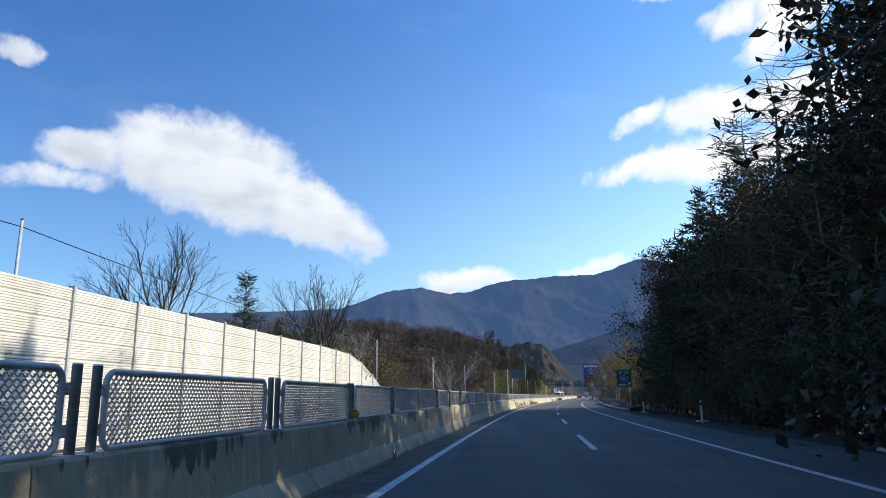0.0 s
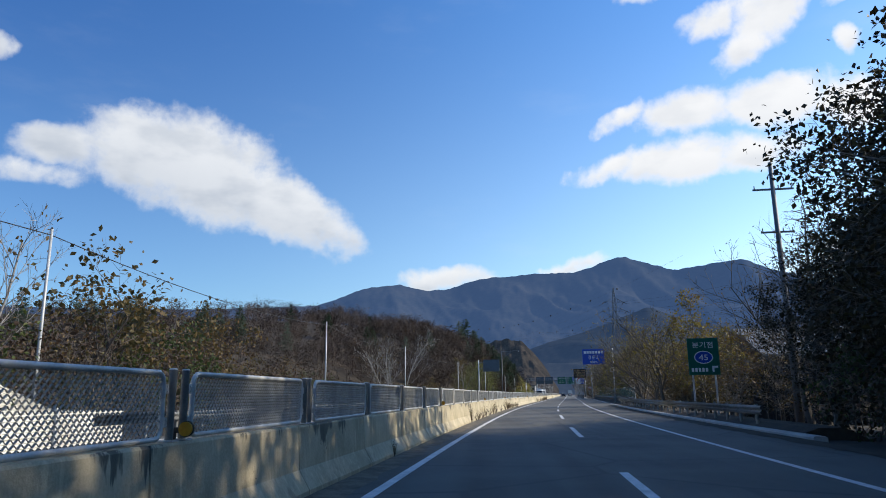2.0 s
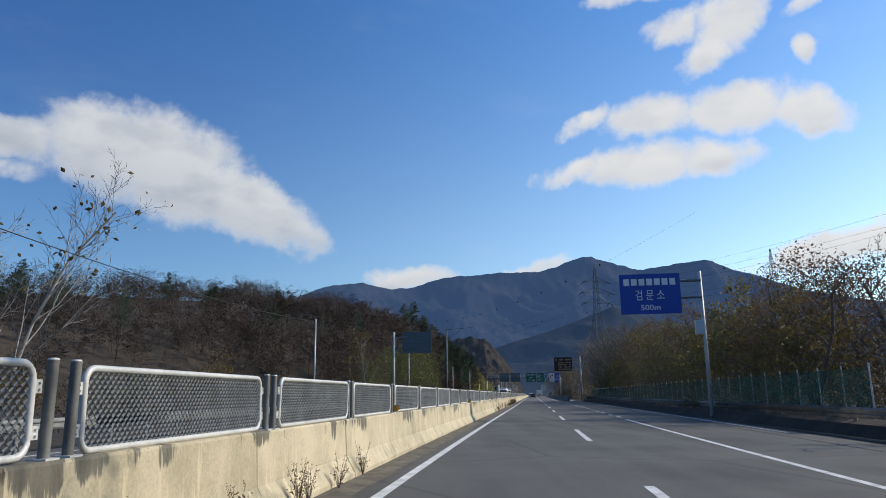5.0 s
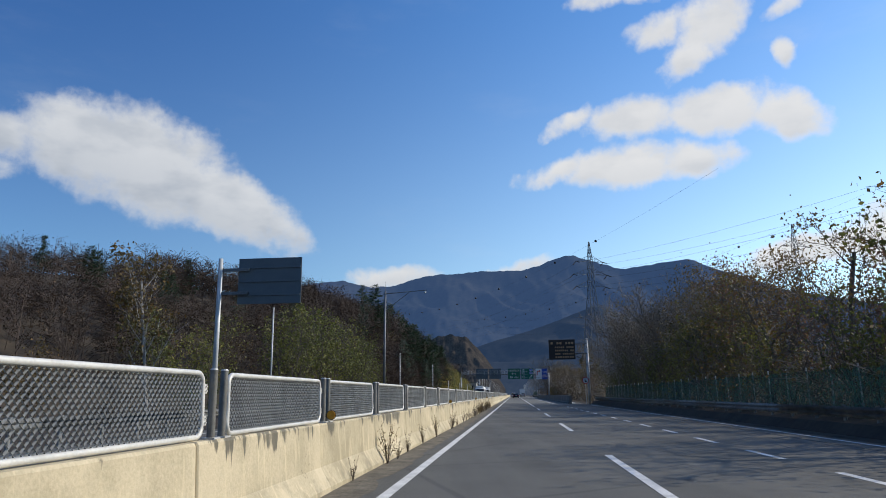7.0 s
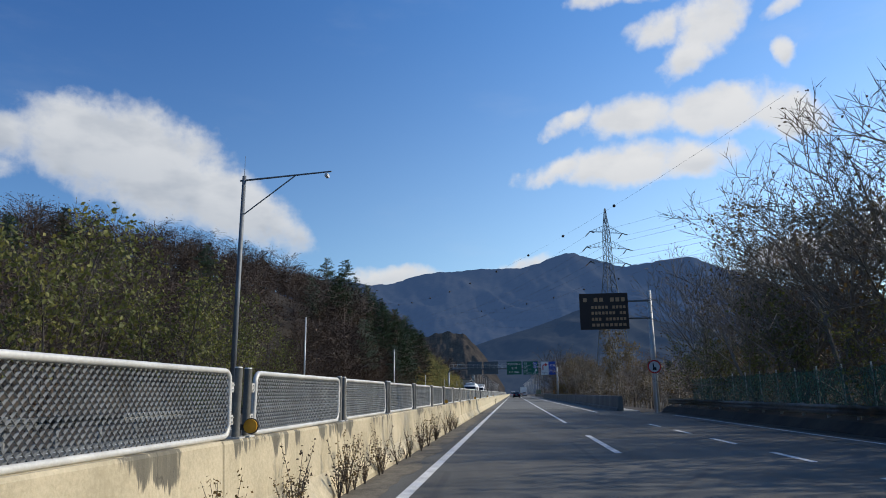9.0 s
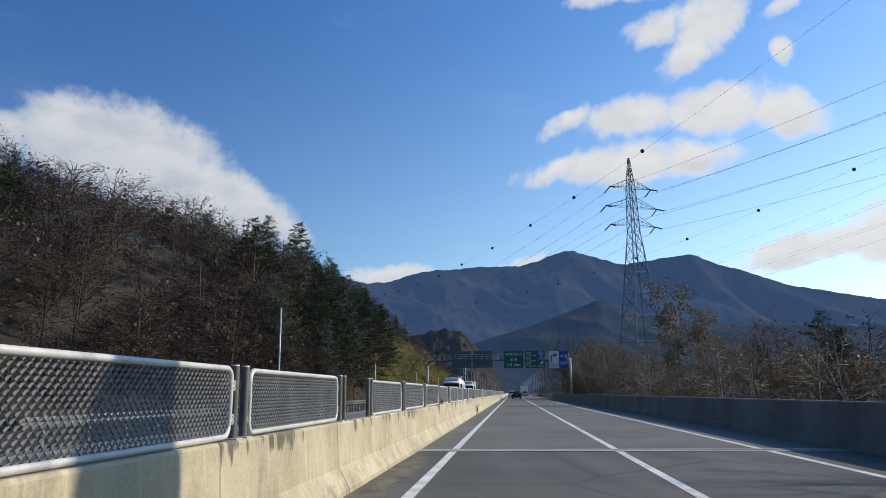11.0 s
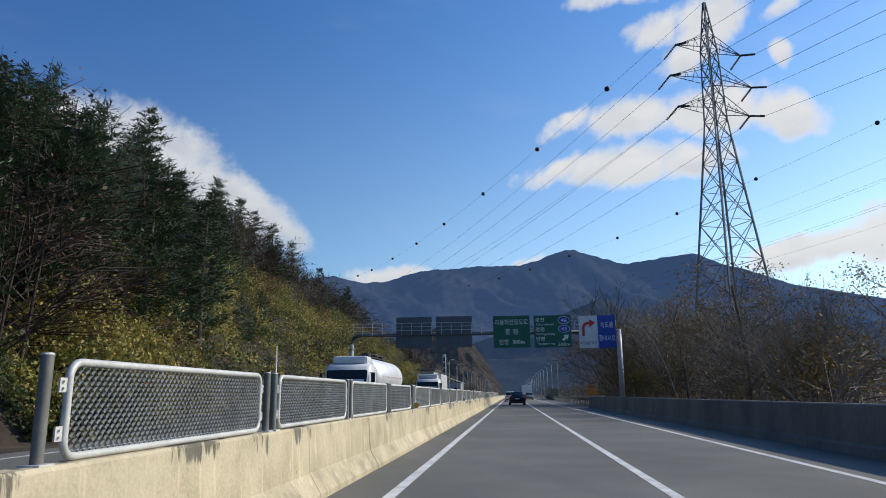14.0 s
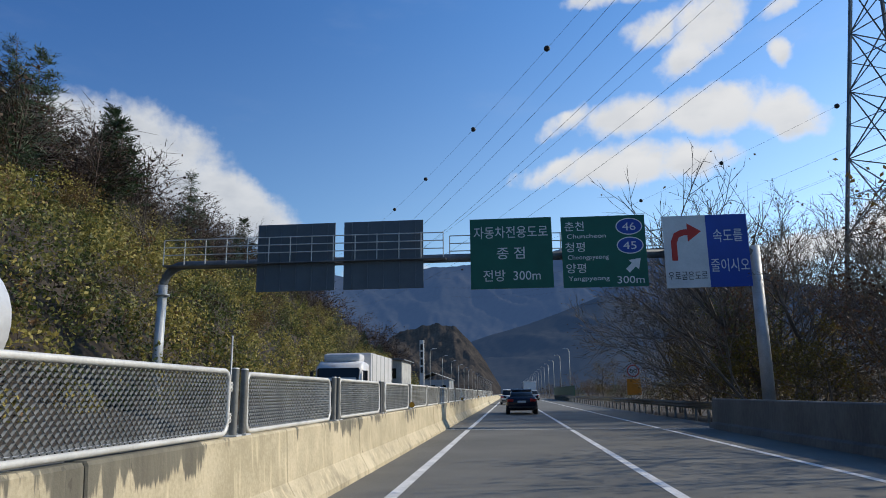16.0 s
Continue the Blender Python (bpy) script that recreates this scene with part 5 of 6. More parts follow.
# ---- painted and printed things
for nm, c, r in (("sign_green", (0.004, 0.10, 0.065), 0.4), ("sign_blue", (0.012, 0.055, 0.33), 0.4), ("sign_white", (0.62, 0.62, 0.62), 0.45), ("sign_red", (0.50, 0.03, 0.02), 0.45), ("sign_black", (0.015, 0.015, 0.016), 0.5),
                 ("sign_back", (0.10, 0.12, 0.14), 0.5), ("sign_orange", (0.62, 0.22, 0.02), 0.45), ("lettering", (0.72, 0.73, 0.72), 0.5), ("led_brown", (0.035, 0.022, 0.018), 0.6), ("led_text", (0.46, 0.26, 0.13), 0.5),
                 ("car_dark", (0.010, 0.013, 0.028), 0.22), ("car_white", (0.70, 0.70, 0.70), 0.3), ("car_silver", (0.38, 0.39, 0.40), 0.3), ("truck_red", (0.30, 0.05, 0.03), 0.4), ("truck_green", (0.02, 0.20, 0.09), 0.4),
                 ("glass_dark", (0.012, 0.014, 0.017), 0.06), ("lamp_red", (0.45, 0.015, 0.012), 0.2), ("tyre", (0.02, 0.02, 0.02), 0.85), ("green_panel", (0.03, 0.12, 0.07), 0.6), ("cable", (0.02, 0.02, 0.022), 0.6)):
    M[nm] = varied(nm, tuple(x * 0.82 for x in c), c, r, fine=14, coarse=1.2, bump=0.0)
M["pole"] = varied("pole_paint", (0.36, 0.37, 0.37), (0.55, 0.56, 0.56), 0.5, 0.2, fine=20, coarse=1.5, bump=0.03)
M["steel_dark"] = varied("weathered_steel", (0.10, 0.11, 0.12), (0.20, 0.21, 0.22), 0.6, 0.4, fine=12, coarse=1, bump=0.05)
M["tank"] = varied("polished_tank", (0.62, 0.63, 0.64), (0.80, 0.81, 0.82), 0.42, 0.45, fine=8, coarse=0.7, bump=0.0)


def text(body, size, mat, parent, pos, width=None, centre=True):
    """Lettering that faces back along the road, a little proud of its board."""
    cu = bpy.data.curves.new("lettering", "FONT")
    cu.body, cu.size, cu.extrude = body, size, 0.004
    cu.align_x = "CENTER" if centre else "LEFT"
    cu.resolution_u = 3
    tmp = bpy.data.objects.new("lettering", cu)
    scene.collection.objects.link(tmp)
    bpy.context.view_layer.update()
    me = bpy.data.meshes.new_from_object(tmp)
    bpy.data.objects.remove(tmp)
    me.materials.clear()
    me.materials.append(mat)
    ob = new("lettering", me)
    ob.parent = parent
    w = max(v.co.x for v in me.vertices) - min(v.co.x for v in me.vertices)
    k = width / w if width else 1.0
    ob.matrix_local = pose(*pos, 90, 0, 0) @ Matrix.Diagonal((k, 1, 1, 1))
    return ob


def board(parent, name, x0, x1, z0, z1, mat, y=0.0, border=None, thick=0.05):
    bm = bmesh.new()
    box(bm, ((x0 + x1) / 2, y, (z0 + z1) / 2), (x1 - x0, thick, z1 - z0), 0.008)
    b = part(name, bm, mat, parent)
    if border:
        bm = bmesh.new()
        e = 0.06
        pipe(bm, [(x0 + e, y - thick / 2 - 0.003, z0 + e), (x1 - e, y - thick / 2 - 0.003, z0 + e), (x1 - e, y - thick / 2 - 0.003, z1 - e), (x0 + e, y - thick / 2 - 0.003, z1 - e)], 0.018, 4, closed=True)
        part("border", bm, border, parent)
    return b


def flat(parent, name, outline, y, mat, label=""):
    """A thin plate cut to an outline of (x, z) points, facing back along the road."""
    bm = bmesh.new()
    fr = [bm.verts.new((x, y, z)) for x, z in outline]
    bk = [bm.verts.new((x, y + 0.006, z)) for x, z in outline]
    f = bm.faces.new(fr)
    bm.faces.new(bk[::-1])
    n = len(outline)
    for i in range(n):
        bm.faces.new((fr[i], bk[i], bk[(i + 1) % n], fr[(i + 1) % n]))
    bmesh.ops.recalc_face_normals(bm, faces=bm.faces)
    return part(name, bm, mat, parent, label)


def ellipse(cx, cz, a, b, n=28):
    return [(cx + a * math.cos(2 * math.pi * i / n), cz + b * math.sin(2 * math.pi * i / n)) for i in range(n)]


# ---- sign gantry over both carriageways
GS = 357.5
gantry = thing("sign_gantry", place(GS, 0), "grey steel sign gantry with walkway rail spanning the road", "gantry")
bm = bmesh.new()
arc = [(-15.55, 0, 6.2 + 0.0)] + [(-15.55 + 1.0 * (1 - math.cos(a)), 0, 6.2 + 0.95 * math.sin(a)) for a in np.linspace(0.2, math.pi / 2, 6)]
pipe(bm, arc + [(-8, 0, 7.12), (0, 0, 7.1), (10.6, 0, 7.0)], 0.20, 8)
part("beam", bm, M["steel_dark"], gantry, "round steel beam", True)
bm = bmesh.new()
tube(bm, (-15.6, 0, -0.3), (-15.55, 0, 6.25), 0.24, 0.20, 14)
tube(bm, (-15.56, 0, 5.75), (-15.56, 0, 5.83), 0.33, 0.33, 14)
part("left_post", bm, M["pole"], gantry, "pale painted post", True)
bm = bmesh.new()
tube(bm, (10.55, 0, -0.6), (10.6, 0, 7.25), 0.27, 0.23, 14)
part("right_post", bm, M["pole"], gantry, "pale painted post", True)
bm = bmesh.new()
for x0, x1, y in ((-15.3, -2.6, -0.62), (-2.4, 10.4, 0.35)):
    for z in (7.45, 7.8, 8.15):
        tube(bm, (x0, y, z + 0.05), (x1, y, z), 0.024, n=5)
    for i in range(14):
        tube(bm, (x0 + i * (x1 - x0) / 13, y, 7.05), (x0 + i * (x1 - x0) / 13, y, 8.2), 0.024, n=5)
part("walkway_rail", bm, M["zinc"], gantry)
bm = bmesh.new()
box(bm, (3.9, 0.2, 7.24), (12.8, 0.45, 0.05), 0.0)
box(bm, (-8.9, -0.30, 7.02), (12.8, 0.75, 0.05), 0.0)
part("walkway", bm, M["steel_dark"], gantry)


def direction_sign(name, label, x0, x1, z0, z1, mat, border=None):
    t = thing(name, place(GS, 0) @ pose(0, -0.42, 0), label, "road sign", "gantry signs")
    board(t, "panel", x0, x1, z0, z1, mat, border=border)
    bm = bmesh.new()
    for x in (x0 + 0.5, x1 - 0.5):
        box(bm, (x, 0.12, (z0 + z1) / 2), (0.08, 0.18, (z1 - z0) * 0.9), 0.005)
    part("bracket", bm, M["steel_dark"], t)
    return t


g1 = direction_sign("direction_sign", "green motorway sign with white Korean lettering on the gantry", -1.44, 2.1, 5.62, 8.72, M["sign_green"])
text("자동차전용도로", 0.58, M["lettering"], g1, (0.33, -0.03, 7.88), 3.2)
text("종 점", 0.58, M["lettering"], g1, (0.33, -0.03, 6.95), 1.2)
text("전방  300m", 0.56, M["lettering"], g1, (0.33, -0.03, 5.98), 2.45)
g2 = direction_sign("direction_sign", "green destination sign with route ovals and white lettering", 2.5, 6.05, 5.58, 8.68, M["sign_green"])
for k, (ko, en) in enumerate((("춘천", "Chuncheon"), ("청평", "Cheongpyeong"), ("양평", "Yangpyeong"))):
    text(ko, 0.46, M["lettering"], g2, (3.08, -0.03, 8.08 - 0.92 * k), 0.82)
    text(en, 0.27, M["lettering"], g2, (2.72, -0.03, 7.72 - 0.92 * k), (1.65, 1.72, 1.72)[k], False)
for k, n in enumerate(("46", "45")):
    z = 8.18 - 0.83 * k
    flat(g2, "route_oval", ellipse(5.38, z, 0.56, 0.37), -0.034, M["lettering"])
    flat(g2, "route_oval", ellipse(5.38, z, 0.52, 0.33), -0.038, M["sign_blue"], "blue route oval")
    text(n, 0.48, M["lettering"], g2, (5.38, -0.046, z - 0.17), 0.56)
a0 = Vector((5.22, 6.25))
d, e = Vector((0.72, 0.69)).normalized(), Vector((-0.69, 0.72)).normalized()
flat(g2, "arrow", [tuple(a0 + d * x + e * y) for x, y in ((0, 0.11), (0, -0.11), (0.36, -0.11), (0.36, -0.29), (0.78, 0), (0.36, 0.29), (0.36, 0.11))], -0.034, M["lettering"])
text("300m", 0.44, M["lettering"], g2, (5.32, -0.03, 5.72), 1.12)
g3 = direction_sign("warning_sign", "white and blue warning sign with red turn arrow", 6.78, 10.25, 5.46, 8.56, M["sign_white"])
board(g3, "blue_half", 8.56, 10.25, 5.46, 8.56, M["sign_blue"], -0.004)
text("속도를", 0.62, M["lettering"], g3, (9.42, -0.035, 7.42), 1.2)
text("줄이시오", 0.62, M["lettering"], g3, (9.42, -0.035, 6.15), 1.55)
text("우로굽은도로", 0.40, M["sign_black"], g3, (7.67, -0.03, 5.82), 1.6)
flat(g3, "arrow", [(7.08, 6.62), (7.32, 6.62), (7.32, 7.38), (7.42, 7.62), (7.62, 7.70), (7.78, 7.70), (7.78, 7.42), (8.36, 7.86), (7.78, 8.22), (7.78, 7.97), (7.52, 7.95), (7.22, 7.80), (7.08, 7.45)], -0.034, M["sign_red"], "red bent arrow")
for x0, x1 in ((-11.0, -7.45), (-7.05, -3.5)):
    t = direction_sign("direction_sign", "grey steel back of a gantry sign for oncoming traffic", x0, x1, 5.75, 8.8, M["sign_back"])
    for i in range(5):
        bm = bmesh.new()
        box(bm, (x0 + 0.35 + i * 0.71, -0.045, 7.27), (0.06, 0.05, 2.95), 0.004)
        part("rib", bm, M["sign_back"], t)


# ---- single signs beside the road
def cantilever(s, u_pole, x0, x1, z0, z1, pole_h, label, mat, arms, pole_r=0.16):
    t = thing("road_sign", place(s, 0), label, "road sign")
    board(t, "panel", x0, x1, z0, z1, mat, -0.25)
    bm = bmesh.new()
    tube(bm, (u_pole, 0, -0.4), (u_pole, 0, pole_h), pole_r, pole_r * 0.75, 12)
    part("pole", bm, M["pole"], t, "", True)
    for z in arms:
        bm = bmesh.new()
        inner = x0 + 0.4 if u_pole > x0 else x1 - 0.4
        tube(bm, (u_pole, -0.1, z), (inner, -0.1, z), 0.07, n=8)
        part("arm", bm, M["steel_dark"], t)
    return t


b = cantilever(142.0, 9.75, 5.5, 8.65, 5.35, 7.5, 7.6, "blue checkpoint sign with white lettering on a pole", M["sign_blue"], (6.2, 7.1), 0.11)
text("검 문 소", 0.62, M["lettering"], b, (7.05, -0.285, 6.13), 1.5)
text("500m", 0.42, M["lettering"], b, (7.05, -0.285, 5.55), 1.0)
for i in range(7):
    bm = bmesh.new()
    box(bm, (5.86 + i * 0.40, -0.278, 7.06), (0.30, 0.01, 0.36), 0.01)
    part("lettering", bm, M["lettering"], b)
bm = bmesh.new()
box(bm, (9.5, -0.1, 4.6), (0.45, 0.3, 0.75), 0.03)
part("control_box", bm, M["sign_white"], b)
v = cantilever(235.0, 9.55, 4.75, 8.05, 5.45, 7.95, 8.1, "dark electronic message board with dim amber lettering", M["led_brown"], (6.2, 7.4), 0.2)
rb = random.Random(4)
for r_, (z, h, n, x_) in enumerate(((7.5, 0.28, 8, 4.95), (6.98, 0.2, 10, 5.5), (6.58, 0.2, 10, 5.5), (6.16, 0.2, 10, 5.5), (5.76, 0.2, 8, 5.5))):
    w = (7.9 - x_) / n
    for i in range(n):
        if rb.random() < 0.12:
            continue
        bm = bmesh.new()
        box(bm, (x_ + w * (i + 0.5), -0.279, z), (w * 0.7, 0.01, h), 0.0)
        part("lettering", bm, M["led_text"], v)
rs = thing("road_sign", place(179.4, 0), "grey steel back of a roadside sign on a pole", "road sign")
board(rs, "panel", -13.6, -10.3, 5.85, 8.2, M["sign_back"], 0.2)
for z in (6.3, 7.0, 7.7):
    bm = bmesh.new()
    box(bm, (-11.95, 0.15, z), (3.2, 0.06, 0.08), 0.004)
    part("rib", bm, M["sign_back"], rs)
bm = bmesh.new()
tube(bm, (-14.5, 0, -0.3), (-14.5, 0, 8.2), 0.14, 0.11, 12)
part("pole", bm, M["pole"], rs, "", True)
for z in (6.4, 7.6):
    bm = bmesh.new()
    box(bm, (-13.8, 0.05, z), (1.6, 0.12, 0.16), 0.01)
    part("arm", bm, M["steel_dark"], rs)
r45 = thing("road_sign", place(79.0, 0), "green junction sign with a blue route oval", "road sign")
board(r45, "panel", 8.95, 10.55, 2.15, 4.1, M["sign_green"], -0.05)
text("분기점", 0.36, M["lettering"], r45, (9.75, -0.085, 3.6), 1.05)
flat(r45, "route_oval", ellipse(9.75, 3.08, 0.48, 0.34), -0.082, M["lettering"])
flat(r45, "route_oval", ellipse(9.75, 3.08, 0.44, 0.30), -0.086, M["sign_blue"], "blue route oval")
text("45", 0.42, M["lettering"], r45, (9.75, -0.096, 2.93), 0.46)
flat(r45, "arrow", [(10.15, 2.3), (10.25, 2.3), (10.25, 2.52), (10.45, 2.52), (10.45, 2.62), (10.15, 2.62)], -0.082, M["lettering"])
for i in range(5):
    bm = bmesh.new()
    box(bm, (9.15 + i * 0.18, -0.08, 2.42), (0.12, 0.01, 0.2), 0.0)
    part("lettering", bm, M["lettering"], r45)
for x in (9.15, 10.3):
    bm = bmesh.new()
    tube(bm, (x, 0, -0.3), (x, 0, 4.0), 0.05, n=10)
    part("post", bm, M["pole"], r45)
nt = thing("road_sign", place(231.0, 8.75), "round red-ringed prohibition sign on a post", "road sign")
flat(nt, "disc", ellipse(0, 2.75, 0.42, 0.42), -0.06, M["sign_red"], "red ring")
flat(nt, "disc", ellipse(0, 2.75, 0.33, 0.33), -0.066, M["sign_white"])
flat(nt, "symbol", [(-0.10, 2.55), (0.12, 2.55), (0.12, 2.7), (-0.02, 2.75), (-0.02, 2.95), (-0.10, 2.95)], -0.072, M["sign_black"])
bm = bmesh.new()
tube(bm, (0, 0, -0.3), (0, 0, 3.2), 0.035, n=8)
part("post", bm, M["pole"], nt)
sp = thing("road_sign", place(400.0, 12.6), "round speed limit sign above an orange board", "road sign")
flat(sp, "disc", ellipse(0, 3.3, 0.62, 0.62), -0.06, M["sign_red"], "red ring")
flat(sp, "disc", ellipse(0, 3.3, 0.50, 0.50), -0.066, M["sign_white"])
text("80", 0.62, M["sign_black"], sp, (0, -0.075, 3.08), 0.72)
board(sp, "board", -0.7, 0.7, 0.9, 2.5, M["sign_orange"], -0.05)
bm = bmesh.new()
tube(bm, (0, 0, -1.5), (0, 0, 3.9), 0.06, n=8)
part("post", bm, M["pole"], sp)


# ---- guard rails
def w_beam(y0, y1, z=0.62, side=1):
    prof = [(0.0, 0.155), (0.02, 0.14), (0.055, 0.09), (0.055, 0.055), (0.0, 0.02), (0.0, -0.02), (0.055, -0.055), (0.055, -0.09), (0.02, -0.14), (0.0, -0.155)]
    bm = bmesh.new()
    rows = []
    for y in (y0, y1):
        rows.append([bm.verts.new((-side * x, y, z + h)) for x, h in prof])
    for i in range(len(prof) - 1):
        bm.faces.new((rows[0][i], rows[0][i + 1], rows[1][i + 1], rows[1][i]))
    bmesh.ops.solidify(bm, geom=bm.faces[:], thickness=0.006)
    return bm


def guard_rail(side):
    t = thing("guard_rail", Matrix.Identity(4), "galvanised W-beam guard rail bay on steel posts", "guard rail", "guard rail bays")
    part("beam", w_beam(-2.0, 2.0, 0.62, side), M["rail"], t)
    bm = bmesh.new()
    tube(bm, (side * 0.12, -1.0, -0.4), (side * 0.12, -1.0, 0.82), 0.06, n=10)
    part("post", bm, M["rail"], t)
    bm = bmesh.new()
    tube(bm, (side * 0.12, 1.0, -0.4), (side * 0.12, 1.0, 0.82), 0.06, n=10)
    part("post", bm, M["rail"], t)
    return t


gr, gl = guard_rail(1), guard_rail(-1)
used = {gr: False, gl: False}


def rail_run(proto, s0, s1, u):
    for s in np.arange(s0, s1, 4.0):
        m = place(s + 2, u)
        if not used[proto]:
            used[proto] = True
            proto.matrix_world = m
        else:
            copy_thing(proto, m)


rail_run(gr, 66, 118, 8.6)
rail_run(gr, 118, 234, 10.1)
rail_run(gr, 354, 460, 8.4)
rail_run(gl, 60, 300, -12.3)


# ---- green mesh screen beside the merging lane
def green_screen():
    t = thing("screen_fence", Matrix.Identity(4), "green mesh screen fence bay on thin posts", "fence", "green screen fence bays")
    V, F = [], []
    for i in range(13):
        for a in (0, 1):
            V.append((0.02 * math.sin(i * 1.9), -2 + i / 3, 0.1 + a * (1.95 + 0.05 * math.sin(i * 2.3))))
    F = [(2 * i, 2 * i + 1, 2 * i + 3, 2 * i + 2) for i in range(12)]
    o = mesh_object("screen", V, F, M["screen"], t, "green woven screen")
    for y in (-2, 0):
        bm = bmesh.new()
        tube(bm, (0.05, y, -0.6), (0.05, y, 2.2), 0.03, n=8)
        part("post", bm, M["zinc"], t)
    return t


def screen_material():
    m = varied("green_screen", (0.028, 0.085, 0.052), (0.065, 0.16, 0.10), 0.8, fine=20, coarse=0.6, bump=0)
    nt_ = m.node_tree
    geo = nt_.nodes.new("ShaderNodeNewGeometry")
    n = N(nt_, "ShaderNodeTexNoise", ins={"Vector": geo.outputs["Position"], "Scale": 9.0, "Detail": 2.0})
    tr = nt_.nodes.new("ShaderNodeBsdfTransparent")
    mx = N(nt_, "ShaderNodeMixShader", ins={0: smooth(nt_, n.outputs[0], 0.35, 0.6, 0.6, 0.2), 1: nt_.nodes["Principled BSDF"].outputs[0], 2: tr.outputs[0]})
    nt_.links.new(mx.outputs[0], nt_.nodes["Material Output"].inputs[0])
    return m


M["screen"] = screen_material()
gs = green_screen()
for i, s in enumerate(np.arange(128, 232, 4.0)):
    m = place(s + 2, 11.2, -0.1)
    if i == 0:
        gs.matrix_world = m
    else:
        copy_thing(gs, m)


# ---- noise wall beyond the opposite carriageway
def noise_bay(z0, z1):
    """One bay of ribbed panels between two posts; the top may slope."""
    V, F = [], []
    hz = max(z0, z1)
    prof = []
    z = -0.3
    row = 0.545
    while z < hz:
        for k in range(7):
            zz = z + 0.03 + k * (row - 0.05) / 7
            prof += [(0.0, zz), (0.016, zz + 0.012), (0.016, zz + 0.045), (0.0, zz + 0.057)]
        prof += [(-0.02, z + row - 0.018), (-0.02, z + row)]
        z += row
    prof = [(x, zz) for x, zz in prof if zz < hz] + [(0.0, hz)]
    for x, zz in prof:
        for y, top in ((-1.585, z0), (1.585, z1)):
            V.append((x + 0.06, y, min(zz, top)))
    F = [(2 * i, 2 * i + 2, 2 * i + 3, 2 * i + 1) for i in range(len(prof) - 1)]
    b = len(V)
    V += [(0.06, -1.55, z0), (0.06, 1.55, z1), (-0.06, 1.55, z1), (-0.06, -1.55, z0), (-0.06, -1.55, -0.3), (-0.06, 1.55, -0.3)]
    F += [(b, b + 1, b + 2, b + 3), (b + 2, b + 5, b + 4, b + 3)]
    return V, F


wall = thing("noise_wall", Matrix.Identity(4), "cream ribbed metal noise wall with sloping end and stains", "noise wall", kind="structure")
shared = None
for k in range(27):
    s = -26.71 + 3.27 * k
    def top_at(q):
        return float(np.interp(q, [40, 46, 50, 58.5], [4.45, 4.3, 3.6, 0.9]))
    z0, z1 = top_at(s), top_at(s + 3.27)
    if z0 > 4.44 and z1 > 4.44:
        if shared is None:
            shared = mesh_object("panel", *noise_bay(4.45, 4.45), M["noise_panel"], wall)
            o = shared
        else:
            o = new("panel", shared.data)
            o.parent = wall
    else:
        o = mesh_object("panel", *noise_bay(z0, z1), M["noise_panel"], wall)
    o.matrix_local = place(s + 1.635, -12.4)
    bm = bmesh.new()
    box(bm, (0.03, 0, z0 / 2 - 0.1), (0.2, 0.10, z0 + 0.35), 0.006)
    p_ = part("post", bm, M["pole"], wall)
    p_.matrix_local = place(s, -12.4)

# ---- poles and wires along the opposite verge
pole0 = thing("utility_pole", Matrix.Identity(4), "slim pale steel pole beside the road", "pole", "slim poles along the verge")
bm = bmesh.new()
tube(bm, (0, 0, -0.3), (0, 0, 6.5), 0.06, 0.042, 10)
part("shaft", bm, M["pole"], pole0, "", True)
bm = bmesh.new()
tube(bm, (0, 0, 6.5), (0, 0, 6.55), 0.048, 0.025, 10)
part("cap", bm, M["dark"], pole0)
poles = [15.5, 59.5, 87.5, 113.5, 150, 186, 232.5, 268, 300, 331, 362, 395]
for i, s in enumerate(poles):
    m = place(s, -14.0) @ Matrix.Diagonal((1, 1, 0.66 if s > 290 else 1.0, 1))
    if i == 0:
        pole0.matrix_world = m
    else:
        copy_thing(pole0, m)


def wire(name, label, pts, r, n=4, cat="cable"):
    bm = bmesh.new()
    pipe(bm, pts, r, n)
    return tagged(part(name, bm, M["cable"]), label, cat)


def sag(a, b, drop, n=16):
    return [a.lerp(b, i / n) - Vector((0, 0, drop * 4 * (i / n) * (1 - i / n))) for i in range(n + 1)]


for a, b in zip([-28] + poles[:4], poles[:5]):
    wire("overhead_cable", "black cable slung between slim poles", sag(at(a, -14, 6.3), at(b, -14, 6.3), 0.5), 0.016)

cam_pole = thing("camera_pole", place(219.5, 0), "tall grey pole with a braced arm over the road", "pole")
bm = bmesh.new()
tube(bm, (-13.6, 0, -0.3), (-13.5, 0, 12.4), 0.15, 0.10, 12)
part("shaft", bm, M["steel_dark"], cam_pole, "", True)
bm = bmesh.new()
tube(bm, (-13.7, 0, 12.15), (-8.9, 0, 12.45), 0.055, 0.04, 8)
part("arm", bm, M["steel_dark"], cam_pole)
bm = bmesh.new()
tube(bm, (-13.5, 0, 10.3), (-10.8, 0, 12.3), 0.035, n=8)
part("brace", bm, M["steel_dark"], cam_pole)
bm = bmesh.new()
tube(bm, (-13.5, 0, 12.4), (-13.5, 0, 13.5), 0.02, 0.008, 6)
part("lightning_rod", bm, M["steel_dark"], cam_pole)
bm = bmesh.new()
box(bm, (-9.1, -0.1, 12.2), (0.16, 0.4, 0.16), 0.02)
tube(bm, (-9.1, 0, 12.2), (-9.1, 0, 12.45), 0.02, n=6)
part("camera_housing", bm, M["sign_white"], cam_pole)

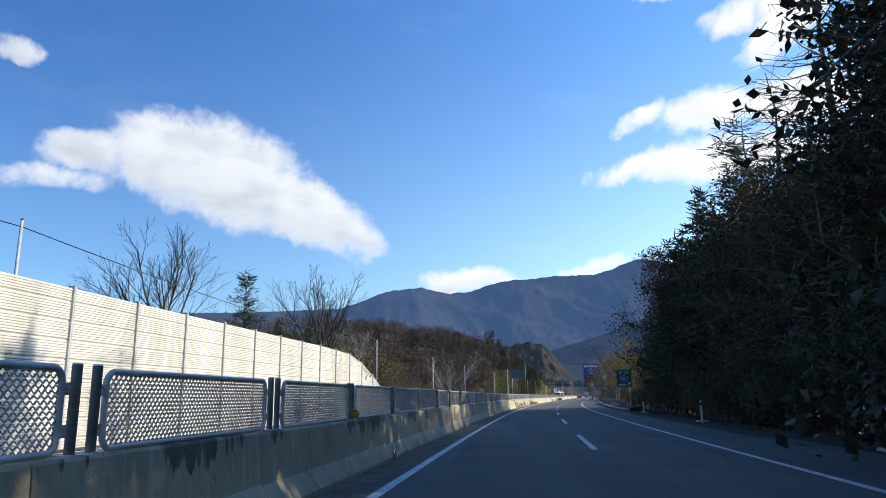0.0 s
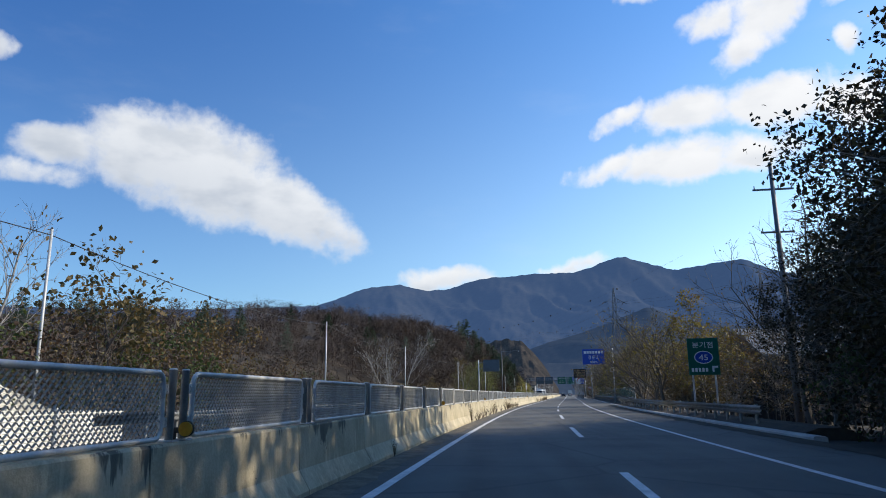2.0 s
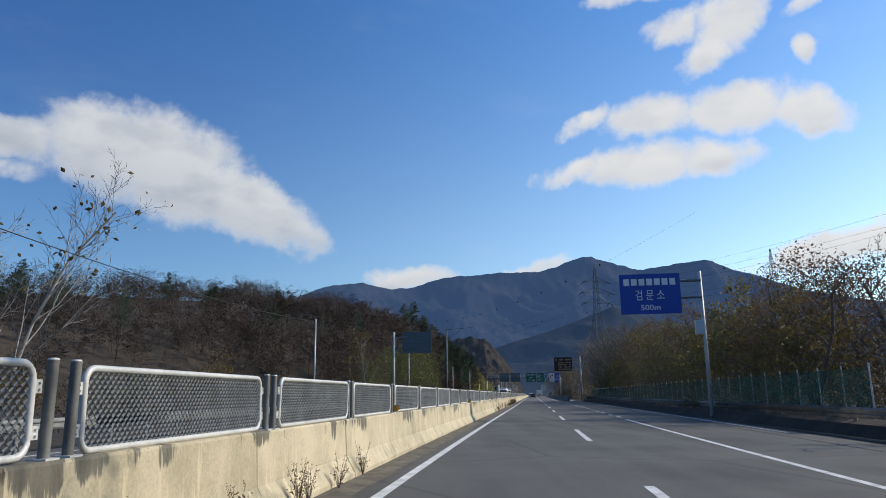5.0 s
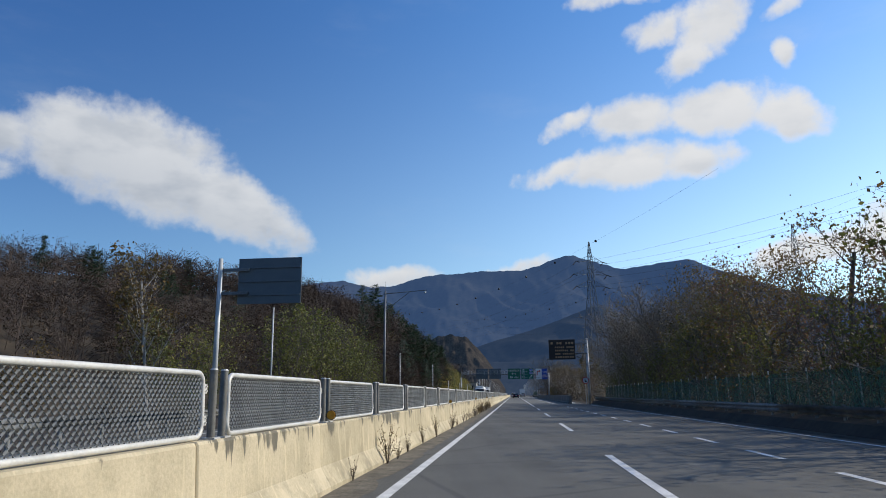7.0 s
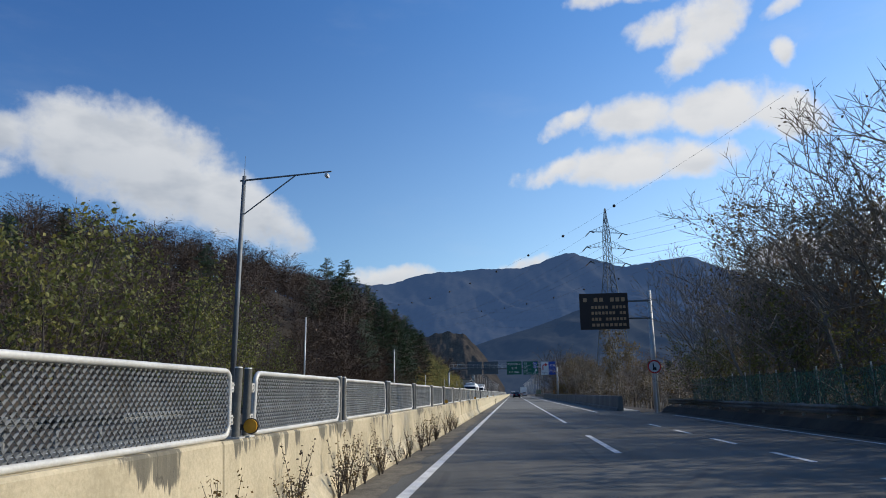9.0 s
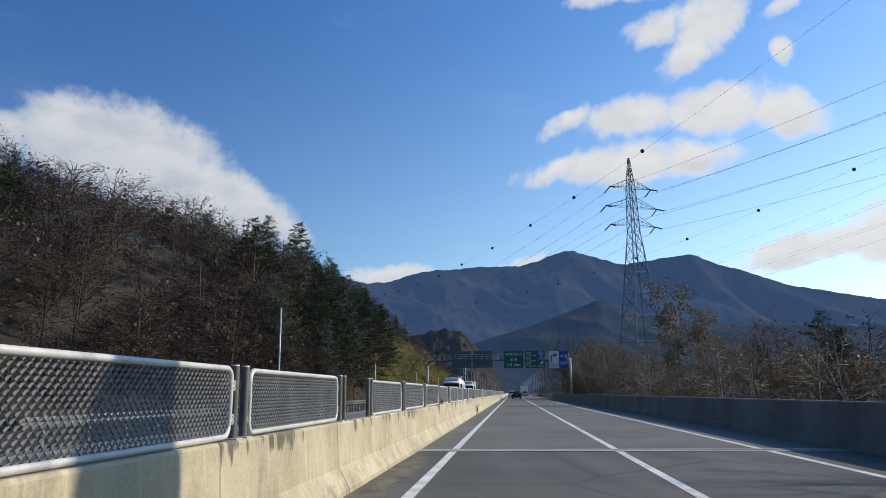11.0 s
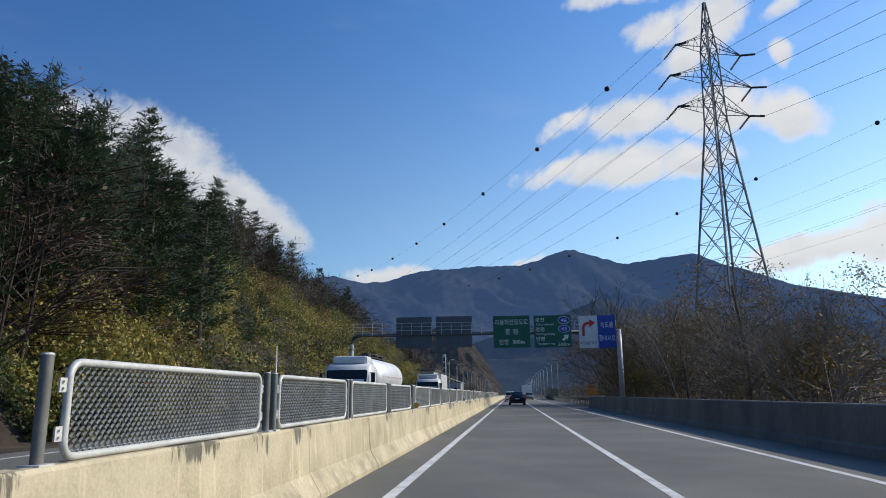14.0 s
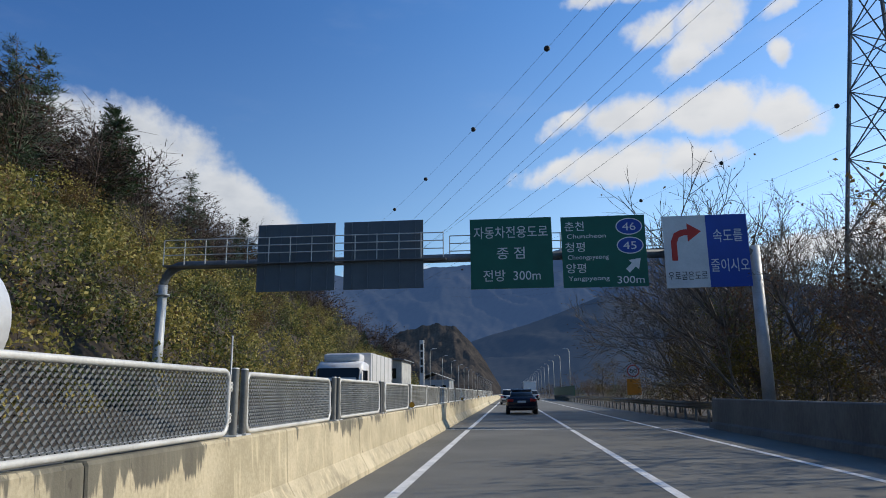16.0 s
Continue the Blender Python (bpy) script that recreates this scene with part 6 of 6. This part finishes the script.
up = thing("utility_pole", place(80.0, 14.6), "dark concrete utility pole with crossarms", "pole")
bm = bmesh.new()
tube(bm, (0, 0, -0.5), (0, 0, 14.1), 0.19, 0.11, 12)
part("shaft", bm, M["steel_dark"], up, "", True)
for z, w in ((12.5, 2.2), (10.0, 1.8)):
    bm = bmesh.new()
    box(bm, (0, 0, z), (w, 0.10, 0.10), 0.01)
    for x in (-w / 2 + 0.1, 0.3, w / 2 - 0.1):
        tube(bm, (x, 0, z + 0.04), (x, 0, z + 0.24), 0.035, 0.03, 8)
    part("crossarm", bm, M["steel_dark"], up)

# delineator posts on the verge
for s, u in ((52.4, 8.6), (14.8, 8.7), (33, 8.7)):
    t = thing("delineator_post", place(s, u), "white plastic delineator post with dark band", "post", "delineator posts on the verge")
    bm = bmesh.new()
    tube(bm, (0, 0, -0.1), (0, 0, 0.95), 0.055, 0.05, 10)
    part("post", bm, M["sign_white"], t)
    bm = bmesh.new()
    tube(bm, (0, 0, 0.72), (0, 0, 0.86), 0.056, 0.056, 10)
    part("band", bm, M["dark"], t)
    bm = bmesh.new()
    box(bm, (0, 0, -0.02), (0.5, 0.5, 0.08), 0.02)
    part("base", bm, M["concrete"], t)


# ---- transmission towers
def pylon(s, u, h, label, yaw=0.0, base_z=None):
    z0 = float(ground_height(s, u)) if base_z is None else base_z
    t = thing("transmission_tower", place(s, u, z0, yaw), label, "pylon")
    H = h - z0
    half = lambda z: float(np.interp(z, [0, H * 0.26, H * 0.52, H * 0.68, H * 0.87, H], [4.0, 2.95, 1.7, 0.95, 0.7, 0.1]))
    lev = [0, H * 0.13, H * 0.25, H * 0.35, H * 0.44, H * 0.52, H * 0.585, H * 0.64, H * 0.69, H * 0.74, H * 0.785, H * 0.83, H * 0.87, H * 0.91, H * 0.955, H]
    for sx, sy in ((1, 1), (1, -1), (-1, -1), (-1, 1)):
        bm = bmesh.new()
        for a, b in zip(lev, lev[1:]):
            tube(bm, (sx * half(a), sy * half(a), a), (sx * half(b), sy * half(b), b), 0.13 if a < H * 0.6 else 0.09, n=4, caps=False)
        part("leg", bm, M["steel_dark"], t)
    bm = bmesh.new()
    cs = [(1, 1), (1, -1), (-1, -1), (-1, 1)]
    for a, b in zip(lev[:-1], lev[1:]):
        for i in range(4):
            p, q = cs[i], cs[(i + 1) % 4]
            A0, A1 = Vector((p[0] * half(a), p[1] * half(a), a)), Vector((q[0] * half(a), q[1] * half(a), a))
            B0, B1 = Vector((p[0] * half(b), p[1] * half(b), b)), Vector((q[0] * half(b), q[1] * half(b), b))
            tube(bm, A0, B1, 0.055, n=3, caps=False)
            tube(bm, A1, B0, 0.055, n=3, caps=False)
            tube(bm, B0, B1, 0.05, n=3, caps=False)
            if a < H * 0.5:
                c = (A0 + A1 + B0 + B1) / 4
                tube(bm, (A0 + B0) / 2, c, 0.04, n=3, caps=False)
                tube(bm, (A1 + B1) / 2, c, 0.04, n=3, caps=False)
    part("bracing", bm, M["steel_dark"], t)
    tips = []
    for z, w in ((H * 0.872, 4.9), (H * 0.790, 6.1), (H * 0.714, 5.3)):
        for sx in (-1, 1):
            bm = bmesh.new()
            e = Vector((sx * w, 0, z))
            hw = half(z)
            for sy in (-1, 1):
                tube(bm, (sx * hw, sy * hw, z), e, 0.06, n=3)
                tube(bm, (sx * half(z + 2.0), sy * half(z + 2.0), z + 1.9), e, 0.05, n=3)
            for k in (0.3, 0.55, 0.78):
                m0 = Vector((sx * hw, 0, z)).lerp(e, k)
                tube(bm, m0 + Vector((0, hw * (1 - k), 0)), m0 + Vector((0, 0, 1.9 * (1 - k))), 0.035, n=3)
                tube(bm, m0 + Vector((0, -hw * (1 - k), 0)), m0 + Vector((0, 0, 1.9 * (1 - k))), 0.035, n=3)
            part("crossarm", bm, M["steel_dark"], t)
            for sy in (-1, 1):
                bm = bmesh.new()
                g = e + Vector((sx * 0.2, sy * 2.2, -0.9))
                for i in range(9):
                    c = e.lerp(g, (i + 0.5) / 9)
                    dd = (g - e).normalized() * 0.05
                    tube(bm, c - dd, c + dd, 0.15, 0.15, 6)
                tube(bm, e, g, 0.04, n=4)
                part("insulator", bm, M["dark"], t)
                tips.append((t.matrix_world @ g, sx, sy))
    return t, tips


DIRW = at(463, -16) - at(411, 6)
DIRW = Vector((DIRW.x, DIRW.y, 0)).normalized()
yaw_w = math.degrees(math.atan2(-DIRW.x, DIRW.y))
pyl, tips = pylon(372.4, 26.35, 50.2, "tall grey lattice transmission tower behind the trees", yaw_w - turn(372.4), -2.0)
pyl2, tips2 = pylon(382, 95, 56.0, "distant lattice transmission tower behind the trees", yaw_w - turn(382), -2.0)
for tt in (tips, tips2):
    for p, sx, sy in tt:
        far = p + DIRW * sy * 330 + Vector((0, 0, 14 if sy > 0 else 10))
        wire("power_line", "thin high-voltage conductor strung from the tower", sag(p, far, 11, 20), 0.024 if tt is tips else 0.02, 3, "power line")


def ball_wire(s0, u0, s1, u1, z0, z1, zm, balls, label):
    a, b = at(s0, u0, z0), at(s1, u1, z1)
    n = 30
    k = (z0 + z1) / 2 - zm
    pts = sag(a, b, k, n)
    wire("ground_wire", "thin earth wire carrying round markers over the road", pts, 0.02, 3, "power line")
    for w in balls:
        p = a.lerp(b, w) - Vector((0, 0, k * 4 * w * (1 - w)))
        bm = bmesh.new()
        bmesh.ops.create_icosphere(bm, subdivisions=2, radius=0.42)
        tube(bm, (0, -0.5, 0), (0, 0.5, 0), 0.06, n=6)
        o = part("marker_ball", bm, M["dark"])
        o.location = p
        tagged(o, label, "marker", "marker balls on the wires")


ball_wire(310, 50.5, 600, -75.5, 53.5, 54.5, 45.0, [(389 - 26.0 - 310) / 290] + [(x - 310) / 290 for x in (389, 411.5, 437, 463, 487.5, 515, 546, 572)], "dark round marker ball on an overhead wire")
ball_wire(340, 98, 640, -40, 54, 54, 44.5, [(x - 340) / 300 for x in (384, 410, 436, 460, 484, 509, 535, 560, 590)], "dark round marker ball on an overhead wire")


# ---- vehicles
def loft(bm, sections):
    """Skin over rings of points, capped at both ends."""
    rings = [[bm.verts.new(p) for p in sec] for sec in sections]
    n = len(rings[0])
    for a, b in zip(rings, rings[1:]):
        for i in range(n):
            bm.faces.new((a[i], a[(i + 1) % n], b[(i + 1) % n], b[i]))
    bm.faces.new(rings[0][::-1])
    bm.faces.new(rings[-1])
    bmesh.ops.recalc_face_normals(bm, faces=bm.faces)


def ring(y, w, z0, z1, r=0.12):
    return [(x, y, z) for x, z in [(-w, z0 + r), (-w + r, z0), (w - r, z0), (w, z0 + r), (w * 1.0, z1 - r), (w - r, z1), (-w + r, z1), (-w, z1 - r)]]


def wheel(parent, x, y, r=0.33, w=0.22):
    bm = bmesh.new()
    tube(bm, (x - w / 2, y, r), (x + w / 2, y, r), r, r, 20)
    ty = part("tyre", bm, M["tyre"], parent, "black tyre")
    bm = bmesh.new()
    tube(bm, (x - w / 2 - 0.01, y, r), (x + w / 2 + 0.01, y, r), r * 0.62, r * 0.62, 14)
    part("rim", bm, M["car_silver"], ty)


def sedan(m, paint, label, tall=0.0):
    t = thing("car", m, label, "car", "cars on the road")
    bm = bmesh.new()
    loft(bm, [ring(-2.38, 0.74, 0.45, 0.85), ring(-2.25, 0.86, 0.32, 1.0), ring(-1.7, 0.91, 0.22, 1.03), ring(-0.4, 0.92, 0.2, 0.98), ring(0.9, 0.91, 0.2, 0.95), ring(1.9, 0.87, 0.24, 0.86), ring(2.3, 0.78, 0.34, 0.74), ring(2.42, 0.62, 0.42, 0.66)])
    part("body", bm, paint, t, "", True)
    bm = bmesh.new()
    k = tall
    loft(bm, [ring(-1.95 - k * 0.3, 0.68, 0.92, 1.02, 0.03), ring(-1.15 - k, 0.64, 0.95, 1.38 + k * 0.3, 0.1), ring(-0.4, 0.64, 0.95, 1.46 + k * 0.3, 0.1), ring(0.3, 0.64, 0.95, 1.42 + k * 0.3, 0.1), ring(1.05, 0.7, 0.92, 0.98, 0.03)])
    part("glasshouse", bm, M["glass_dark"], t, "dark tinted windows", True)
    bm = bmesh.new()
    loft(bm, [ring(-1.2 - k, 0.63, 1.37 + k * 0.3, 1.41 + k * 0.3, 0.015), ring(-0.4, 0.645, 1.44 + k * 0.3, 1.49 + k * 0.3, 0.015), ring(0.32, 0.63, 1.40 + k * 0.3, 1.445 + k * 0.3, 0.015)])
    part("roof", bm, paint, t, "", True)
    for sx in (-1, 1):
        bm = bmesh.new()
        box(bm, (sx * 0.66, -2.345, 0.82), (0.36, 0.10, 0.15), 0.03)
        part("tail_lamp", bm, M["lamp_red"], t, "red tail lamp")
        bm = bmesh.new()
        box(bm, (sx * 1.0, 0.75, 1.0), (0.2, 0.1, 0.13), 0.03)
        part("mirror", bm, paint, t)
        for y in (-1.42, 1.42):
            wheel(t, sx * 0.82, y)
    bm = bmesh.new()
    box(bm, (0, -2.375, 0.74), (0.5, 0.05, 0.12), 0.01)
    part("number_plate", bm, M["sign_white"], t, "plain pale plate")
    bm = bmesh.new()
    box(bm, (0, -2.33, 0.42), (1.5, 0.12, 0.12), 0.03)
    part("rear_bumper", bm, M["dark"], t)
    return t


sedan(place(371.5, 0.75), M["car_dark"], "dark blue saloon car driving on the asphalt lane")
sedan(place(407, -0.1), M["car_white"], "white car on the asphalt lane ahead", 0.5)
sedan(place(436, 0.3), M["car_silver"], "silver car on the asphalt lane ahead", 0.4)
sedan(place(447, 4.0), M["car_silver"], "silver hatchback on the asphalt lane ahead", 0.4)
for s, u, c in ((425, -9.2, "car_white"), (448, -5.4, "car_dark"), (470, -9.0, "car_dark"), (497, -5.4, "car_white"), (520, -9.0, "car_silver")):
    sedan(place(s, u, 0, 180), M[c], "oncoming car beyond the median barrier", 0.3)


def lorry(m, label, cargo, length, cab, width=1.22, top=3.4):
    """A cab with cargo behind; it faces +Y."""
    t = thing("truck", m, label, "truck", "trucks on the road")
    bm = bmesh.new()
    loft(bm, [ring(0.0, width - 0.02, 0.75, 2.9, 0.1), ring(1.2, width, 0.7, 2.95, 0.12), ring(1.75, width - 0.02, 0.55, 2.75, 0.16), ring(1.95, width - 0.1, 0.6, 2.0, 0.2)])
    cb = part("cab", bm, cab, t, "", True)
    bm = bmesh.new()
    loft(bm, [ring(1.55, width - 0.12, 1.75, 2.62, 0.08), ring(1.83, width - 0.12, 1.72, 2.6, 0.08), ring(1.96, width - 0.16, 1.70, 1.9, 0.05)])
    part("windscreen", bm, M["glass_dark"], cb)
    bm = bmesh.new()
    box(bm, (0, 0.6, 3.15), (width * 1.6, 1.2, 0.42), 0.15)
    part("air_deflector", bm, cab, cb)
    for sx in (-1, 1):
        bm = bmesh.new()
        box(bm, (sx * (width + 0.004), 1.1, 2.15), (0.02, 0.8, 0.65), 0.004)
        part("side_window", bm, M["glass_dark"], cb)
        bm = bmesh.new()
        box(bm, (sx * (width + 0.2), 1.75, 2.2), (0.16, 0.1, 0.5), 0.03)
        tube(bm, (sx * width, 1.7, 2.45), (sx * (width + 0.2), 1.75, 2.42), 0.02, n=6)
        part("mirror", bm, M["dark"], cb)
        bm = bmesh.new()
        box(bm, (sx * (width - 0.35), 1.93, 0.9), (0.4, 0.1, 0.2), 0.03)
        part("headlamp", bm, M["sign_white"], cb)
        for y in (0.9, -length + 1.2, -length + 2.4):
            wheel(t, sx * (width - 0.16), y, 0.5, 0.3)
    bm = bmesh.new()
    box(bm, (0, -length / 2 + 0.4, 0.95), (0.9, length, 0.25), 0.03)
    part("chassis", bm, M["dark"], t)
    if cargo == "box":
        bm = bmesh.new()
        box(bm, (0, -length / 2 - 0.25, 2.3), (width * 2 + 0.06, length - 0.3, 2.35), 0.05)
        bx = part("cargo_box", bm, M["car_white"], t, "white cargo box")
        bm = bmesh.new()
        for y in np.linspace(-0.7, -length + 0.2, 6):
            for sx in (-1, 1):
                box(bm, (sx * (width + 0.035), y, 2.3), (0.02, 0.05, 2.3), 0.0)
        part("rib", bm, M["car_silver"], bx)
    return t


def tanker(m):
    t = lorry(m, "milk-white tanker truck with polished steel tank on the road", "tank", 9.7, M["car_white"])
    L0, L1, zc, a, b = -0.9, -9.7, 2.35, 1.2, 1.12
    secs = []
    for y, k in ((L0 + 0.0, 0.05), (L0 - 0.05, 0.55), (L0 - 0.15, 0.86), (L0 - 0.3, 1.0), (L1 + 0.3, 1.0), (L1 + 0.15, 0.86), (L1 + 0.05, 0.55), (L1, 0.05)):
        secs.append([(a * k * math.cos(q), y, zc + b * k * math.sin(q)) for q in np.linspace(0, 2 * math.pi, 33)[:-1]])
    bm = bmesh.new()
    loft(bm, secs)
    tk = part("tank", bm, M["tank"], t, "polished steel tank", True)
    for sx in (-1, 1):
        for i in range(17):
            bm = bmesh.new()
            box(bm, (sx * (a + 0.006), L0 - 0.8 - i * 0.45, zc), (0.012, 0.21, 0.07), 0.0)
            part("reflective_strip", bm, M["sign_red" if i % 2 else "lettering"], tk)
        bm = bmesh.new()
        box(bm, (sx * 1.1, (L0 + L1) / 2, 1.05), (0.06, 7.9, 0.55), 0.02)
        part("side_guard", bm, M["truck_green"], t, "green side guard")
    bm = bmesh.new()
    box(bm, (0, (L0 + L1) / 2, zc + b + 0.06), (0.7, 4.6, 0.06), 0.0)
    for sx in (-1, 1):
        tube(bm, (sx * 0.42, L0 - 2.4, zc + b + 0.22), (sx * 0.42, L1 + 2.4, zc + b + 0.22), 0.03, n=6)
    for y in (-3.0, -5.3, -7.6):
        tube(bm, (0, y, zc + b), (0, y, zc + b + 0.28), 0.28, 0.28, 14)
    part("walkway", bm, M["dark"], tk)
    for y in (L0 - 4.6,):
        bm = bmesh.new()
        for dy in (-0.2, 0.2):
            pipe(bm, [(a * 1.04 * math.cos(q), y + dy, zc + (b + 0.05) * math.sin(q)) for q in np.linspace(-0.4, 1.4, 9)], 0.022, 5)
        for q in np.linspace(-0.3, 1.3, 8):
            tube(bm, (a * 1.04 * math.cos(q), y - 0.2, zc + (b + 0.05) * math.sin(q)), (a * 1.04 * math.cos(q), y + 0.2, zc + (b + 0.05) * math.sin(q)), 0.018, n=5)
        lad = part("ladder", bm, M["steel_dark"], tk)
        lad.matrix_local = Matrix.Identity(4)
    return t


tanker(place(328.2, -8.5, 0, 180))
lorry(place(364.5, -8.6, 0, 180), "white box truck on the opposite carriageway", "box", 7.0, M["car_white"])
lorry(place(478, 4.1), "dark red lorry on the asphalt lane ahead", "box", 7.5, M["truck_red"])

# ---- far roadside: lamp posts, mast and buildings
lamp = thing("street_lamp", Matrix.Identity(4), "tall grey street lamp with a curved arm", "street lamp", "street lamps along the road")
bm = bmesh.new()
pipe(bm, [(0, 0, -0.5), (0, 0, 8.8), (0.1, 0, 9.2), (0.4, 0, 9.4), (0.9, 0, 9.45)], 0.07, 8)
part("pole", bm, M["pole"], lamp, "", True)
bm = bmesh.new()
box(bm, (1.0, 0, 9.43), (0.5, 0.22, 0.12), 0.04)
part("lamp_head", bm, M["sign_white"], lamp)
k = 0
for s in np.arange(455, 900, 24.0):
    for u, rz in ((11.5, 180), (-14.5, 0)):
        m = place(s + (6 if u > 0 else 0), u, 0, rz)
        if k == 0:
            lamp.matrix_world = m
        else:
            copy_thing(lamp, m)
        k += 1
mast = thing("sign_mast", place(443, -14.5), "tall pale square mast with a dark top panel", "mast")
bm = bmesh.new()
box(bm, (0, 0, 4.9), (0.7, 0.7, 10.4), 0.04)
part("column", bm, M["sign_white"], mast)
for i in range(4):
    bm = bmesh.new()
    box(bm, (0, -0.36, 5.2 + i * 1.25), (0.4, 0.03, 0.95), 0.01)
    part("panel", bm, M["dark"], mast)


def shed(name, s, u, w, d, h, roof_h, wall_mat, roof_mat, label, rz=0.0, doors=2):
    t = thing(name, place(s, u, float(ground_height(s, u)), rz), label, "building")
    bm = bmesh.new()
    box(bm, (0, 0, h / 2 - 0.3), (w, d, h + 0.6), 0.03)
    part("wall", bm, wall_mat, t)
    bm = bmesh.new()
    pr = [(-w / 2 - 0.4, h - 0.05), (0, h + roof_h), (w / 2 + 0.4, h - 0.05), (w / 2 + 0.4, h + 0.1), (0, h + roof_h + 0.16), (-w / 2 - 0.4, h + 0.1)]
    A, B = [[bm.verts.new((x, y, z)) for x, z in pr] for y in (-d / 2 - 0.4, d / 2 + 0.4)]
    for i in range(6):
        bm.faces.new((A[i], A[(i + 1) % 6], B[(i + 1) % 6], B[i]))
    bm.faces.new(A[::-1])
    bm.faces.new(B)
    bmesh.ops.recalc_face_normals(bm, faces=bm.faces)
    part("roof", bm, roof_mat, t)
    for i in range(doors):
        bm = bmesh.new()
        x = (i + 0.5) * w / doors - w / 2
        box(bm, (x, -d / 2 - 0.03, h * 0.55), (w / doors * 0.4, 0.08, h * 0.35), 0.01)
        wn = part("window", bm, M["glass_dark"], t)
        bm = bmesh.new()
        box(bm, (x, -d / 2 - 0.06, h * 0.37), (w / doors * 0.46, 0.12, 0.08), 0.01)
        part("sill", bm, M["concrete"], wn)
    return t


shed("warehouse", 425, -16.9, 5.0, 9, 4.0, 0.15, M["concrete"], M["steel_dark"], "pale grey flat-roofed roadside building", 0, 2)
shed("house", 520, -20.5, 9, 14, 5.2, 1.8, M["car_silver"], M["concrete"], "pale gabled building beside the road", 0, 3)
shed("barn", 104, 24, 16, 12, 5.0, 2.6, M["dark"], M["steel_dark"], "dark barn with a pitched roof among trees", 90, 3)
sc = sweep("green_barrier", [(9.3, -0.3), (9.3, 2.2), (9.4, 2.2), (9.4, -0.3)], 430, 475, 5, M["green_panel"])
tagged(sc, "green panel screen beside the road", "fence", kind="structure")
